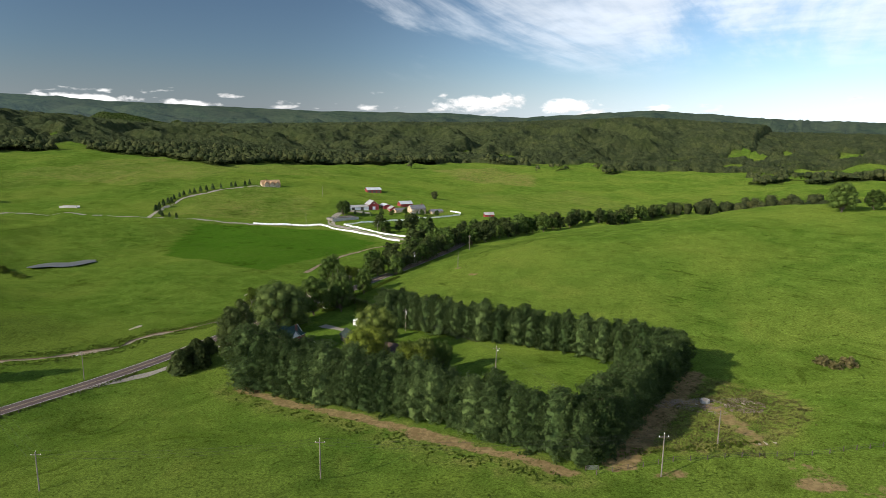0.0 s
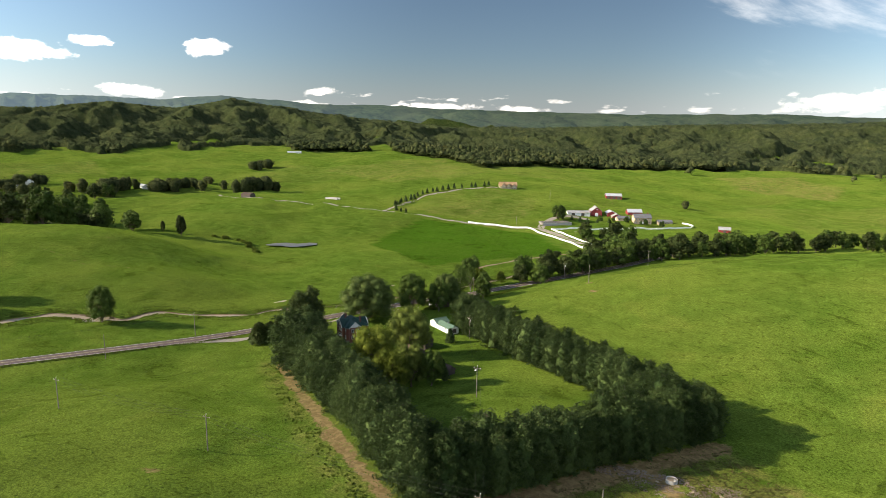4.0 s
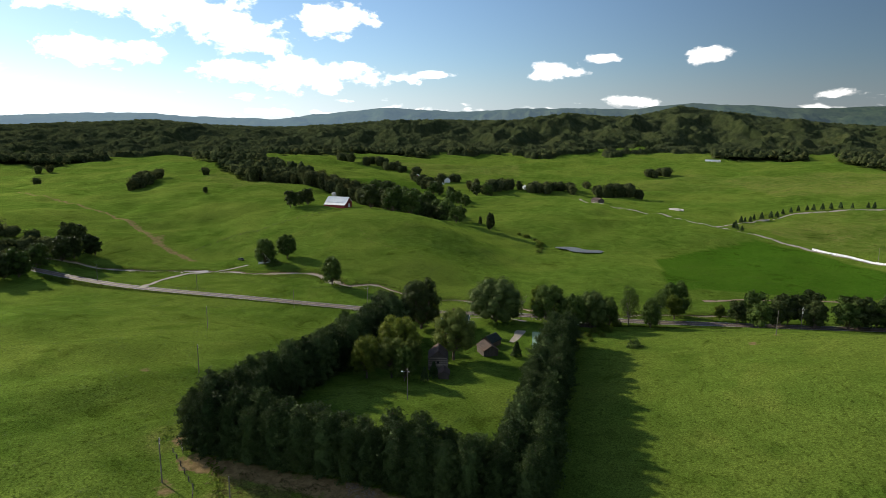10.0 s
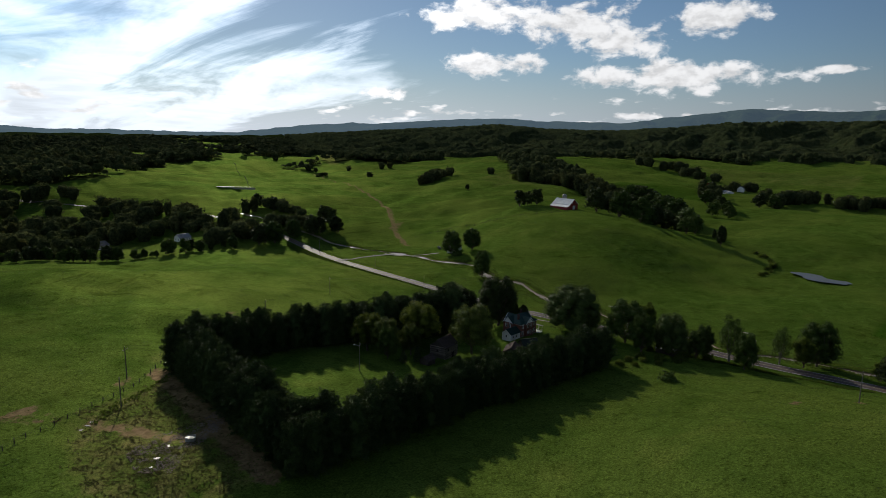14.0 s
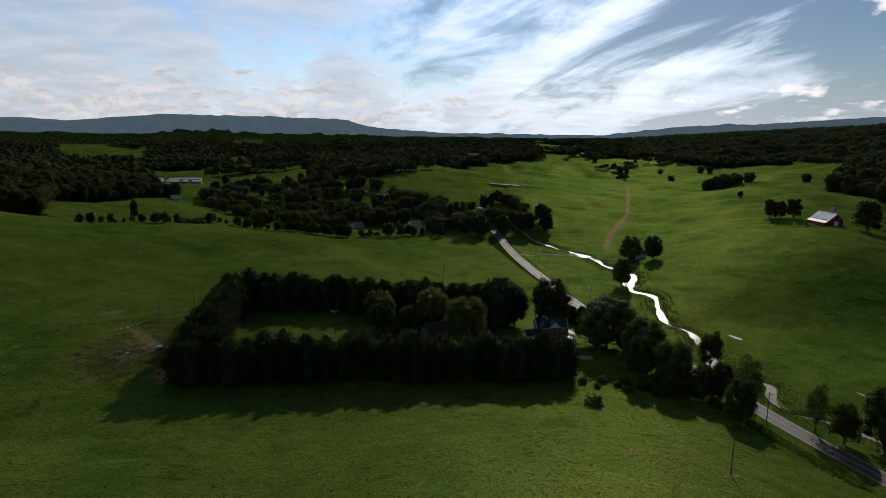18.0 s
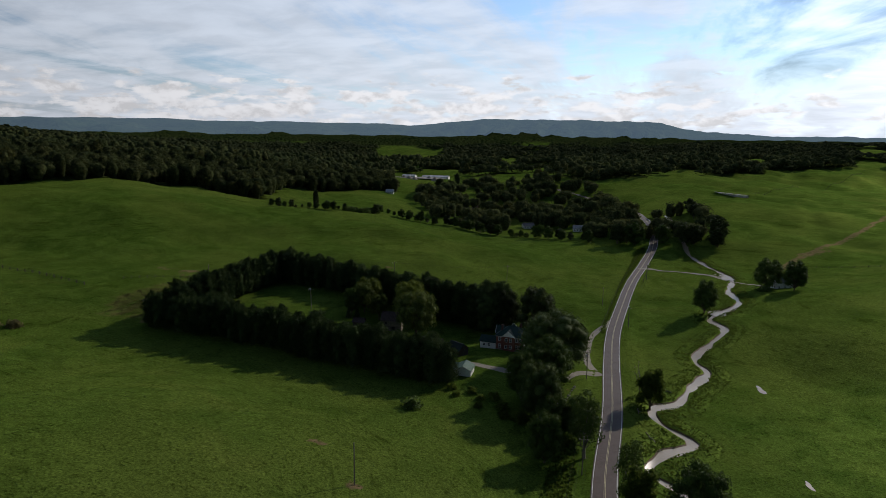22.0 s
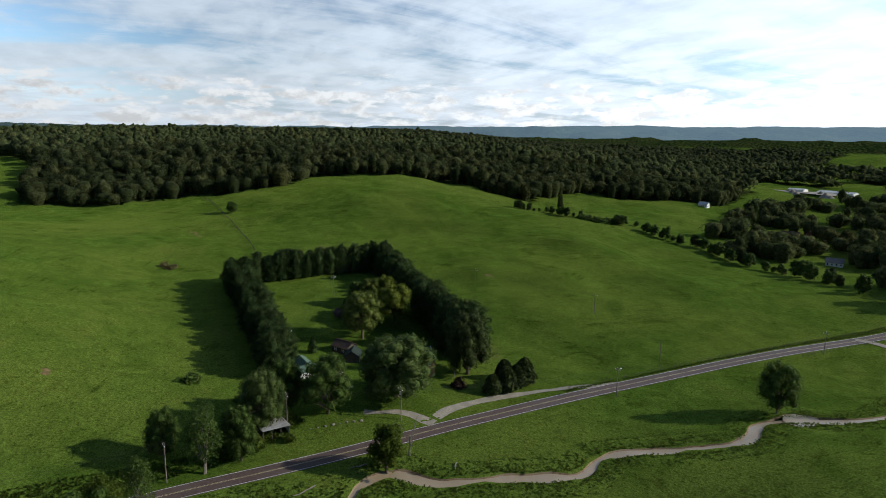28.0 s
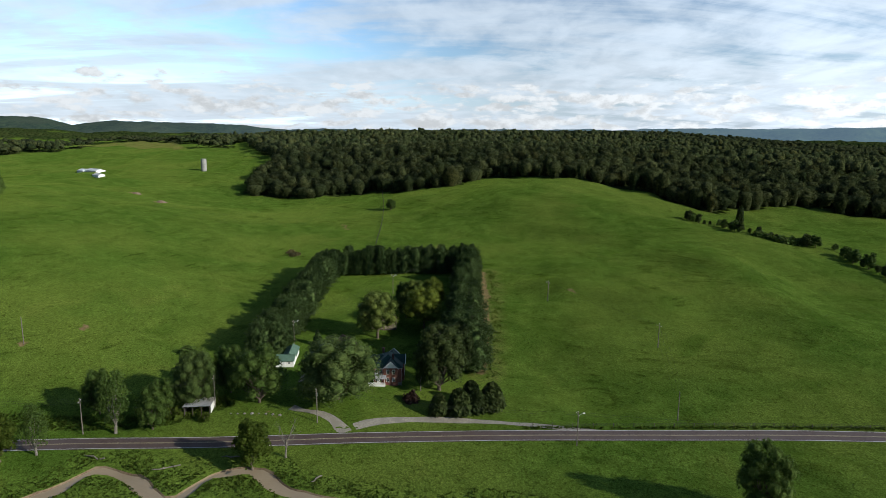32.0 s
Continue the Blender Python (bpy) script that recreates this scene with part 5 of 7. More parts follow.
row("hedge_oak", [(-1057, -233), (-1045, -180), (-1030, -130), (-990, -72)], 9, 10, 14, 20, "wooded bank", mix="hedge_tree", wide=1.3)
row("hedge_oak", [(-518, -172), (-525, -180)], 6, 2, 5, 7, "bushes on the slope")
row("hedge_tree", [(-779, 288), (-760, 300)], 9, 6, 15, 20, "lone clump", wide=1.2)
row("hedge_oak", [(-1055, 362), (-1075, 345)], 10, 6, 15, 19, "far clump", wide=1.3)
row("hedge_tree", [(-827, 60), (-818, 90), (-827, 135), (-817, 185), (-834, 230)], 10, 8, 13, 20, "farmstead trees", mix="hedge_oak")
row("hedge_tree", [(-640, 90), (-700, 60), (-760, 30), (-850, -10), (-900, -30)], 14, 10, 12, 18, "stream trees", mix="hedge_oak")
row("weedy_bush", [(-430, 195), (-450, 200), (-470, 190), (-490, 170)], 6, 2, 1.6, 3.0, "pond bushes", wide=1.4)
row("hedge_oak", [(-583, -575), (-600, -590)], 9, 4, 7, 9, "valley bushes", wide=1.3)
row("hedge_tree", [(-703, -802), (-650, -700)], 40, 9, 8, 12, "valley trees")
plant("hedge_tree", -450, 732, 12, 1.0, 0, "", "lone tree on the hillside behind the red farm")
plant("hedge_tree", -910, 1046, 13, 1.2, 1, "", "lone tree at a far field's edge")
plant("oak", 151, 191, 10.0, 1.1, 2, label="small lone tree on the hillside fence")
# hedgerow along the south pasture
row("hedge_tree", [(92, -44), (74, -40), (54, -52), (33, -60), (17, -86), (0, -108)], 4.6, 1.5, 3.2, 9, "south hedgerow", mix="hedge_oak", skip=0.12)
plant("walnut", 58, -71, 16, 0.6, 0, "", "taller tree in the southern hedgerow")
row("bush", [(24, -66), (10, -90)], 4, 1.5, 4, 6, "south hedgerow", wide=1.3)
row("hedge_tree", [(0, -108), (-68, -112), (-132, -114), (-180, -104)], 4.8, 2.2, 4, 12, "south hedgerow", mix="hedge_oak")
row("hedge_oak", [(-195, -112), (-212, -104), (-248, -112), (-268, -98), (-285, -128)], 9, 4, 13, 19, "trees at the road bend", mix="hedge_tree")
row("hedge_oak", [(-263, -186), (-270, -190)], 7, 3, 11, 14, "trees on the shoulder")
row("cedar", [(-563, 382), (-585, 404), (-601, 428), (-605, 450), (-604, 482), (-594, 518), (-585, 535)], 8.5, 0.5, 5.5, 7, "drive evergreens", wide=1.1, seeds=2)
row("cedar", [(-553, 376), (-532, 371), (-513, 377)], 9, 0.5, 4.5, 6, "drive evergreens", wide=1.1, seeds=2)
for x, y in ((-415, 500), (-410, 508), (-402, 512), (-395, 515), (-388, 522), (-380, 530), (-366, 560), (-428, 508)):
    plant("hedge_oak" if x < -426 else "cedar", x, y, 9 if x < -426 else plant_rng.uniform(3.5, 6), 1.3, 0, "red farm yard trees", "" if x < -426 else "clipped dark evergreen in the red farm's yard")


plant("oak", -414, 494, 16, 1.1, 0, "red farm yard trees", "large dark green tree beside the silage bunker")
row("hedge_oak", [(-352, 478), (-330, 470), (-300, 470), (-285, 455)], 9, 6, 12, 18, "trees below the red farm", mix="hedge_tree", wide=1.1)
for x, y in ((-384, 540), (-392, 530), (-374, 548), (-360, 560), (-345, 566), (-379, 530)):
    plant("hedge_tree", x, y, plant_rng.uniform(4, 7), 1.0, 1, "red farm yard trees", "small rounded tree on the red farm's lawn")


# ---- woodland, past counting ----
def crowns(name, label, x, y, h, w, quads, size, rng):
    """One mesh of many tree crowns at x, y with heights h and half-widths w."""
    z, m = ground(x, y), len(x)
    ring = lambda n, rad, lev, off: [(rad * math.cos(i * math.tau / n + off), rad * math.sin(i * math.tau / n + off), lev) for i in range(n)]
    n = 5 if quads else 4
    core = np.array([(0, 0, 0.90)] + ring(n, 0.58, 0.80, 0) + ring(n, 0.80, 0.52, 0.6) + ring(n, 0.5, 0.0, 0.6)) * (1.0 if quads > 20 else 1.08)
    if not quads:
        core = np.array([(0, 0, 1.0)] + ring(n, 0.62, 0.92, 0) + ring(n, 1.0, 0.66, 0.6) + ring(n, 0.6, 0.0, 0.6))
    tri = np.array([(0, 1 + i, 1 + (i + 1) % n) for i in range(n)] + [t for i in range(n) for t in ((1 + i, 1 + n + i, 1 + (i + 1) % n), (1 + n + i, 1 + n + (i + 1) % n, 1 + (i + 1) % n))]
                   + ([t for i in range(n) for t in ((1 + n + i, 1 + 2 * n + i, 1 + n + (i + 1) % n), (1 + 2 * n + i, 1 + 2 * n + (i + 1) % n, 1 + n + (i + 1) % n))] if quads > 20 else []))
    k = len(core)
    shape = core[None] * np.stack([w, w, h], -1)[:, None, :] * (1 + rng.uniform(-0.2, 0.2, (m, k, 1)))
    a = rng.uniform(0, 6.28, m)[:, None]
    v = np.stack([shape[..., 0] * np.cos(a) - shape[..., 1] * np.sin(a) + x[:, None], shape[..., 0] * np.sin(a) + shape[..., 1] * np.cos(a) + y[:, None], shape[..., 2] + z[:, None]], -1).reshape(-1, 3)
    f = (np.arange(m)[:, None, None] * k + tri[None]).reshape(-1, 3)
    if quads:
        i = np.repeat(np.arange(m), quads)
        d = ball(rng, len(i))
        d[:, 2] = np.where(d[:, 2] < -0.6, -d[:, 2], d[:, 2])
        lump = 1 + 0.18 * np.sin(d[:, 0] * 6 + i) * np.cos(d[:, 1] * 6 + i * 2.0) + 0.1 * np.sin(d[:, 2] * 9 + i)
        c = np.stack([x[i], y[i], z[i] + h[i] * 0.52], -1) + d * np.stack([w[i], w[i], h[i] * 0.47], -1) * (lump * rng.uniform(0.78, 1.04, len(i)))[:, None]
        qv, qf = leaf_quads(c, d + np.array((0, 0, 0.3)), size, rng, 0.35)
        v, f = np.concatenate([v, qv]), np.concatenate([f, qf + len(v)])
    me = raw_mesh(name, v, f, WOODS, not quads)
    kinds = np.clip(0.5 + 0.22 * fractal(x, y, 160, 2, 7) + rng.normal(0, 0.26, m), 0, 1)
    if quads:
        me.attributes.new("tree", "FLOAT", "POINT").data.foreach_set("value", np.concatenate([np.repeat(kinds, k), np.repeat(kinds[i], 4)]).astype(np.float32))
    else:
        me.attributes.new("tree", "FLOAT", "POINT").data.foreach_set("value", np.repeat(kinds, k).astype(np.float32))
    tagged(new(name, me), label, "woodland", kind="stuff")




def woodland(name, label, lo, hi, step, quads, size, tall, seed, keep=None):
    """Crowns over the wooded land between two distances from the yard."""
    rng = np.random.default_rng(seed)
    n = int(2 * hi / step)
    gx, gy = np.meshgrid(np.linspace(-hi, hi, n), np.linspace(-hi, hi, n))
    x = gx.ravel() + rng.uniform(-0.5, 0.5, n * n) * step + MID[0]
    y = gy.ravel() + rng.uniform(-0.5, 0.5, n * n) * step + MID[1]
    r = np.hypot(x - MID[0], y - MID[1])
    ok = (r >= lo) & (r < hi)
    x, y = x[ok], y[ok]
    ok = keep(x, y) if keep else woods(x, y) > 0.5
    x, y = x[ok], y[ok]
    ok = rng.uniform(0, 1, len(x)) > 0.06
    x, y = x[ok], y[ok]
    h = tall * (rng.uniform(0.62, 1.22, len(x)) if quads else rng.uniform(0.90, 1.10, len(x))) * (1 + 0.16 * fractal(x, y, 90, 2, 5))
    crowns(name, label, x, y, h, step * (rng.uniform(0.46, 1.02, len(x)) if quads else rng.uniform(0.55, 0.85, len(x))), quads, size, rng)


woodland("woodland_near", "mixed broadleaf woodland in late summer green", 250, 640, 10.4, 210, 1.4, 16, 11)
woodland("village_trees", "yard trees and groves round the village houses", 250, 800, 10.5, 130, 1.5, 13, 14,
         lambda x, y: inside(WOOD_VILLAGE, x, y) & (fractal(x, y, 110, 3, 1.7) > 0.08) & (np.hypot(x + 30, y + 252) > 26) & (np.hypot(x + 112, y + 178) > 18) & (np.hypot(x + 165, y + 148) > 16) & (np.hypot(x - 72, y + 255) > 20))
woodland("woodland_middle", "wooded ridges of mixed broadleaf trees", 640, 1300, 10.8, 18, 2.7, 15.5, 12)
woodland("woodland_far", "distant wooded hills", 1150, 1800, 11.6, 0, 8.0, 12.0, 13, lambda x, y: (woods(x, y) > 0.5) & (np.hypot(x - MID[0], y - MID[1]) > 1300) & ~foothills(x, y))


def foothill_canopy():
    """The closed canopy of the wooded foothills in the west and north: a rolling sheet of small crowns with gaps and edges."""
    rng = np.random.default_rng(17)
    a, r = np.meshgrid(np.radians(np.linspace(-16, 151, 960)), np.geomspace(1250, 2480, 225))
    x, y = MID[0] - np.sin(a) * r + rng.uniform(-1.6, 1.6, a.shape), MID[1] + np.cos(a) * r + rng.uniform(-1.6, 1.6, a.shape)
    wd = woods(x, y) > 0.5
    tall = 8.5 + 2.2 * fractal(x, y, 90, 2, 5) + np.clip(rng.normal(0, 2.3, a.shape), -5, 5)
    z = ground(x, y) + np.where(wd, tall, -2.0)
    i = np.arange(a.size).reshape(a.shape)
    f = np.stack([i[:-1, :-1], i[1:, :-1], i[1:, 1:], i[:-1, 1:]], -1).reshape(-1, 4)
    f = f[wd.ravel()[f].any(axis=1)]
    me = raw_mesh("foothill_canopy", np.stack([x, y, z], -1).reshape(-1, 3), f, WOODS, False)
    kinds = np.clip(0.45 + 0.2 * fractal(x, y, 160, 2, 7) + rng.normal(0, 0.30, a.shape), 0, 1)
    me.attributes.new("tree", "FLOAT", "POINT").data.foreach_set("value", kinds.ravel().astype(np.float32))
    tagged(new("foothill_canopy", me), "dense green forest covering the foothills", "woodland", kind="stuff")


foothill_canopy()
field_trees = np.array(FAR_TREES)
crowns("field_trees", "far clumps and hedgerows of green trees between the fields", field_trees[:, 0], field_trees[:, 1], field_trees[:, 2] * 0.9, field_trees[:, 2] * field_trees[:, 3] * 0.46, 120, 1.5, np.random.default_rng(15))


# ---- buildings ----
BRICK = material("red_brick", (0.18, 0.075, 0.052), 0.85, vary=0.25, grain=0.35, second=(0.155, 0.055, 0.042), bump=0.01)
TANBRICK = material("tan_brick", (0.40, 0.31, 0.20), 0.85, vary=0.18, grain=0.4)
WHITE = material("white_siding", (0.74, 0.74, 0.71), 0.6, vary=0.08, grain=0.8, second=(0.66, 0.66, 0.63))
GREENROOF = material("green_metal_roof", (0.095, 0.155, 0.110), 0.5, vary=0.12, grain=1.5, second=(0.080, 0.135, 0.098), spec=0.15)
HOUSEROOF = material("dark_green_metal_roof", (0.016, 0.040, 0.032), 0.55, vary=0.15, grain=1.5, second=(0.022, 0.050, 0.040), spec=0.15)
TINROOF = material("tin_roof", (0.29, 0.295, 0.30), 0.6, vary=0.22, grain=1.2, second=(0.26, 0.235, 0.21), spec=0.25)
WHITEROOF = material("white_roof", (0.40, 0.41, 0.43), 0.5, vary=0.14, grain=2.0)
GREYROOF = material("grey_shingles", (0.13, 0.13, 0.14), 0.85, vary=0.2, grain=0.6)
BROWNROOF = material("rusty_roof", (0.062, 0.048, 0.041), 0.85, vary=0.35, grain=0.8, second=(0.082, 0.054, 0.043), spec=0.1)
ORANGEROOF = material("tan_shingles", (0.32, 0.20, 0.11), 0.85, vary=0.15, grain=0.8)
REDWOOD = material("red_barn_boards", (0.215, 0.032, 0.028), 0.75, vary=0.2, grain=0.5, stretch=(1, 1, 0.15))
OLDWOOD = material("weathered_boards", (0.078, 0.064, 0.053), 0.9, vary=0.35, grain=0.3, stretch=(1, 1, 0.2), bump=0.02)
LOGWOOD = material("old_logs", (0.20, 0.165, 0.13), 0.9, vary=0.35, grain=0.4, bump=0.02, random_by="object")
CONCRETE = material("concrete", (0.31, 0.30, 0.275), 0.85, vary=0.2, grain=0.7, bump=0.01)
STONE = material("field_stone", (0.19, 0.175, 0.15), 0.9, vary=0.3, grain=0.4, bump=0.05)
POLEWOOD = material("pole_wood", (0.17, 0.145, 0.12), 0.85, vary=0.25, grain=0.3, stretch=(1, 1, 0.1))
METAL = material("grey_metal", (0.40, 0.41, 0.42), 0.4, 0.7, vary=0.1)
CABLE = material("cable", (0.045, 0.045, 0.045), 0.85, vary=0.1, spec=0.05)
DARKPLASTIC = material("black_rubber", (0.03, 0.03, 0.03), 0.7, vary=0.2)
DARKBRICK = material("sooty_brick", (0.10, 0.05, 0.04), 0.9, vary=0.25, grain=0.3)
DARKROOF = material("dark_green_roof", (0.028, 0.040, 0.034), 0.8, vary=0.25, grain=0.8, spec=0.1)
GLASS = material("window_glass", (0.02, 0.025, 0.03), 0.08, vary=0.1, spec=0.8)
DARK = material("dark_inside", (0.02, 0.018, 0.016), 0.9, vary=0.1)

PANES = {}


def window(parent, x, y, z, w, h, face, trim=None):
    """A framed window on a wall. face: the side of the building, 0 front (-y), 1 right, 2 back, 3 left."""
    key = (w, h, trim.name if trim else "")
    if key not in PANES:
        f = Geo()
        for sx, sz, bw, bh in ((0, -0.06, w + 0.24, 0.12), (0, h - 0.06, w + 0.24, 0.12), (-w / 2 - 0.06, 0, 0.12, h), (w / 2 + 0.06, 0, 0.12, h), (0, h / 2 - 0.03, w, 0.06)):
            f.box(sx, -0.05, sz, bw, 0.10, bh)
        PANES[key] = (f.mesh("window", trim or WHITE), Geo().box(0, -0.02, 0, w, 0.03, h).mesh("pane", GLASS))
    ob = part("window", PANES[key][0], None, parent)
    ob.location, ob.rotation_euler = (x, y, z), (0, 0, face * math.pi / 2)
    part("pane", PANES[key][1], None, ob, "dark window glass")
    return ob


def door(parent, x, y, z, w, h, face, mat=None):
    f = Geo().box(0, -0.05, 0, w, 0.10, h)
    f.box(0, -0.08, h * 0.5, w * 0.6, 0.06, h * 0.3)
    ob = part("door", f, mat or WHITE, parent)
    ob.location, ob.rotation_euler = (x, y, z), (0, 0, face * math.pi / 2)
    part("door_handle", Geo().rod((w * 0.36, -0.05, h * 0.48), (w * 0.36, -0.17, h * 0.48), 0.04, 0.05, 6), METAL, ob)
    return ob


def gable_walls(L, W, eave, ridge):
    """A house body, ridge along x, with its gables, standing on z = -0.6."""
    g = Geo()
    ring = [(-W / 2, -0.6), (W / 2, -0.6), (W / 2, eave), (0, ridge), (-W / 2, eave)]
    g.add([(x, y, z) for x in (-L / 2, L / 2) for y, z in ring], [(0, 4, 3, 2, 1), (5, 6, 7, 8, 9)] + [(i, (i + 1) % 5, 5 + (i + 1) % 5, 5 + i) for i in range(5)])
    return g


def gable_roof(parent, L, W, eave, ridge, mat, over=0.45, thick=0.14, ribs=True, x0=0.0, y0=0.0, turn=0.0, base=0.0):
    """Two roof slopes with overhang, standing seams and a ridge cap."""
    k = (ridge - eave) / (W / 2)
    drop = over * k
    for side in (-1, 1):
        g = Geo()
        n = min(40, max(3, int(L / 1.1))) if ribs else 0
        lo, hi = (side * (W / 2 + over), eave - drop + 0.12), (0.0, ridge + 0.12)
        xs = [(-L / 2 - over, 0.0)]
        for i in range(n):
            x = -L / 2 - over + (L + 2 * over) * (i + 0.5) / n
            xs += [(x - 0.05, 0.0), (x - 0.04, 0.06), (x + 0.04, 0.06), (x + 0.05, 0.0)]
        xs.append((L / 2 + over, 0.0))
        m = len(xs)
        v = [(x, y, zz + h) for y, zz in (lo, hi) for x, h in xs] + [(x, y, zz - thick) for y, zz in (lo, hi) for x, h in xs]
        f = []
        for i in range(m - 1):
            f += [(i, i + 1, m + i + 1, m + i), (2 * m + i + 1, 2 * m + i, 3 * m + i, 3 * m + i + 1), (i + 1, i, 2 * m + i, 2 * m + i + 1), (m + i, m + i + 1, 3 * m + i + 1, 3 * m + i)]
        f += [(0, m, 3 * m, 2 * m), (2 * m - 1, m - 1, 3 * m - 1, 4 * m - 1)]
        g.add(v, f if side < 0 else [q[::-1] for q in f])
        ob = part("roof_slope", g, mat, parent)
        ob.location, ob.rotation_euler = (x0, y0, base), (0, 0, turn)
    cap = Geo().box(0, 0, ridge + 0.12, L + 2 * over, 0.35, 0.09)
    ob = part("ridge_cap", cap, mat, parent)
    ob.location, ob.rotation_euler = (x0, y0, base), (0, 0, turn)


def building(name, x, y, turn, L, W, eave, ridge, wall, roof, label, category, rows=(), ends=(), doors=(), chimney=None, group="", base=None):
    """A plain gabled building. rows: (side, storey height, count); ends: (side, height, count); doors: (side, offset, width, height)."""
    z = min(at(x + a * L / 2 * math.cos(turn) - b * W / 2 * math.sin(turn), y + a * L / 2 * math.sin(turn) + b * W / 2 * math.cos(turn)) for a in (-1, 1) for b in (-1, 1)) + 0.3
    ob = thing(name, pose(x, y, z if base is None else base, 0, 0, math.degrees(turn)), label, category, group)
    part("wall", gable_walls(L, W, eave, ridge), wall, ob)
    gable_roof(ob, L, W, eave, ridge, roof)
    for side, h, n in rows:
        for i in range(n):
            px = -L / 2 + L * (i + 0.5) / n
            window(ob, px, side * W / 2, h, min(1.0, L / n * 0.5), 1.3, 0 if side < 0 else 2)
    for side, h, n in ends:
        for i in range(n):
            window(ob, side * L / 2, -W / 2 + W * (i + 0.5) / n, h, min(1.0, W / n * 0.5), 1.2, 1 if side > 0 else 3)
    for side, off, w, h in doors:
        if side in (-1, 1):
            door(ob, off, side * W / 2, 0, w, h, 0 if side < 0 else 2, OLDWOOD if wall is OLDWOOD or w > 1.6 else None)
        else:
            door(ob, side / 2 * L / 2, off, 0, w, h, 1 if side > 0 else 3, OLDWOOD if wall is OLDWOOD else (WHITE if wall is REDWOOD else None))
    if chimney:
        g = Geo().box(chimney, 0, ridge - 1.0, 0.8, 0.8, 2.2)
        g.box(chimney, 0, ridge + 1.2, 0.95, 0.95, 0.2)
        part("chimney", g, BRICK, ob)
    return ob


def brick_house():
    """Two-storey red brick farmhouse, green metal hip roof with white gabled bays, white porch and rear wing."""
    z = at(-177.5, 174.5) + 0.3
    ob = thing("farmhouse", pose(-177.5, 174.5, z) @ Matrix.Diagonal((0.92, 0.92, 0.92, 1)), "two-storey red brick farmhouse with green metal roof and white gables", "house")
    E, L, W = 6.3, 12.5, 10.5
    part("wall", Geo().box(0, 0, -0.8, L, W, E + 0.8), BRICK, ob)
    part("foundation", Geo().box(0, 0, -1.0, L + 0.2, W + 0.2, 1.3), STONE, ob)
    part("cornice", Geo().box(0, 0, E - 0.35, L + 0.5, W + 0.5, 0.35), WHITE, ob, "white painted wooden cornice")
    g = Geo()
    o, R = 0.55, 9.8
    c = [(-L / 2 - o, -W / 2 - o, E), (L / 2 + o, -W / 2 - o, E), (L / 2 + o, W / 2 + o, E), (-L / 2 - o, W / 2 + o, E)]
    r = [(-1.6, 0, R), (1.6, 0, R)]
    for ring in ([c[0], c[1], r[1], r[0]], [c[1], c[2], r[1]], [c[2], c[3], r[0], r[1]], [c[3], c[0], r[0]]):
        g.slab(ring, 0.14)
    part("hip_roof", g, HOUSEROOF, ob)
    for (px, py, turn) in ((-L / 2 - 0.6, -1.2, math.pi), (L / 2 + 0.6, -1.6, 0.0), (0.5, W / 2 + 0.5, math.pi / 2), (1.0, -W / 2 - 0.5, -math.pi / 2)):
        bay = part("gable_bay", Geo().box(-1.2, 0, -0.8, 3.2, 5.4, E + 0.8), BRICK, ob)
        bay.location, bay.rotation_euler = (px, py, 0), (0, 0, turn)
        t = Geo()
        t.add([(x, y, zz) for x in (-3.5, 0.42) for y, zz in ((-2.7, E), (2.7, E), (0, E + 2.5))], [(0, 2, 1), (3, 4, 5), (0, 1, 4, 3), (1, 2, 5, 4), (2, 0, 3, 5)])
        part("pediment", t, WHITE, bay, "white boarded gable")
        for side in (-1, 1):
            s = Geo()
            e = [(-3.8, side * 3.1, E - 0.25), (0.85, side * 3.1, E - 0.25), (0.85, 0, E + 2.72), (-3.8, 0, E + 2.72)]
            s.slab(e if side < 0 else e[::-1], 0.13)
            part("roof_slope", s, HOUSEROOF, bay)
        part("bargeboard", Geo().rod((0.9, -3.05, E - 0.2), (0.9, 0, E + 2.68), 0.11, 0.11, 4).rod((0.9, 3.05, E - 0.2), (0.9, 0, E + 2.68), 0.11, 0.11, 4), WHITE, bay)
    for h in (0.9, 4.0):
        for y in (-2.3, -0.1):
            window(ob, -L / 2 - 1.0, y, h, 0.9, 1.6, 3)
            window(ob, L / 2 + 1.0, y - 0.4, h, 0.9, 1.6, 1)
        for y in (2.6, 4.2):
            window(ob, -L / 2, y, h, 0.9, 1.6, 3)
        for x in (-4.6, -3.0, 4.6):
            window(ob, x, W / 2, h, 0.9, 1.6, 2)
            window(ob, x + 0.4, -W / 2, h, 0.9, 1.6, 0)
        for x in (-0.5, 1.5):
            window(ob, x, W / 2 + 0.9, h, 0.9, 1.6, 2)
            window(ob, x + 0.6, -W / 2 - 0.9, h, 0.9, 1.6, 0)
    for x, y in ((-3.2, -2.0), (4.2, 2.2)):
        s = Geo().box(x, y, E, 0.8, 0.8, 4.0)
        s.box(x, y, E + 4.0, 0.95, 0.95, 0.2)
        part("chimney", s, DARKBRICK, ob)
    p = part("porch", Geo().box(-7.6, 4.0, -0.5, 3.0, 6.4, 0.8), WHITE, ob, "white wooden front porch")
    s = Geo()
    s.slab([(-9.6, 0.4, 3.0), (-6.2, 0.4, 3.9), (-6.2, 7.6, 3.9), (-9.6, 7.6, 3.0)], 0.16)
    part("porch_roof", s, TINROOF, p)
    for y in (1.0, 3.1, 5.0, 7.0):
        part("porch_post", Geo().rod((-8.9, y, 0.2), (-8.9, y, 3.1), 0.11, 0.10, 8), WHITE, p)
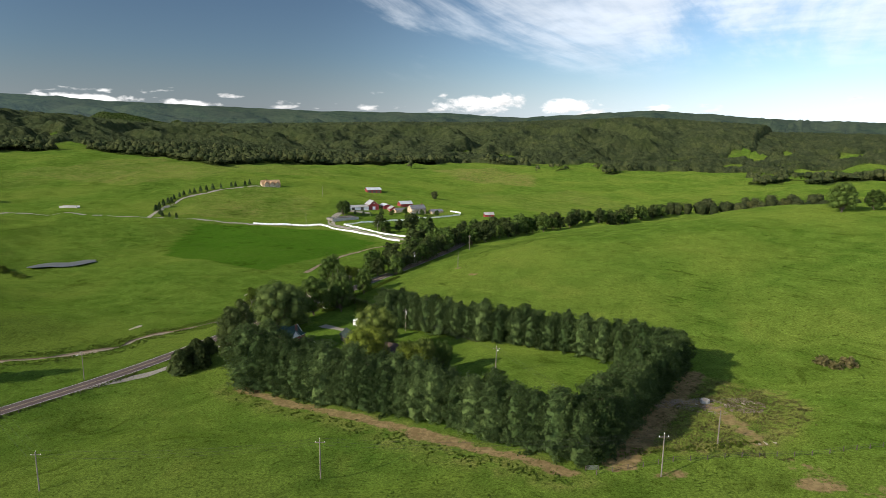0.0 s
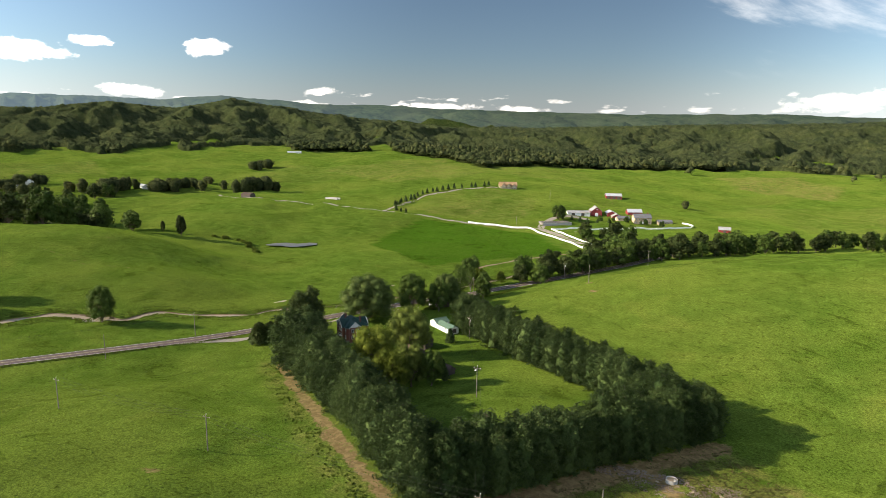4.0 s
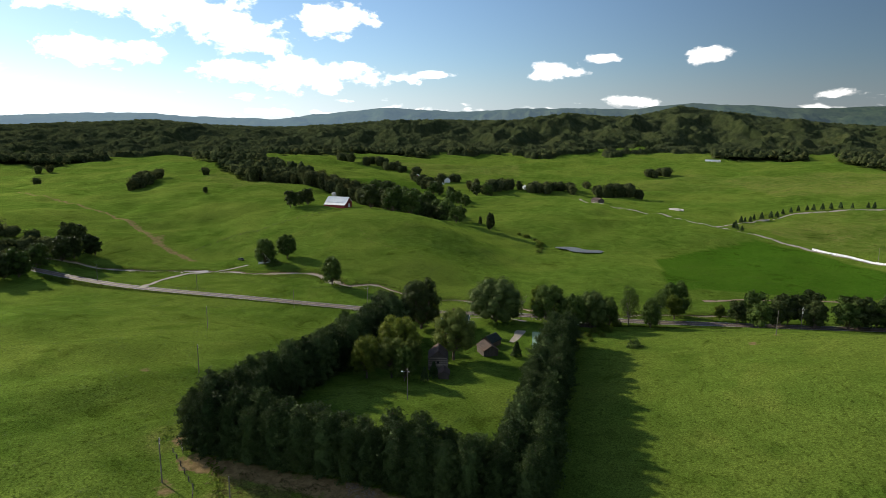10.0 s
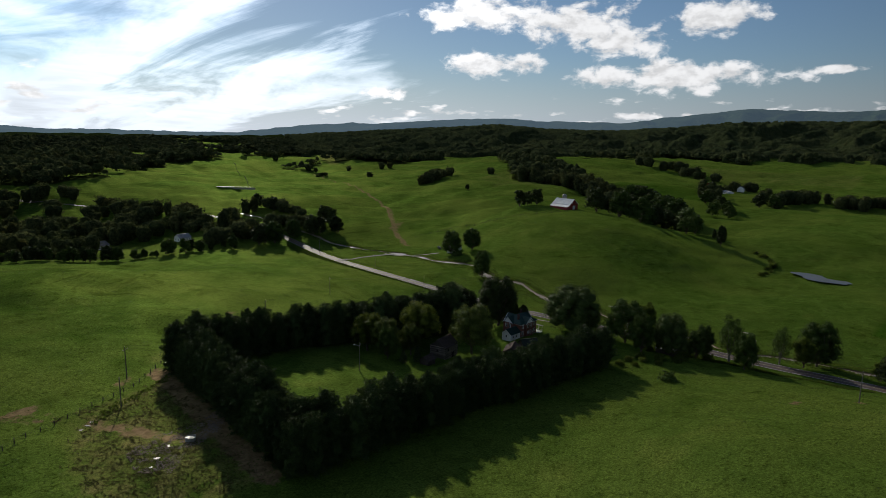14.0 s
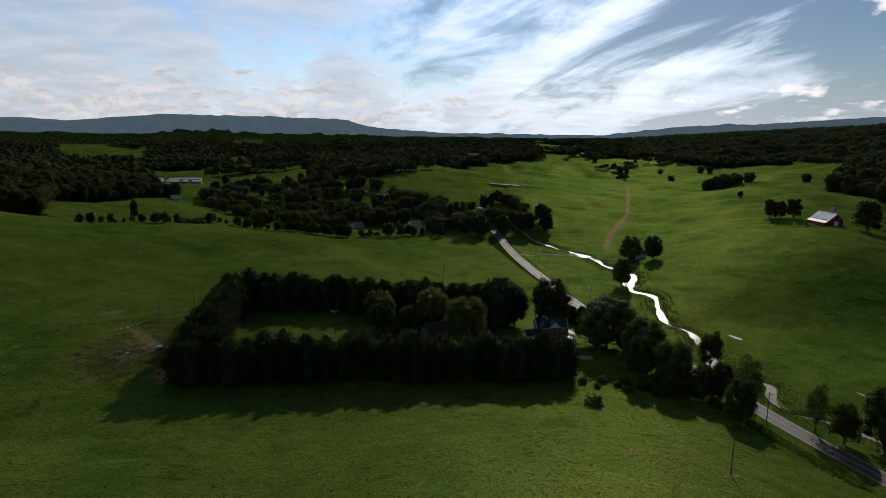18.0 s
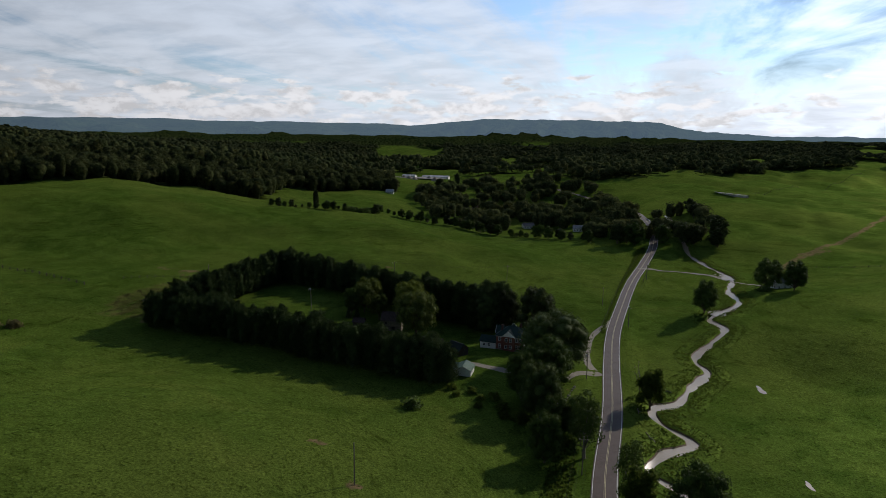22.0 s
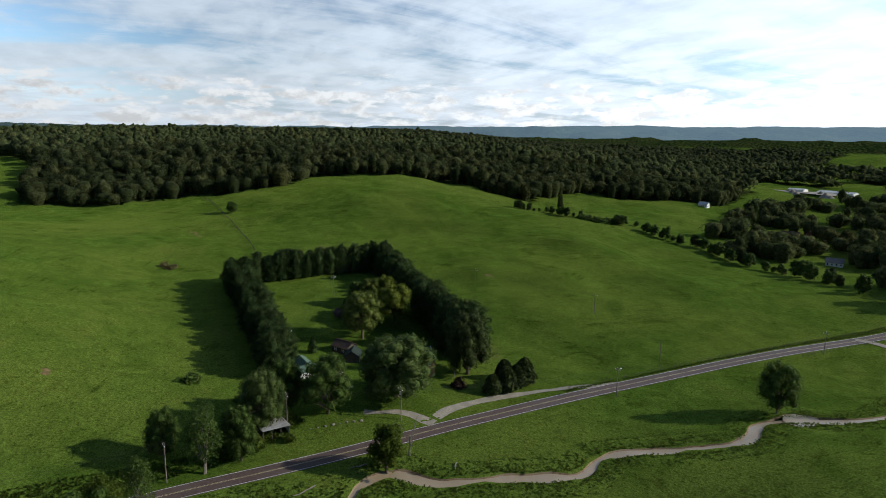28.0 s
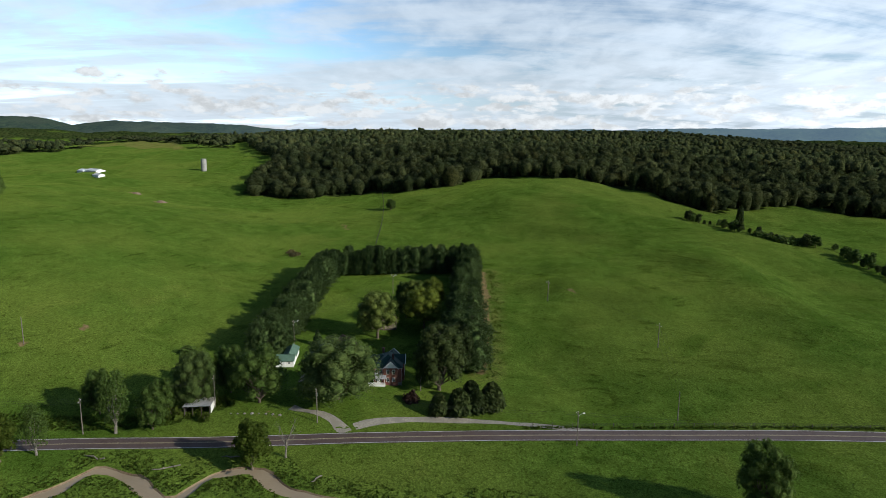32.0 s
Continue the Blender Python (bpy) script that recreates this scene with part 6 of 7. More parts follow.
    part("railing", Geo().box(-8.9, 5.0, 1.0, 0.08, 4.2, 0.08).box(-8.9, 5.0, 0.5, 0.06, 4.2, 0.06), WHITE, p)
    door(ob, -L / 2, 3.4, 0.3, 1.0, 2.1, 3)
    w = part("rear_wing", gable_walls(7.0, 5.4, 3.0, 4.9), WHITE, ob, "low white rear wing")
    w.location = (10.0, 2.6, 0)
    gable_roof(ob, 7.0, 5.4, 3.0, 4.9, HOUSEROOF, x0=10.0, y0=2.6)
    window(ob, 13.5, 2.6, 1.0, 0.9, 1.2, 1)
    window(ob, 9.5, 5.3, 1.0, 0.9, 1.2, 2)
    window(ob, 11.8, 5.3, 1.0, 0.9, 1.2, 2)


def white_garage():
    """L-shaped white garage with a green metal roof."""
    z = at(-166, 213) + 0.25
    ob = thing("garage", pose(-168.5, 213, z, 0, 0, 4) @ Matrix.Diagonal((0.80, 0.80, 0.80, 1)), "white boarded garage with green metal roof by the pines", "garage")
    w = part("wall", gable_walls(8.0, 7.4, 2.7, 4.3), WHITE, ob)
    w.rotation_euler = (0, 0, math.pi / 2)
    gable_roof(ob, 8.0, 7.4, 2.7, 4.3, GREENROOF, turn=math.pi / 2)
    b = part("wing_wall", gable_walls(13.0, 5.6, 2.5, 3.9), WHITE, ob)
    b.location = (9.6, -1.2, 0)
    gable_roof(ob, 13.0, 5.6, 2.5, 3.9, GREENROOF, x0=9.6, y0=-1.2)
    for y in (-2.0, 2.0):
        window(ob, -3.7, y, 1.1, 1.1, 0.9, 3)
    for x in (5.6, 8.6, 11.6, 14.4):
        window(ob, x, -4.0, 1.1, 0.9, 0.9, 0)
    door(ob, 16.1, -1.2, 0, 2.6, 2.2, 1, OLDWOOD)
    door(ob, -3.7, 0, 0, 0.95, 2.0, 3)


def log_barn():
    """Old two-storey log building with a dark shingled roof."""
    L, W, E, R = 8.5, 6.5, 5.0, 7.6
    x, y = -125, 178
    ob = thing("log_barn", pose(x, y, at(x, y) + 0.2, 0, 0, 12), "old weathered two-storey log barn with dark roof", "barn")
    part("wall", gable_walls(L, W, E, R), OLDWOOD, ob)
    long_log = Geo().rod((-L / 2 - 0.35, 0, 0), (L / 2 + 0.35, 0, 0), 0.19, 0.17, 6).mesh("log", LOGWOOD)
    short_log = Geo().rod((0, -W / 2 - 0.35, 0), (0, W / 2 + 0.35, 0), 0.19, 0.17, 6).mesh("log", LOGWOOD)
    for i in range(12):
        for s in (-1, 1):
            part("log", long_log, None, ob).location = (0, s * (W / 2 + 0.04), 0.2 + i * 0.41)
            part("log", short_log, None, ob).location = (s * (L / 2 + 0.04), 0, 0.4 + i * 0.41)
    gable_roof(ob, L, W, E, R, BROWNROOF, ribs=False)
    # near-black leaf: the shade inside a doorway, put in as colour
    door(ob, -1.0, W / 2 + 0.2, 0, 1.4, 2.1, 2, DARK)
    window(ob, 2.2, W / 2 + 0.2, 3.2, 0.7, 0.8, 2, OLDWOOD)
    window(ob, L / 2 + 0.2, 0, 3.0, 0.7, 0.8, 1, OLDWOOD)


def old_road_shed():
    """Collapsing open shed with a pale tin roof among weeds beside the road."""
    x, y = -203, 232.5
    ob = thing("old_shed", pose(x, y, at(x, y), 0, 0, 6), "old open shed with pale rusting tin roof beside the road", "shed")
    part("back_wall", Geo().box(3.6, 0, -0.3, 0.15, 8.0, 2.6), OLDWOOD, ob)
    for s in (-1, 1):
        part("side_wall", Geo().box(0.4, s * 4.0, -0.3, 6.3, 0.15, 2.7), WHITE if s < 0 else OLDWOOD, ob)
    for yy in (-3.8, -1.3, 1.3, 3.8):
        part("post", Geo().box(-3.4, yy, -0.3, 0.2, 0.2, 3.3), OLDWOOD, ob)
    for i in range(9):
        yy = -4.1 + 8.2 * (i + 0.5) / 9
        g = Geo()
        d = 0.03 * (i % 2)
        g.slab([(-4.2, yy - 0.47, 3.05 + d), (4.1, yy - 0.47, 2.45 + d), (4.1, yy + 0.47, 2.45 + d), (-4.2, yy + 0.47, 3.05 + d)], 0.04)
        part("roof_sheet", g, TINROOF, ob)


brick_house()
white_garage()
log_barn()
old_road_shed()
building("garden_shed", -149, 193, 0.5, 8.0, 6.0, 2.6, 4.4, OLDWOOD, BROWNROOF, "low brown wooden shed with rusty roof in the yard", "shed", doors=((-1, 0.5, 2.2, 2.0),), rows=((1, 1.0, 2),))
building("car_shed", -159.5, 193, -0.47, 6.5, 5.5, 2.6, 4.5, OLDWOOD, DARKROOF, "small dark wooden car shed with white gable", "shed", doors=((2, 0, 2.4, 2.1),))
building("smokehouse", -111.5, 183, 0.2, 4.6, 3.6, 2.0, 3.2, OLDWOOD, BROWNROOF, "tiny weathered shed with dark rusty roof on the lawn", "shed", doors=((-1, 0, 0.9, 1.8),))

# red barn with white roof on the western hill
barn = building("red_barn", -470, 2, math.radians(82), 22, 11, 5.0, 9.5, REDWOOD, WHITE, "red hillside barn with bright white metal roof", "barn", doors=((2, 0, 3.4, 3.6), (1, 0, 3.0, 3.2)), ends=((1, 5.6, 2),))
g = Geo().slab([(-11.3, -9.8, 2.6), (11.3, -9.8, 2.6), (11.3, -5.2, 4.7), (-11.3, -5.2, 4.7)], 0.14)
part("lean_to_roof", g, WHITE, barn)
part("lean_to_wall", Geo().box(0, -7.4, -0.6, 21.6, 4.0, 3.4), REDWOOD, barn)
silo = thing("barn_silo", pose(-485, -9, at(-485, -9)), "pale concrete silo beside the red barn", "silo")
part("tower", Geo().rod((0, 0, -1), (0, 0, 10.5), 2.2, 2.2, 20), CONCRETE, silo)
part("dome", Geo().rod((0, 0, 10.5), (0, 0, 11.6), 2.25, 1.1, 20), TINROOF, silo)
# white house across the creek
building("white_house", -304, 12.5, 0.35, 10, 8, 4.6, 7.4, WHITE, GREYROOF, "small white wooden house among trees across the creek", "house", rows=((-1, 1.0, 3), (-1, 3.2, 3), (1, 1.0, 3)), ends=((1, 1.0, 2), (1, 3.6, 1), (-1, 1.0, 2)), doors=((-1, 0.0, 1.0, 2.1),), chimney=2.0)
# the red farm
building("grey_machine_shed", -426, 531, math.radians(58), 23, 11, 3.6, 5.4, WHITE, TINROOF, "long machine shed with grey metal roof", "shed", doors=((-1, -6, 3.4, 3.4), (-1, 4, 3.4, 3.4)))
building("red_gable_barn", -421, 551, math.radians(-35), 16, 11, 5.4, 9.6, REDWOOD, TINROOF, "large red gabled barn with grey roof", "barn", doors=((2, 0, 3.2, 3.4),), ends=((1, 6.4, 1),))
building("red_barn_wing", -411, 563, math.radians(-35), 15, 9, 3.6, 5.4, REDWOOD, WHITEROOF, "red barn wing with white roof", "barn", rows=((-1, 1.6, 4),))
building("small_red_barn", -397, 557, math.radians(-40), 12, 8.5, 3.6, 6.2, REDWOOD, TINROOF, "small red barn with pale roof", "barn", doors=((2, 0, 2.8, 3.0),), rows=((-1, 1.4, 3),))
building("white_roofed_red_barn", -400, 586, math.radians(60), 15, 9, 4.0, 6.8, REDWOOD, WHITEROOF, "red barn with white roof behind the farmhouse", "barn", ends=((1, 2.0, 2),))
building("low_brown_shed", -387, 556, math.radians(60), 12, 7, 3.0, 4.8, TANBRICK, GREYROOF, "low tan brick outbuilding with grey roof", "shed", rows=((-1, 1.0, 3),))
building("farm_manor", -371, 566, math.radians(58), 17, 11, 6.2, 9.6, TANBRICK, GREYROOF, "large two-storey tan brick house with grey roof", "house", rows=((-1, 1.0, 5), (-1, 4.0, 5), (1, 1.0, 5), (1, 4.0, 5)), ends=((1, 1.0, 2), (1, 4.0, 2), (-1, 1.0, 2), (-1, 4.0, 2)), doors=((-1, 0, 1.2, 2.2),), chimney=6.0)
building("manor_wing", -356, 582, math.radians(58), 14, 8, 3.0, 4.8, TANBRICK, GREYROOF, "single-storey grey-roofed wing beside the manor", "house", rows=((-1, 0.9, 5),))
building("red_cattle_barn", -499, 656, math.radians(52), 19, 13, 4.2, 6.8, REDWOOD, WHITEROOF, "broad red cattle barn with pale roof on the slope", "barn", doors=((-1, -6, 4.0, 3.4), (-1, 0, 4.0, 3.4), (-1, 6, 4.0, 3.4)))
building("red_field_shed", -297, 595, math.radians(40), 10, 8, 3.2, 5.4, REDWOOD, TINROOF, "little red field shed with tin roof", "shed", doors=((-1, 0, 2.4, 2.4),))
bunker = thing("silage_bunker", pose(-406, 483, at(-406, 483), 0, 0, 70), "long grey silage bunker weighted with old tyres", "bunker")
for s in (-1, 1):
    part("side_wall", Geo().box(0, s * 6, -1, 30, 0.4, 2.8), CONCRETE, bunker)
for i in range(12):
    part("cover_sheet", Geo().box(-14 + i * 2.55, 0, 0.0, 2.5, 11.4, 1.7 + 0.5 * math.sin(i * 0.9)), STONE, bunker, "grey sheeted silage heap")
for i in range(10):
    part("tyre_row", Geo().rod((-13 + i * 2.8, -5.2, 2.1), (-13 + i * 2.8, 5.2, 2.1), 0.35, 0.35, 6), DARKPLASTIC, bunker)
building("villa", -573, 546, math.radians(62), 22, 11, 3.6, 8.2, TANBRICK, ORANGEROOF, "large tan brick house with brown roof and gables on the hill", "house", rows=((-1, 0.9, 6), (1, 0.9, 6)), ends=((1, 0.9, 3), (-1, 0.9, 3)), doors=((-1, 1, 1.4, 2.2),), chimney=-5.0)
for k in (-6.5, 0, 6.5):
    building("villa_gable", -573 + k * 0.47 + 4.4, 546 + k * 0.88 - 2.3, math.radians(-28), 5.5, 5.2, 3.4, 6.8, TANBRICK, ORANGEROOF, "projecting tan brick gable of the hill house", "house", ends=((1, 0.9, 2),), group="villa gables")
# distant farms
building("hill_barn", -868, -6, 0.4, 26, 12, 4.5, 7.5, WHITE, WHITEROOF, "distant white barn with pale metal roof", "barn", doors=((-1, 0, 3.5, 3.5),))
building("hill_shed", -850, 14, 0.9, 18, 10, 3.5, 5.5, WHITE, TINROOF, "distant grey farm shed", "shed")
building("hill_house", -880, 22, 0.2, 12, 9, 4.5, 7.5, WHITE, GREYROOF, "distant white farmhouse on the hillside", "house", rows=((-1, 1.0, 3),))
building("far_white_barn", -930, -40, 0.2, 18, 10, 4.0, 6.5, REDWOOD, WHITEROOF, "distant low barn with white roof", "barn")
building("grove_house", -838, 100, 0.7, 13, 9, 4.5, 7.5, WHITE, GREYROOF, "white farmhouse hidden among trees", "house", rows=((-1, 1.0, 3), (-1, 3.2, 3)))
building("grove_barn", -845, 150, 0.3, 20, 10, 4.0, 6.5, WHITE, WHITEROOF, "white-roofed farm building among trees", "barn")
building("red_hollow_barn", -690, 250, 0.6, 14, 9, 3.5, 5.6, OLDWOOD, BROWNROOF, "brown weathered barn in a hollow", "barn")
building("long_poultry_house", -1330, 503, 1.3, 30, 11, 3.4, 5.6, WHITE, WHITEROOF, "long white poultry house below the mountains", "barn")
for x, y, L in ((455, 600, 26), (470, 622, 15)):
    building("white_cattle_shed", x, y, 0.95, L, 13, 3.4, 5.6, WHITE, WHITEROOF, "long low white cattle shed on the far pasture", "shed", group="white cattle sheds")
building("field_shelter", 369, 552, 0.95, 14, 8, 2.8, 4.4, WHITE, WHITEROOF, "low white field shelter in the pasture", "shed")
tower = thing("old_silo", pose(410, 441, at(410, 441)), "lone round concrete silo on the eastern pasture", "silo")
part("tower", Geo().rod((0, 0, -1), (0, 0, 15), 3.4, 3.3, 22), CONCRETE, tower)
for i in range(7):
    part("hoop", Geo().rod((0, 0, 1 + 2 * i), (0, 0, 1.12 + 2 * i), 3.46, 3.46, 22), METAL, tower)
# village beyond the southern hedgerow
for x, y, t, L, w, roof, lab in ((-24, -268, 0.4, 15, 9, BROWNROOF, "house with dark red roof among the village trees"), (-33, -284, 1.9, 11, 8, BROWNROOF, "dark red-roofed house wing in the village"), (72, -267, 0.3, 9, 7, WHITEROOF, "small white-roofed cottage at the field's edge"),
                             (-64, -300, 0.8, 12, 9, GREYROOF, "grey-roofed village house among trees"), (-112, -190, 0.5, 11, 8, GREYROOF, "small grey-roofed house behind the hedgerow"), (-165, -160, 0.2, 10, 8, TINROOF, "tin-roofed house near the road bend"),
                             (-205, -200, 1.0, 12, 8, WHITEROOF, "white-roofed roadside house in the trees"), (30, -400, 0.6, 14, 9, GREYROOF, "grey-roofed house in the valley")):
    building("village_house", x, y, t, L, w, 3.0, 5.6, WHITE if roof is not BROWNROOF else BRICK, roof, lab, "house", rows=((-1, 0.9, 4), (1, 0.9, 4)), ends=((1, 0.9, 2), (-1, 0.9, 2)), doors=((-1, 0.6, 1.0, 2.1),), group="village houses")
building("works_hall", 128, -590, 0.1, 46, 16, 5.0, 7.0, WHITE, WHITEROOF, "long white works hall in the valley", "hall")
building("works_office", 165, -560, 0.1, 22, 12, 4.0, 5.6, WHITE, WHITEROOF, "white works building beside gravel heaps", "hall")
pool("gravel_yard", 140, -552, 46, 20, 0.0, None, "grey gravel yard in the valley", "yard", 1.2, GRAVEL)
for i in range(6):
    x, y = 95 + i * 15, -520 - (i % 3) * 14
    m = thing("gravel_heap", pose(x, y, at(x, y)), "conical heap of grey gravel", "heap", "gravel heaps")
    part("heap", Geo().rod((0, 0, -1), (0, 0, 4.5 + i % 2), 9 - (i % 3), 0.8, 14), GRAVEL, m)
for x, y, lab in ((132, 381, "reddish bare earth mound in the pasture"), (195, 430, "brown earth mound in the pasture")):
    m = thing("earth_mound", pose(x, y, at(x, y) - 0.2), lab, "mound")
    part("mound", Geo().rod((0, 0, -0.6), (0, 0, 1.7), 5.5, 1.6, 12).rod((4, 1, -0.6), (4, 1, 1.1), 3.5, 0.9, 10), DIRT, m)
bunk = thing("feed_bunk", pose(-311, -355, at(-311, -355), 0, 0, 131), "long low grey feed bunk on the ridge", "feed bunk")
for i in range(12):
    part("section", Geo().box(-22 + i * 4, 0, -0.8 + 0.02 * (i % 2), 3.9, 1.6, 2.1), CONCRETE, bunk)
part("roof", Geo().box(0, 0, 2.0, 46, 3.2, 0.15), TINROOF, bunk)
lot = thing("feed_lot", pose(-625, 332, at(-625, 332), 0, 0, 30), "pale concrete feed lot with low walls", "feed lot")
part("slab", Geo().box(0, 0, -0.6, 17, 6, 0.9), CONCRETE, lot)
for s in (-1, 1):
    part("wall", Geo().box(0, s * 3, 0.3, 17, 0.4, 1.2), CONCRETE, lot)
part("trough", Geo().box(3, 0, 0.3, 8, 1.4, 0.8), STONE, lot)

# stock tank by the windbreak
tank = thing("stock_tank", pose(-21, 189, at(-21, 189)), "round concrete stock tank full of water in trodden mud", "stock tank")
g = Geo()
n = 28
for r0, r1, z0, z1 in ((1.3, 1.3, -0.3, 0.95), (1.15, 1.3, 0.95, 0.95), (1.15, 1.15, 0.95, 0.3)):
    g.add([(r * math.cos(i * math.tau / n), r * math.sin(i * math.tau / n), z) for r, z in ((r0, z0), (r1, z1)) for i in range(n)], [(i, (i + 1) % n, n + (i + 1) % n, n + i) for i in range(n)])
part("rim", g, CONCRETE, tank)
part("water_surface", Geo().add([(1.14 * math.cos(i * math.tau / n), 1.14 * math.sin(i * math.tau / n), 0.82) for i in range(n)], [tuple(range(n))]), WATER, tank, "still water in the tank")
part("float_valve", Geo().box(0.9, 0, 0.85, 0.5, 0.35, 0.3), METAL, tank)


MUDDY = material("muddy_stone", (0.125, 0.092, 0.064), 0.8, vary=0.4, grain=0.5, second=(0.16, 0.13, 0.10), bump=0.05)


def rubble():
    """Broken pale stones strewn over the trodden ground round the tank."""
    rng = np.random.default_rng(31)
    x, y = rng.uniform(-36, -2, 9000), rng.uniform(174, 204, 9000)
    ok = inside([(-34, 177), (-27, 180), (-17, 181), (-6, 187), (-5, 196), (-11, 201), (-18, 194), (-26, 190), (-34, 184)], x, y) & (fractal(x, y, 9, 3, 2) > -0.15) & (np.hypot(x + 21, y - 189) > 1.6)
    x, y = x[ok], y[ok]
    g = Geo()
    for a, b, c in zip(x, y, ground(x, y)):
        w = rng.uniform(0.12, 0.42)
        q = rng.uniform(0, math.tau)
        ring = [(a + w * rng.uniform(0.6, 1.1) * math.cos(q + k * 1.2566), b + w * rng.uniform(0.6, 1.1) * math.sin(q + k * 1.2566), c - 0.05) for k in range(5)]
        g.add(ring + [(a, b, c + w * 0.55)], [(k, (k + 1) % 5, 5) for k in range(5)])
    tagged(new("rubble", raw_mesh("rubble", np.array(g.v), g.f, MUDDY)), "muddy broken stones strewn round the stock tank", "rubble", kind="stuff")


rubble()
# stones on the verge
for i in range(8):
    q = i / 7
    s = thing("verge_stone", pose(-205.8 - q * 1.2, 222 - q * 15.5, at(-206, 222 - q * 15.5), 0, 0, i * 47), "grey boulder in a row on the roadside grass", "stone", "verge stones")
    bm = bmesh.new()
    bmesh.ops.create_icosphere(bm, subdivisions=1, radius=0.32 + 0.10 * (i * 5 % 4))
    for v in bm.verts:
        v.co *= 1 + 0.25 * noise.noise(v.co * 2 + Vector((i, 0, 0)))
        v.co.z *= 0.65
    me = bpy.data.meshes.new("boulder")
    bm.to_mesh(me)
    bm.free()
    me.materials.append(STONE)
    part("boulder", me, None, s)
# fallen logs by the creek
for x, y, t, L in ((-229, 215, 0.1, 5), (-233, 231, 0.4, 7), (-229, 252, -0.2, 6), (-238, 190, 1.0, 4)):
    lg = thing("fallen_log", pose(x, y, at(x, y) + 0.25, 0, 0, math.degrees(t) + 90), "pale fallen log lying in creekside weeds", "log", "fallen logs")
    g = Geo()
    limb(g, (-L / 2, 0, 0), (L / 2, 0, 0.3), 0.22, 0.12, np.random.default_rng(int(L)), 0.1, 6, 4)
    part("stem", g, PALE_BARK, lg)
    part("branch", Geo().rod((0.3, 0, 0.1), (1.0, 0.9, 0.8), 0.08, 0.03, 5), PALE_BARK, lg)


def pickup(x, y, turn):
    """A parked pickup with cab, load bed and wheels."""
    ob = thing("pickup_truck", pose(x, y, at(x, y), 0, 0, turn), "dark grey pickup truck parked on the grass by the creek", "truck")
    paint = material("dark_car_paint", (0.05, 0.055, 0.06), 0.35, 0.2, vary=0.1, spec=0.5)
    part("chassis", Geo().box(0, 0, 0.42, 5.3, 1.8, 0.55).box(2.0, 0, 0.97, 1.3, 1.7, 0.12), paint, ob)
    cab = part("cab", Geo().add([(a, b, h) for h, x0, x1, w in ((0.97, -0.5, 1.5, 0.88), (1.75, -0.3, 0.85, 0.72)) for a, b in ((x0, -w), (x1, -w), (x1, w), (x0, w))], [(3, 2, 1, 0), (4, 5, 6, 7), (0, 1, 5, 4), (1, 2, 6, 5), (2, 3, 7, 6), (3, 0, 4, 7)]), paint, ob)
    part("windscreen", Geo().slab([(1.46, -0.76, 1.04), (1.46, 0.76, 1.04), (0.92, 0.66, 1.70), (0.92, -0.66, 1.70)], 0.03), GLASS, cab, "dark sloping windscreen")
    for s in (-1, 1):
        part("bed_side", Geo().box(-1.55, s * 0.86, 0.97, 2.1, 0.08, 0.45), paint, ob)
    part("tailgate", Geo().box(-2.6, 0, 0.97, 0.08, 1.7, 0.45), paint, ob)
    for a in (-1.6, 1.65):
        for s in (-1, 1):
            wheel = part("wheel", Geo().rod((a, s * 0.72, 0.38), (a, s * 0.95, 0.38), 0.38, 0.38, 14), DARKPLASTIC, ob)
            part("hub", Geo().rod((a, s * 0.94, 0.38), (a, s * 0.97, 0.38), 0.2, 0.18, 10), METAL, wheel)


pickup(-310, -10, 60)


# ---- poles, lines and fences ----
POLES = {}


def utility_pole(x, y, h=10.0, arm=True, can=False, turn=0.0, lamp=False):
    ob = thing("utility_pole", pose(x, y, at(x, y), 0, 0, math.degrees(turn)), "weathered wooden utility pole" + (" with transformer can" if can else " with crossarm" if arm else ""), "utility pole", "utility poles")
    if h not in POLES:
        POLES[h] = Geo().rod((0, 0, -0.6), (0, 0, h), 0.17, 0.11, 8).mesh("pole", POLEWOOD)
    part("pole", POLES[h], None, ob)
    if arm:
        part("crossarm", Geo().box(0, 0.14, h - 0.9, 2.4, 0.12, 0.14), POLEWOOD, ob)
        for k in (-1.05, 0.0, 1.05):
            part("insulator", Geo().rod((k, 0.14, h - 0.76 if k else h), (k, 0.14, h - 0.5 if k else h + 0.25), 0.06, 0.04, 6), WHITE, ob)
    if can:
        part("transformer", Geo().rod((0.4, 0, h - 2.6), (0.4, 0, h - 1.6), 0.26, 0.26, 10), METAL, ob)
    if lamp:
        part("lamp_arm", Geo().rod((0, 0, h - 1.2), (0.2, -1.6, h - 0.6), 0.05, 0.04, 5), METAL, ob)
        part("lamp_head", Geo().box(0.2, -1.8, h - 0.75, 0.35, 0.6, 0.2), WHITE, ob)


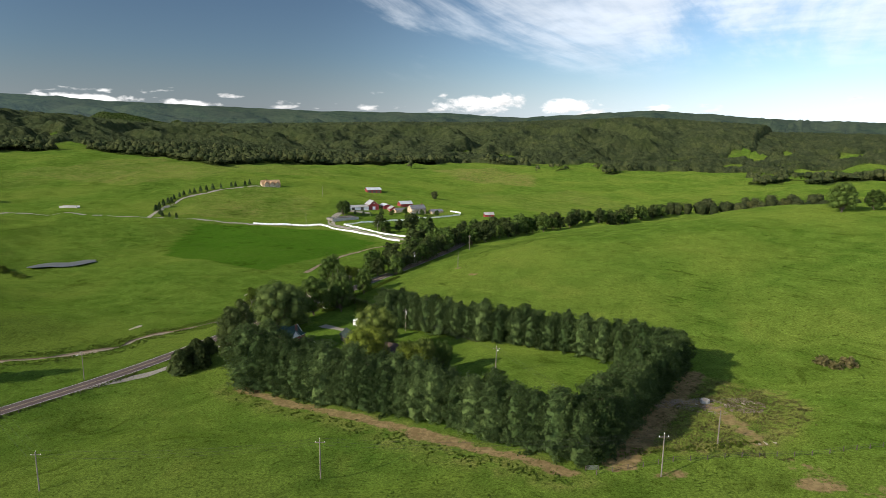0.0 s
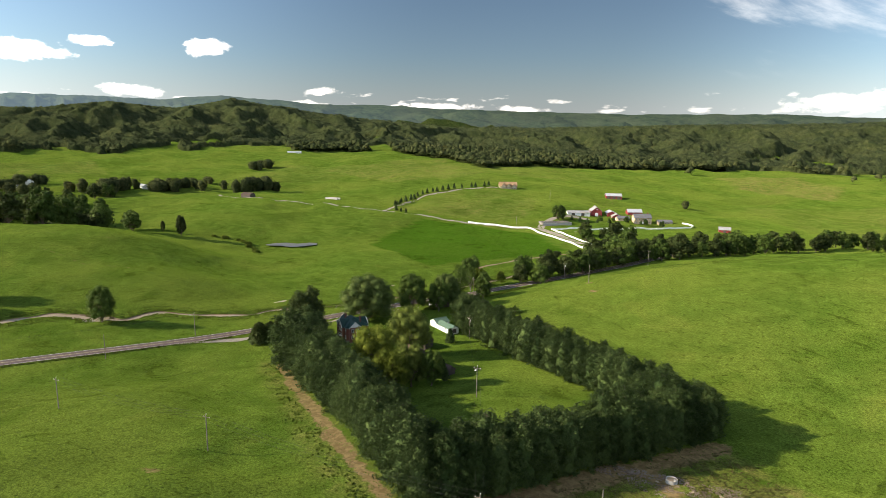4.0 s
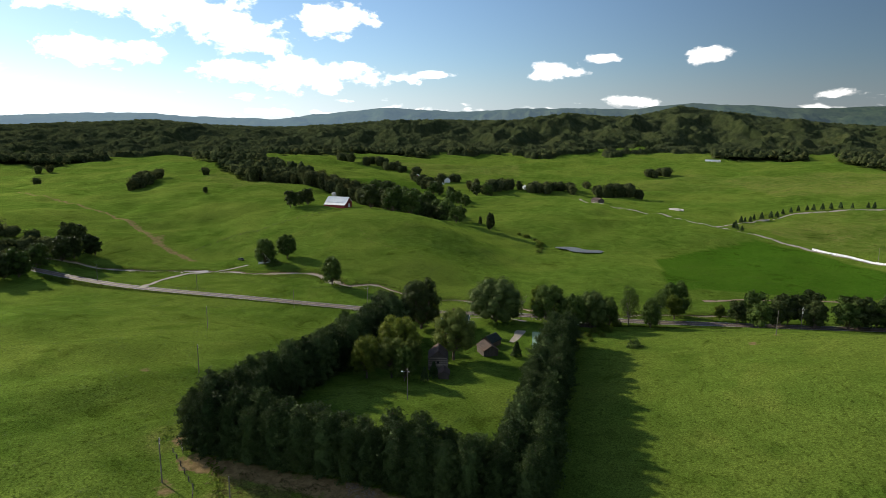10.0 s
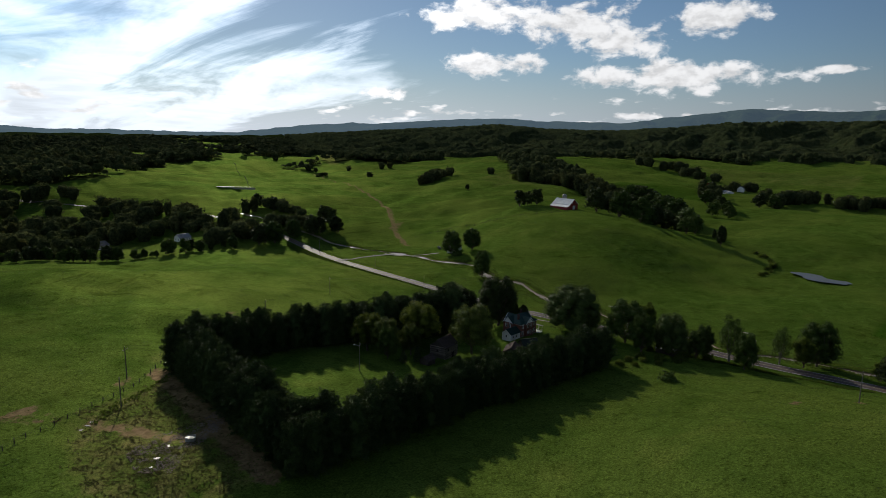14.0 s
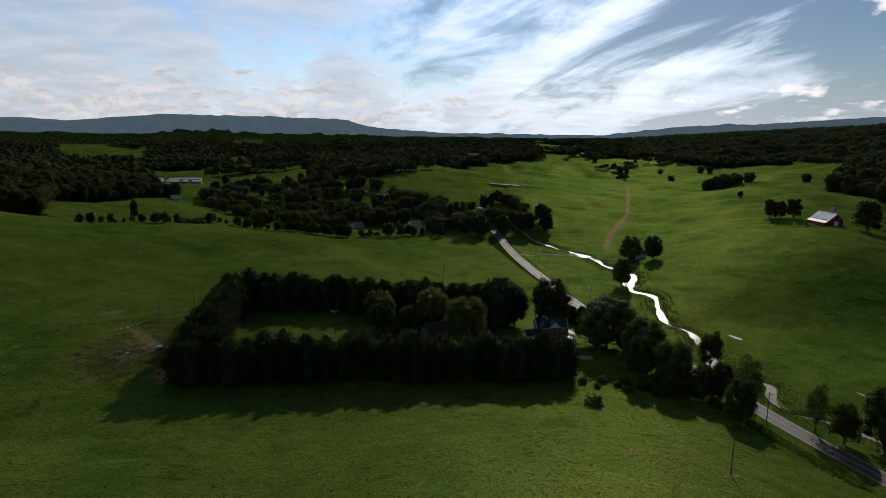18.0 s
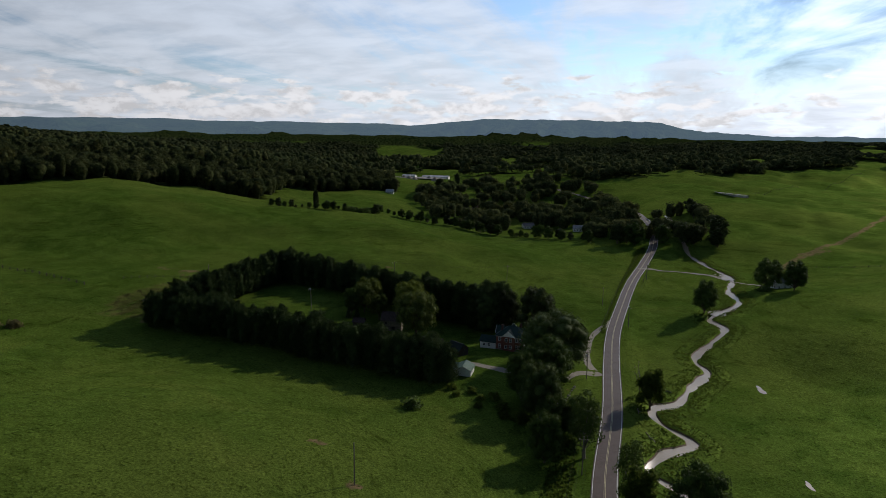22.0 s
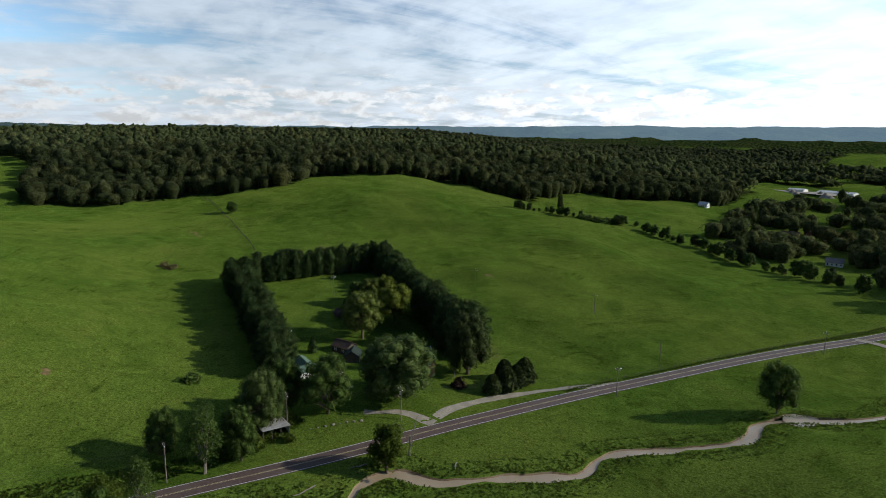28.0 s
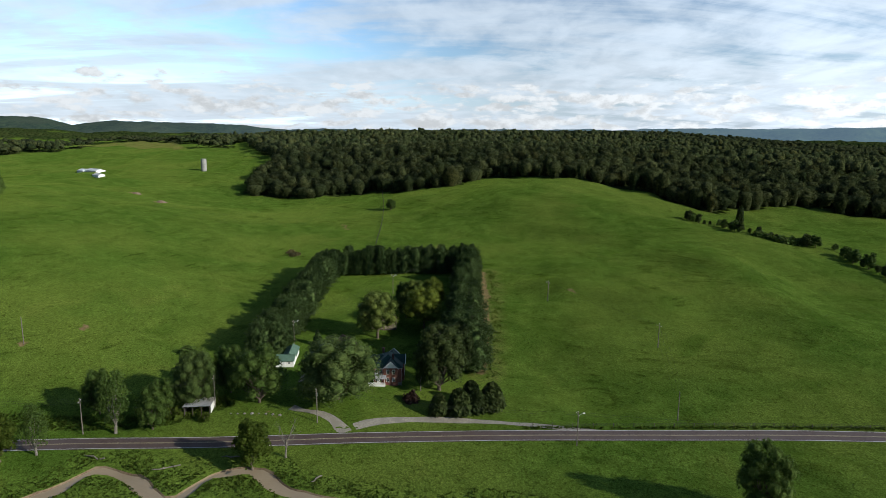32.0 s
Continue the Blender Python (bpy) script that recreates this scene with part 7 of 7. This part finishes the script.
for x, y, h, arm, can, turn, lamp in ((-171.5, 305.5, 10, False, False, 0.9, False), (-210, 194.5, 11, True, True, 0.2, False), (-202, 228, 11, True, False, 0.2, False), (-203, 159, 5, False, False, 0, False),
                                (-221.5, 117, 10.5, True, False, 0.1, True), (-150, 66.5, 10, True, False, 0.6, False), (-92.5, 100.5, 10, True, False, 0.6, False), (-206.5, 81, 10, False, False, 0.2, False),
                                (-146, 214.5, 10, True, True, 0.6, True), (-84.5, 177.5, 10, True, False, 0.6, True), (-23, 137.5, 10.5, True, False, 0.6, False), (-14, 160, 9, False, False, 0.2, False), (-228, 9, 10, True, False, 0.1, False),
                                (-229, -60, 10, True, False, 0.1, False), (-216, 262, 11, True, False, 0.2, False), (-218, 330, 11, True, True, 0.1, False), (-215, 400, 11, True, False, 0.1, False), (-421, 446, 11, False, False, 0, False), (-482, 539, 12, False, False, 0, False), (-330, 440, 11, True, False, 0.8, False)):
    utility_pole(x, y, h, arm, can, turn, lamp)


def power_line(pts, n=2):
    """Sagging cables from pole top to pole top."""
    ob = thing("power_line", pose(0, 0, 0), "thin dark power cables sagging between poles", "power line", "power lines")
    for a, b in zip(pts, pts[1:]):
        for k in range(n):
            off = (k - (n - 1) / 2) * 1.6
            d = Vector((b[0] - a[0], b[1] - a[1], 0)).normalized()
            s = Vector((-d.y, d.x, 0)) * off
            p = Vector((a[0], a[1], at(a[0], a[1]) + a[2] - 0.5)) + s
            q = Vector((b[0], b[1], at(b[0], b[1]) + b[2] - 0.5)) + s
            row_pts = [p.lerp(q, i / 10) - Vector((0, 0, 4 * (p - q).length * 0.022 * (i / 10) * (1 - i / 10))) for i in range(11)]
            side = Vector((-d.y, d.x, 0)) * 0.012
            g = Geo()
            g.add([c + o for c in row_pts for o in (side, -side, Vector((0, 0, 0.020)))], [(3 * i + j, 3 * i + (j + 1) % 3, 3 * i + 3 + (j + 1) % 3, 3 * i + 3 + j) for i in range(10) for j in range(3)] + [(2, 1, 0), (30, 31, 32)])
            part("cable", g, CABLE, ob)


power_line([(-216, 262, 11), (-202, 228, 11), (-210, 194.5, 11), (-221.5, 117, 10.5), (-228, 9, 10), (-229, -60, 10)])
power_line([(-23, 137.5, 10.5), (-92.5, 100.5, 10), (-150, 66.5, 10), (-206.5, 81, 10)], 3)
power_line([(-23, 137.5, 10.5), (-84.5, 177.5, 10), (-146, 214.5, 10), (-202, 228, 11)])
power_line([(-216, 262, 11), (-218, 330, 11), (-215, 400, 11)], 3)


def fence(line, gap, high, label, mat, rails, post, rail, name="fence", group="", wire_only=False):
    """Posts with rails or wires between them, along a line on the ground."""
    ob = thing(name, pose(0, 0, 0), label, "fence", group)
    pts = []
    for (ax, ay), (bx, by) in zip(line, line[1:]):
        n = max(1, round(math.dist((ax, ay), (bx, by)) / gap))
        pts += [(ax + (bx - ax) * i / n, ay + (by - ay) * i / n) for i in range(n)]
    pts.append(line[-1])
    zs = ground(np.array([p[0] for p in pts]), np.array([p[1] for p in pts]))
    pm = Geo().box(0, 0, -0.4, post, post, high + 0.4).mesh("post", mat)
    for (x, y), z in zip(pts, zs):
        part("post", pm, None, ob).location = (x, y, float(z))
    for k in range(rails):
        h = high * (k + 0.8) / rails
        for (a, za), (b, zb) in zip(zip(pts, zs), zip(pts[1:], zs[1:])):
            g = Geo()
            if wire_only:
                g.rod((*a, za + h), (*b, zb + h), rail, rail, 3)
            else:
                d = Vector((b[0] - a[0], b[1] - a[1], 0)).normalized()
                s = Vector((-d.y, d.x, 0)) * 0.04
                v = [Vector((*a, za + h)) + s, Vector((*b, zb + h)) + s, Vector((*b, zb + h)) - s, Vector((*a, za + h)) - s]
                g.add([*v, *[p + Vector((0, 0, rail)) for p in v]], [(3, 2, 1, 0), (4, 5, 6, 7), (0, 1, 5, 4), (1, 2, 6, 5), (2, 3, 7, 6), (3, 0, 4, 7)])
            part("wire" if wire_only else "rail", g, CABLE if wire_only else mat, ob)


WHITEPAINT = material("white_fence_paint", (0.80, 0.80, 0.78), 0.55, vary=0.06, grain=1.0)
for line in ([(-459, 414), (-432, 433), (-408, 450), (-396, 449), (-378, 445), (-345, 440), (-312, 432), (-298, 428)], [(-388, 463), (-360, 458), (-330, 452), (-296, 449), (-284, 445)], [(-388, 463), (-376, 490), (-366, 510), (-350, 535), (-337, 557), (-328, 585), (-333, 597), (-344, 594)]):
    fence(line, 5.0, 1.5, "white painted board fence along the farm lane", WHITEPAINT, 4, 0.25, 0.27, "white_fence", "white fences")
fence([(-209, 128), (-210.5, 90), (-212, 53), (-215, 0), (-220, -68)], 6, 1.2, "wire fence on weathered posts beside the road", OLDWOOD, 3, 0.16, 0.02, group="wire fences", wire_only=True)
fence([(-36, 131), (-22, 146), (-8, 155), (10, 166), (24, 178)], 4, 1.3, "old wire fence on wooden posts round the stock pen", OLDWOOD, 3, 0.18, 0.02, group="wire fences", wire_only=True)
fence([(236, 204), (180, 199), (121, 196), (70, 195), (31, 195)], 5, 1.5, "dark wire fence climbing the pasture hill", OLDWOOD, 3, 0.28, 0.04, group="wire fences", wire_only=True)
fence([(-226, 20), (-228, -20), (-231, -60), (-234, -95)], 6, 1.2, "wire fence between road and creek", OLDWOOD, 3, 0.16, 0.02, group="wire fences", wire_only=True)
fence([(-452, 24), (-400, -15), (-365, -50), (-330, -60)], 7, 1.4, "dark fence line down the barn hill", OLDWOOD, 3, 0.22, 0.03, group="wire fences", wire_only=True)
fence([(-325, -346), (-390, -480), (-470, -650), (-590, -913)], 11, 1.5, "long fence line over the far ridge", OLDWOOD, 2, 0.35, 0.05, group="wire fences", wire_only=True)
gate = thing("pen_gate", pose(-37.5, 132.5, at(-37.5, 132.5), 0, 0, 40), "pale metal pen gate by the pines", "gate")
for x in (-1.6, 1.6):
    part("gate_post", Geo().box(x, 0, -0.3, 0.18, 0.18, 1.7), OLDWOOD, gate)
for k in range(5):
    part("gate_bar", Geo().box(0, 0, 0.3 + 0.24 * k, 3.0, 0.05, 0.07), METAL, gate)


# ---- weeds and tussocks ----
def weeds(name, label, mat, n, seed, where, size, area, up=0.5):
    rng = np.random.default_rng(seed)
    x0, x1, y0, y1 = area
    x, y = rng.uniform(x0, x1, n), rng.uniform(y0, y1, n)
    ok = rng.uniform(0, 1, n) < where(x, y)
    ok &= along(ROAD, x, y)[0] > 4.2
    x, y = x[ok], y[ok]
    z = ground(x, y)
    s = size * rng.uniform(0.6, 1.5, len(x))
    c = np.stack([x, y, z + s * 0.25], -1)
    c = np.concatenate([c, c + rng.normal(0, 0.25, c.shape) * np.array((1, 1, 0.2))])
    d = rng.normal(0, 1, c.shape)
    d[:, 2] = up
    v, f = leaf_quads(c, d, size, rng, 0.5)
    tagged(new(name, raw_mesh(name, v, f, mat)), label, "weeds", kind="stuff")


def rough_edge(x, y):
    return 2.0 + 2.2 * fractal(x, y, 14, 3, 2)


def creek_side(x, y):
    d = along(CREEK, x, y)[0]
    return ((d > 2.2) & (d < 9)) * (0.62 - 0.05 * d) * (0.45 + 0.55 * (fractal(x, y, 24, 3, 1) > -0.1))


weeds("creek_weeds", "tall green weeds along the creek banks", WEED, 260000, 21, creek_side, 0.55, (-300, -215, -140, 320))
weeds("tussocks", "dark grass tussocks scattered over the pasture", TUSSOCK, 240000, 22, lambda x, y: (0.10 + 0.5 * smooth(0.25, 0.9, fractal(x, y, 70, 3, 6))) * ~inside([(-215, 132), (-30, 132), (-30, 226), (-190, 226), (-215, 210)], x, y), 0.30, (-330, 130, -70, 420), 1.3)
weeds("verge_weeds", "rough weeds on the road verge and fence lines", WEED, 60000, 23,
      lambda x, y: 0.8 * (np.minimum(along([(-213, 128), (-216, 30), (-222, -90)], x, y)[0], along([(-212, 300), (-211, 262), (-208, 240), (-200, 226)], x, y)[0]) < 3.5), 0.7, (-240, -190, -100, 310))
weeds("pen_weeds", "brown and green weeds on the trodden pen", DRYWEED, 30000, 24, lambda x, y: inside([(-31, 146), (-3, 158), (6, 195), (-4, 213), (-25, 213), (-29, 180)], x + 5 * fractal(x, y, 13, 3, 7), y + 5 * fractal(x, y, 13, 3, 8)) * (0.25 + 0.35 * (fractal(x, y, 11, 3, 4) > -0.1)) * (along([(-30, 187), (-20, 188), (-12, 177), (-5, 166)], x, y)[0] > 2.5), 0.32, (-35, 12, 140, 220), 1.5)
weeds("fence_weeds", "green weeds grown up along the old pen fence", WEED, 9000, 27, lambda x, y: 0.5 * (along([(-37, 141), (-24, 151), (-12, 160), (-5, 165)], x, y)[0] < 1.2 + 1.0 * fractal(x, y, 8, 2, 3)), 0.5, (-42, 0, 135, 170))
weeds("windbreak_weeds", "weeds at the foot of the pine windbreak", WEED, 30000, 25, lambda x, y: 0.10 * (along([(-168, 136), (-111, 128), (-70, 124.5), (-41, 124)], x, y)[0] < rough_edge(x, y)), 0.6, (-175, -35, 110, 145))


def pasture_grass(n, seed, area):
    """Upright tufts of grazed grass, three corners each, all over the near pasture."""
    rng = np.random.default_rng(seed)
    x, y = rng.uniform(area[0], area[1], n), rng.uniform(area[2], area[3], n)
    r = np.hypot(x - MID[0], y - MID[1])
    ok = rng.uniform(0, 1, n) < 1.05 - smooth(170, 430, r) + 0.10 * fractal(x, y, 60, 2, 4.4)
    ok &= ~inside([(-212, 132), (-30, 132), (-30, 226), (-190, 226), (-212, 205)], x, y) & ~inside([(-31, 146), (-3, 158), (8, 195), (-2, 215), (-26, 215), (-30, 180)], x, y)
    x, y = x[ok], y[ok]
    wet = np.abs(x + 245) < 60
    ok = np.ones(len(x), bool)
    ok[wet] = (along(ROAD[4:-8:2], x[wet], y[wet])[0] > 4.8) & (along(CREEK[::2], x[wet], y[wet])[0] > 2.5)
    x, y = x[ok], y[ok]
    a, w, h = rng.uniform(0, math.tau, len(x)), rng.uniform(0.14, 0.36, len(x)), rng.uniform(0.05, 0.15, len(x)) * (1 + 0.4 * fractal(x, y, 40, 2, 1.2))
    z = ground(x, y)
    c, s = np.cos(a) * w, np.sin(a) * w
    lean = rng.normal(0, 0.16, (2, len(x)))
    v = np.stack([np.stack([x - c, y - s, z - 0.04], -1), np.stack([x + c, y + s, z - 0.04], -1), np.stack([x + lean[0], y + lean[1], z + h], -1)], 1).reshape(-1, 3)
    tagged(new("pasture_grass", raw_mesh("pasture_grass", v, np.arange(len(v)).reshape(-1, 3), TUSSOCK)), "grazed green pasture grass in uneven tufts", "grass", kind="stuff")


pasture_grass(700000, 29, (-560, 280, -240, 620))
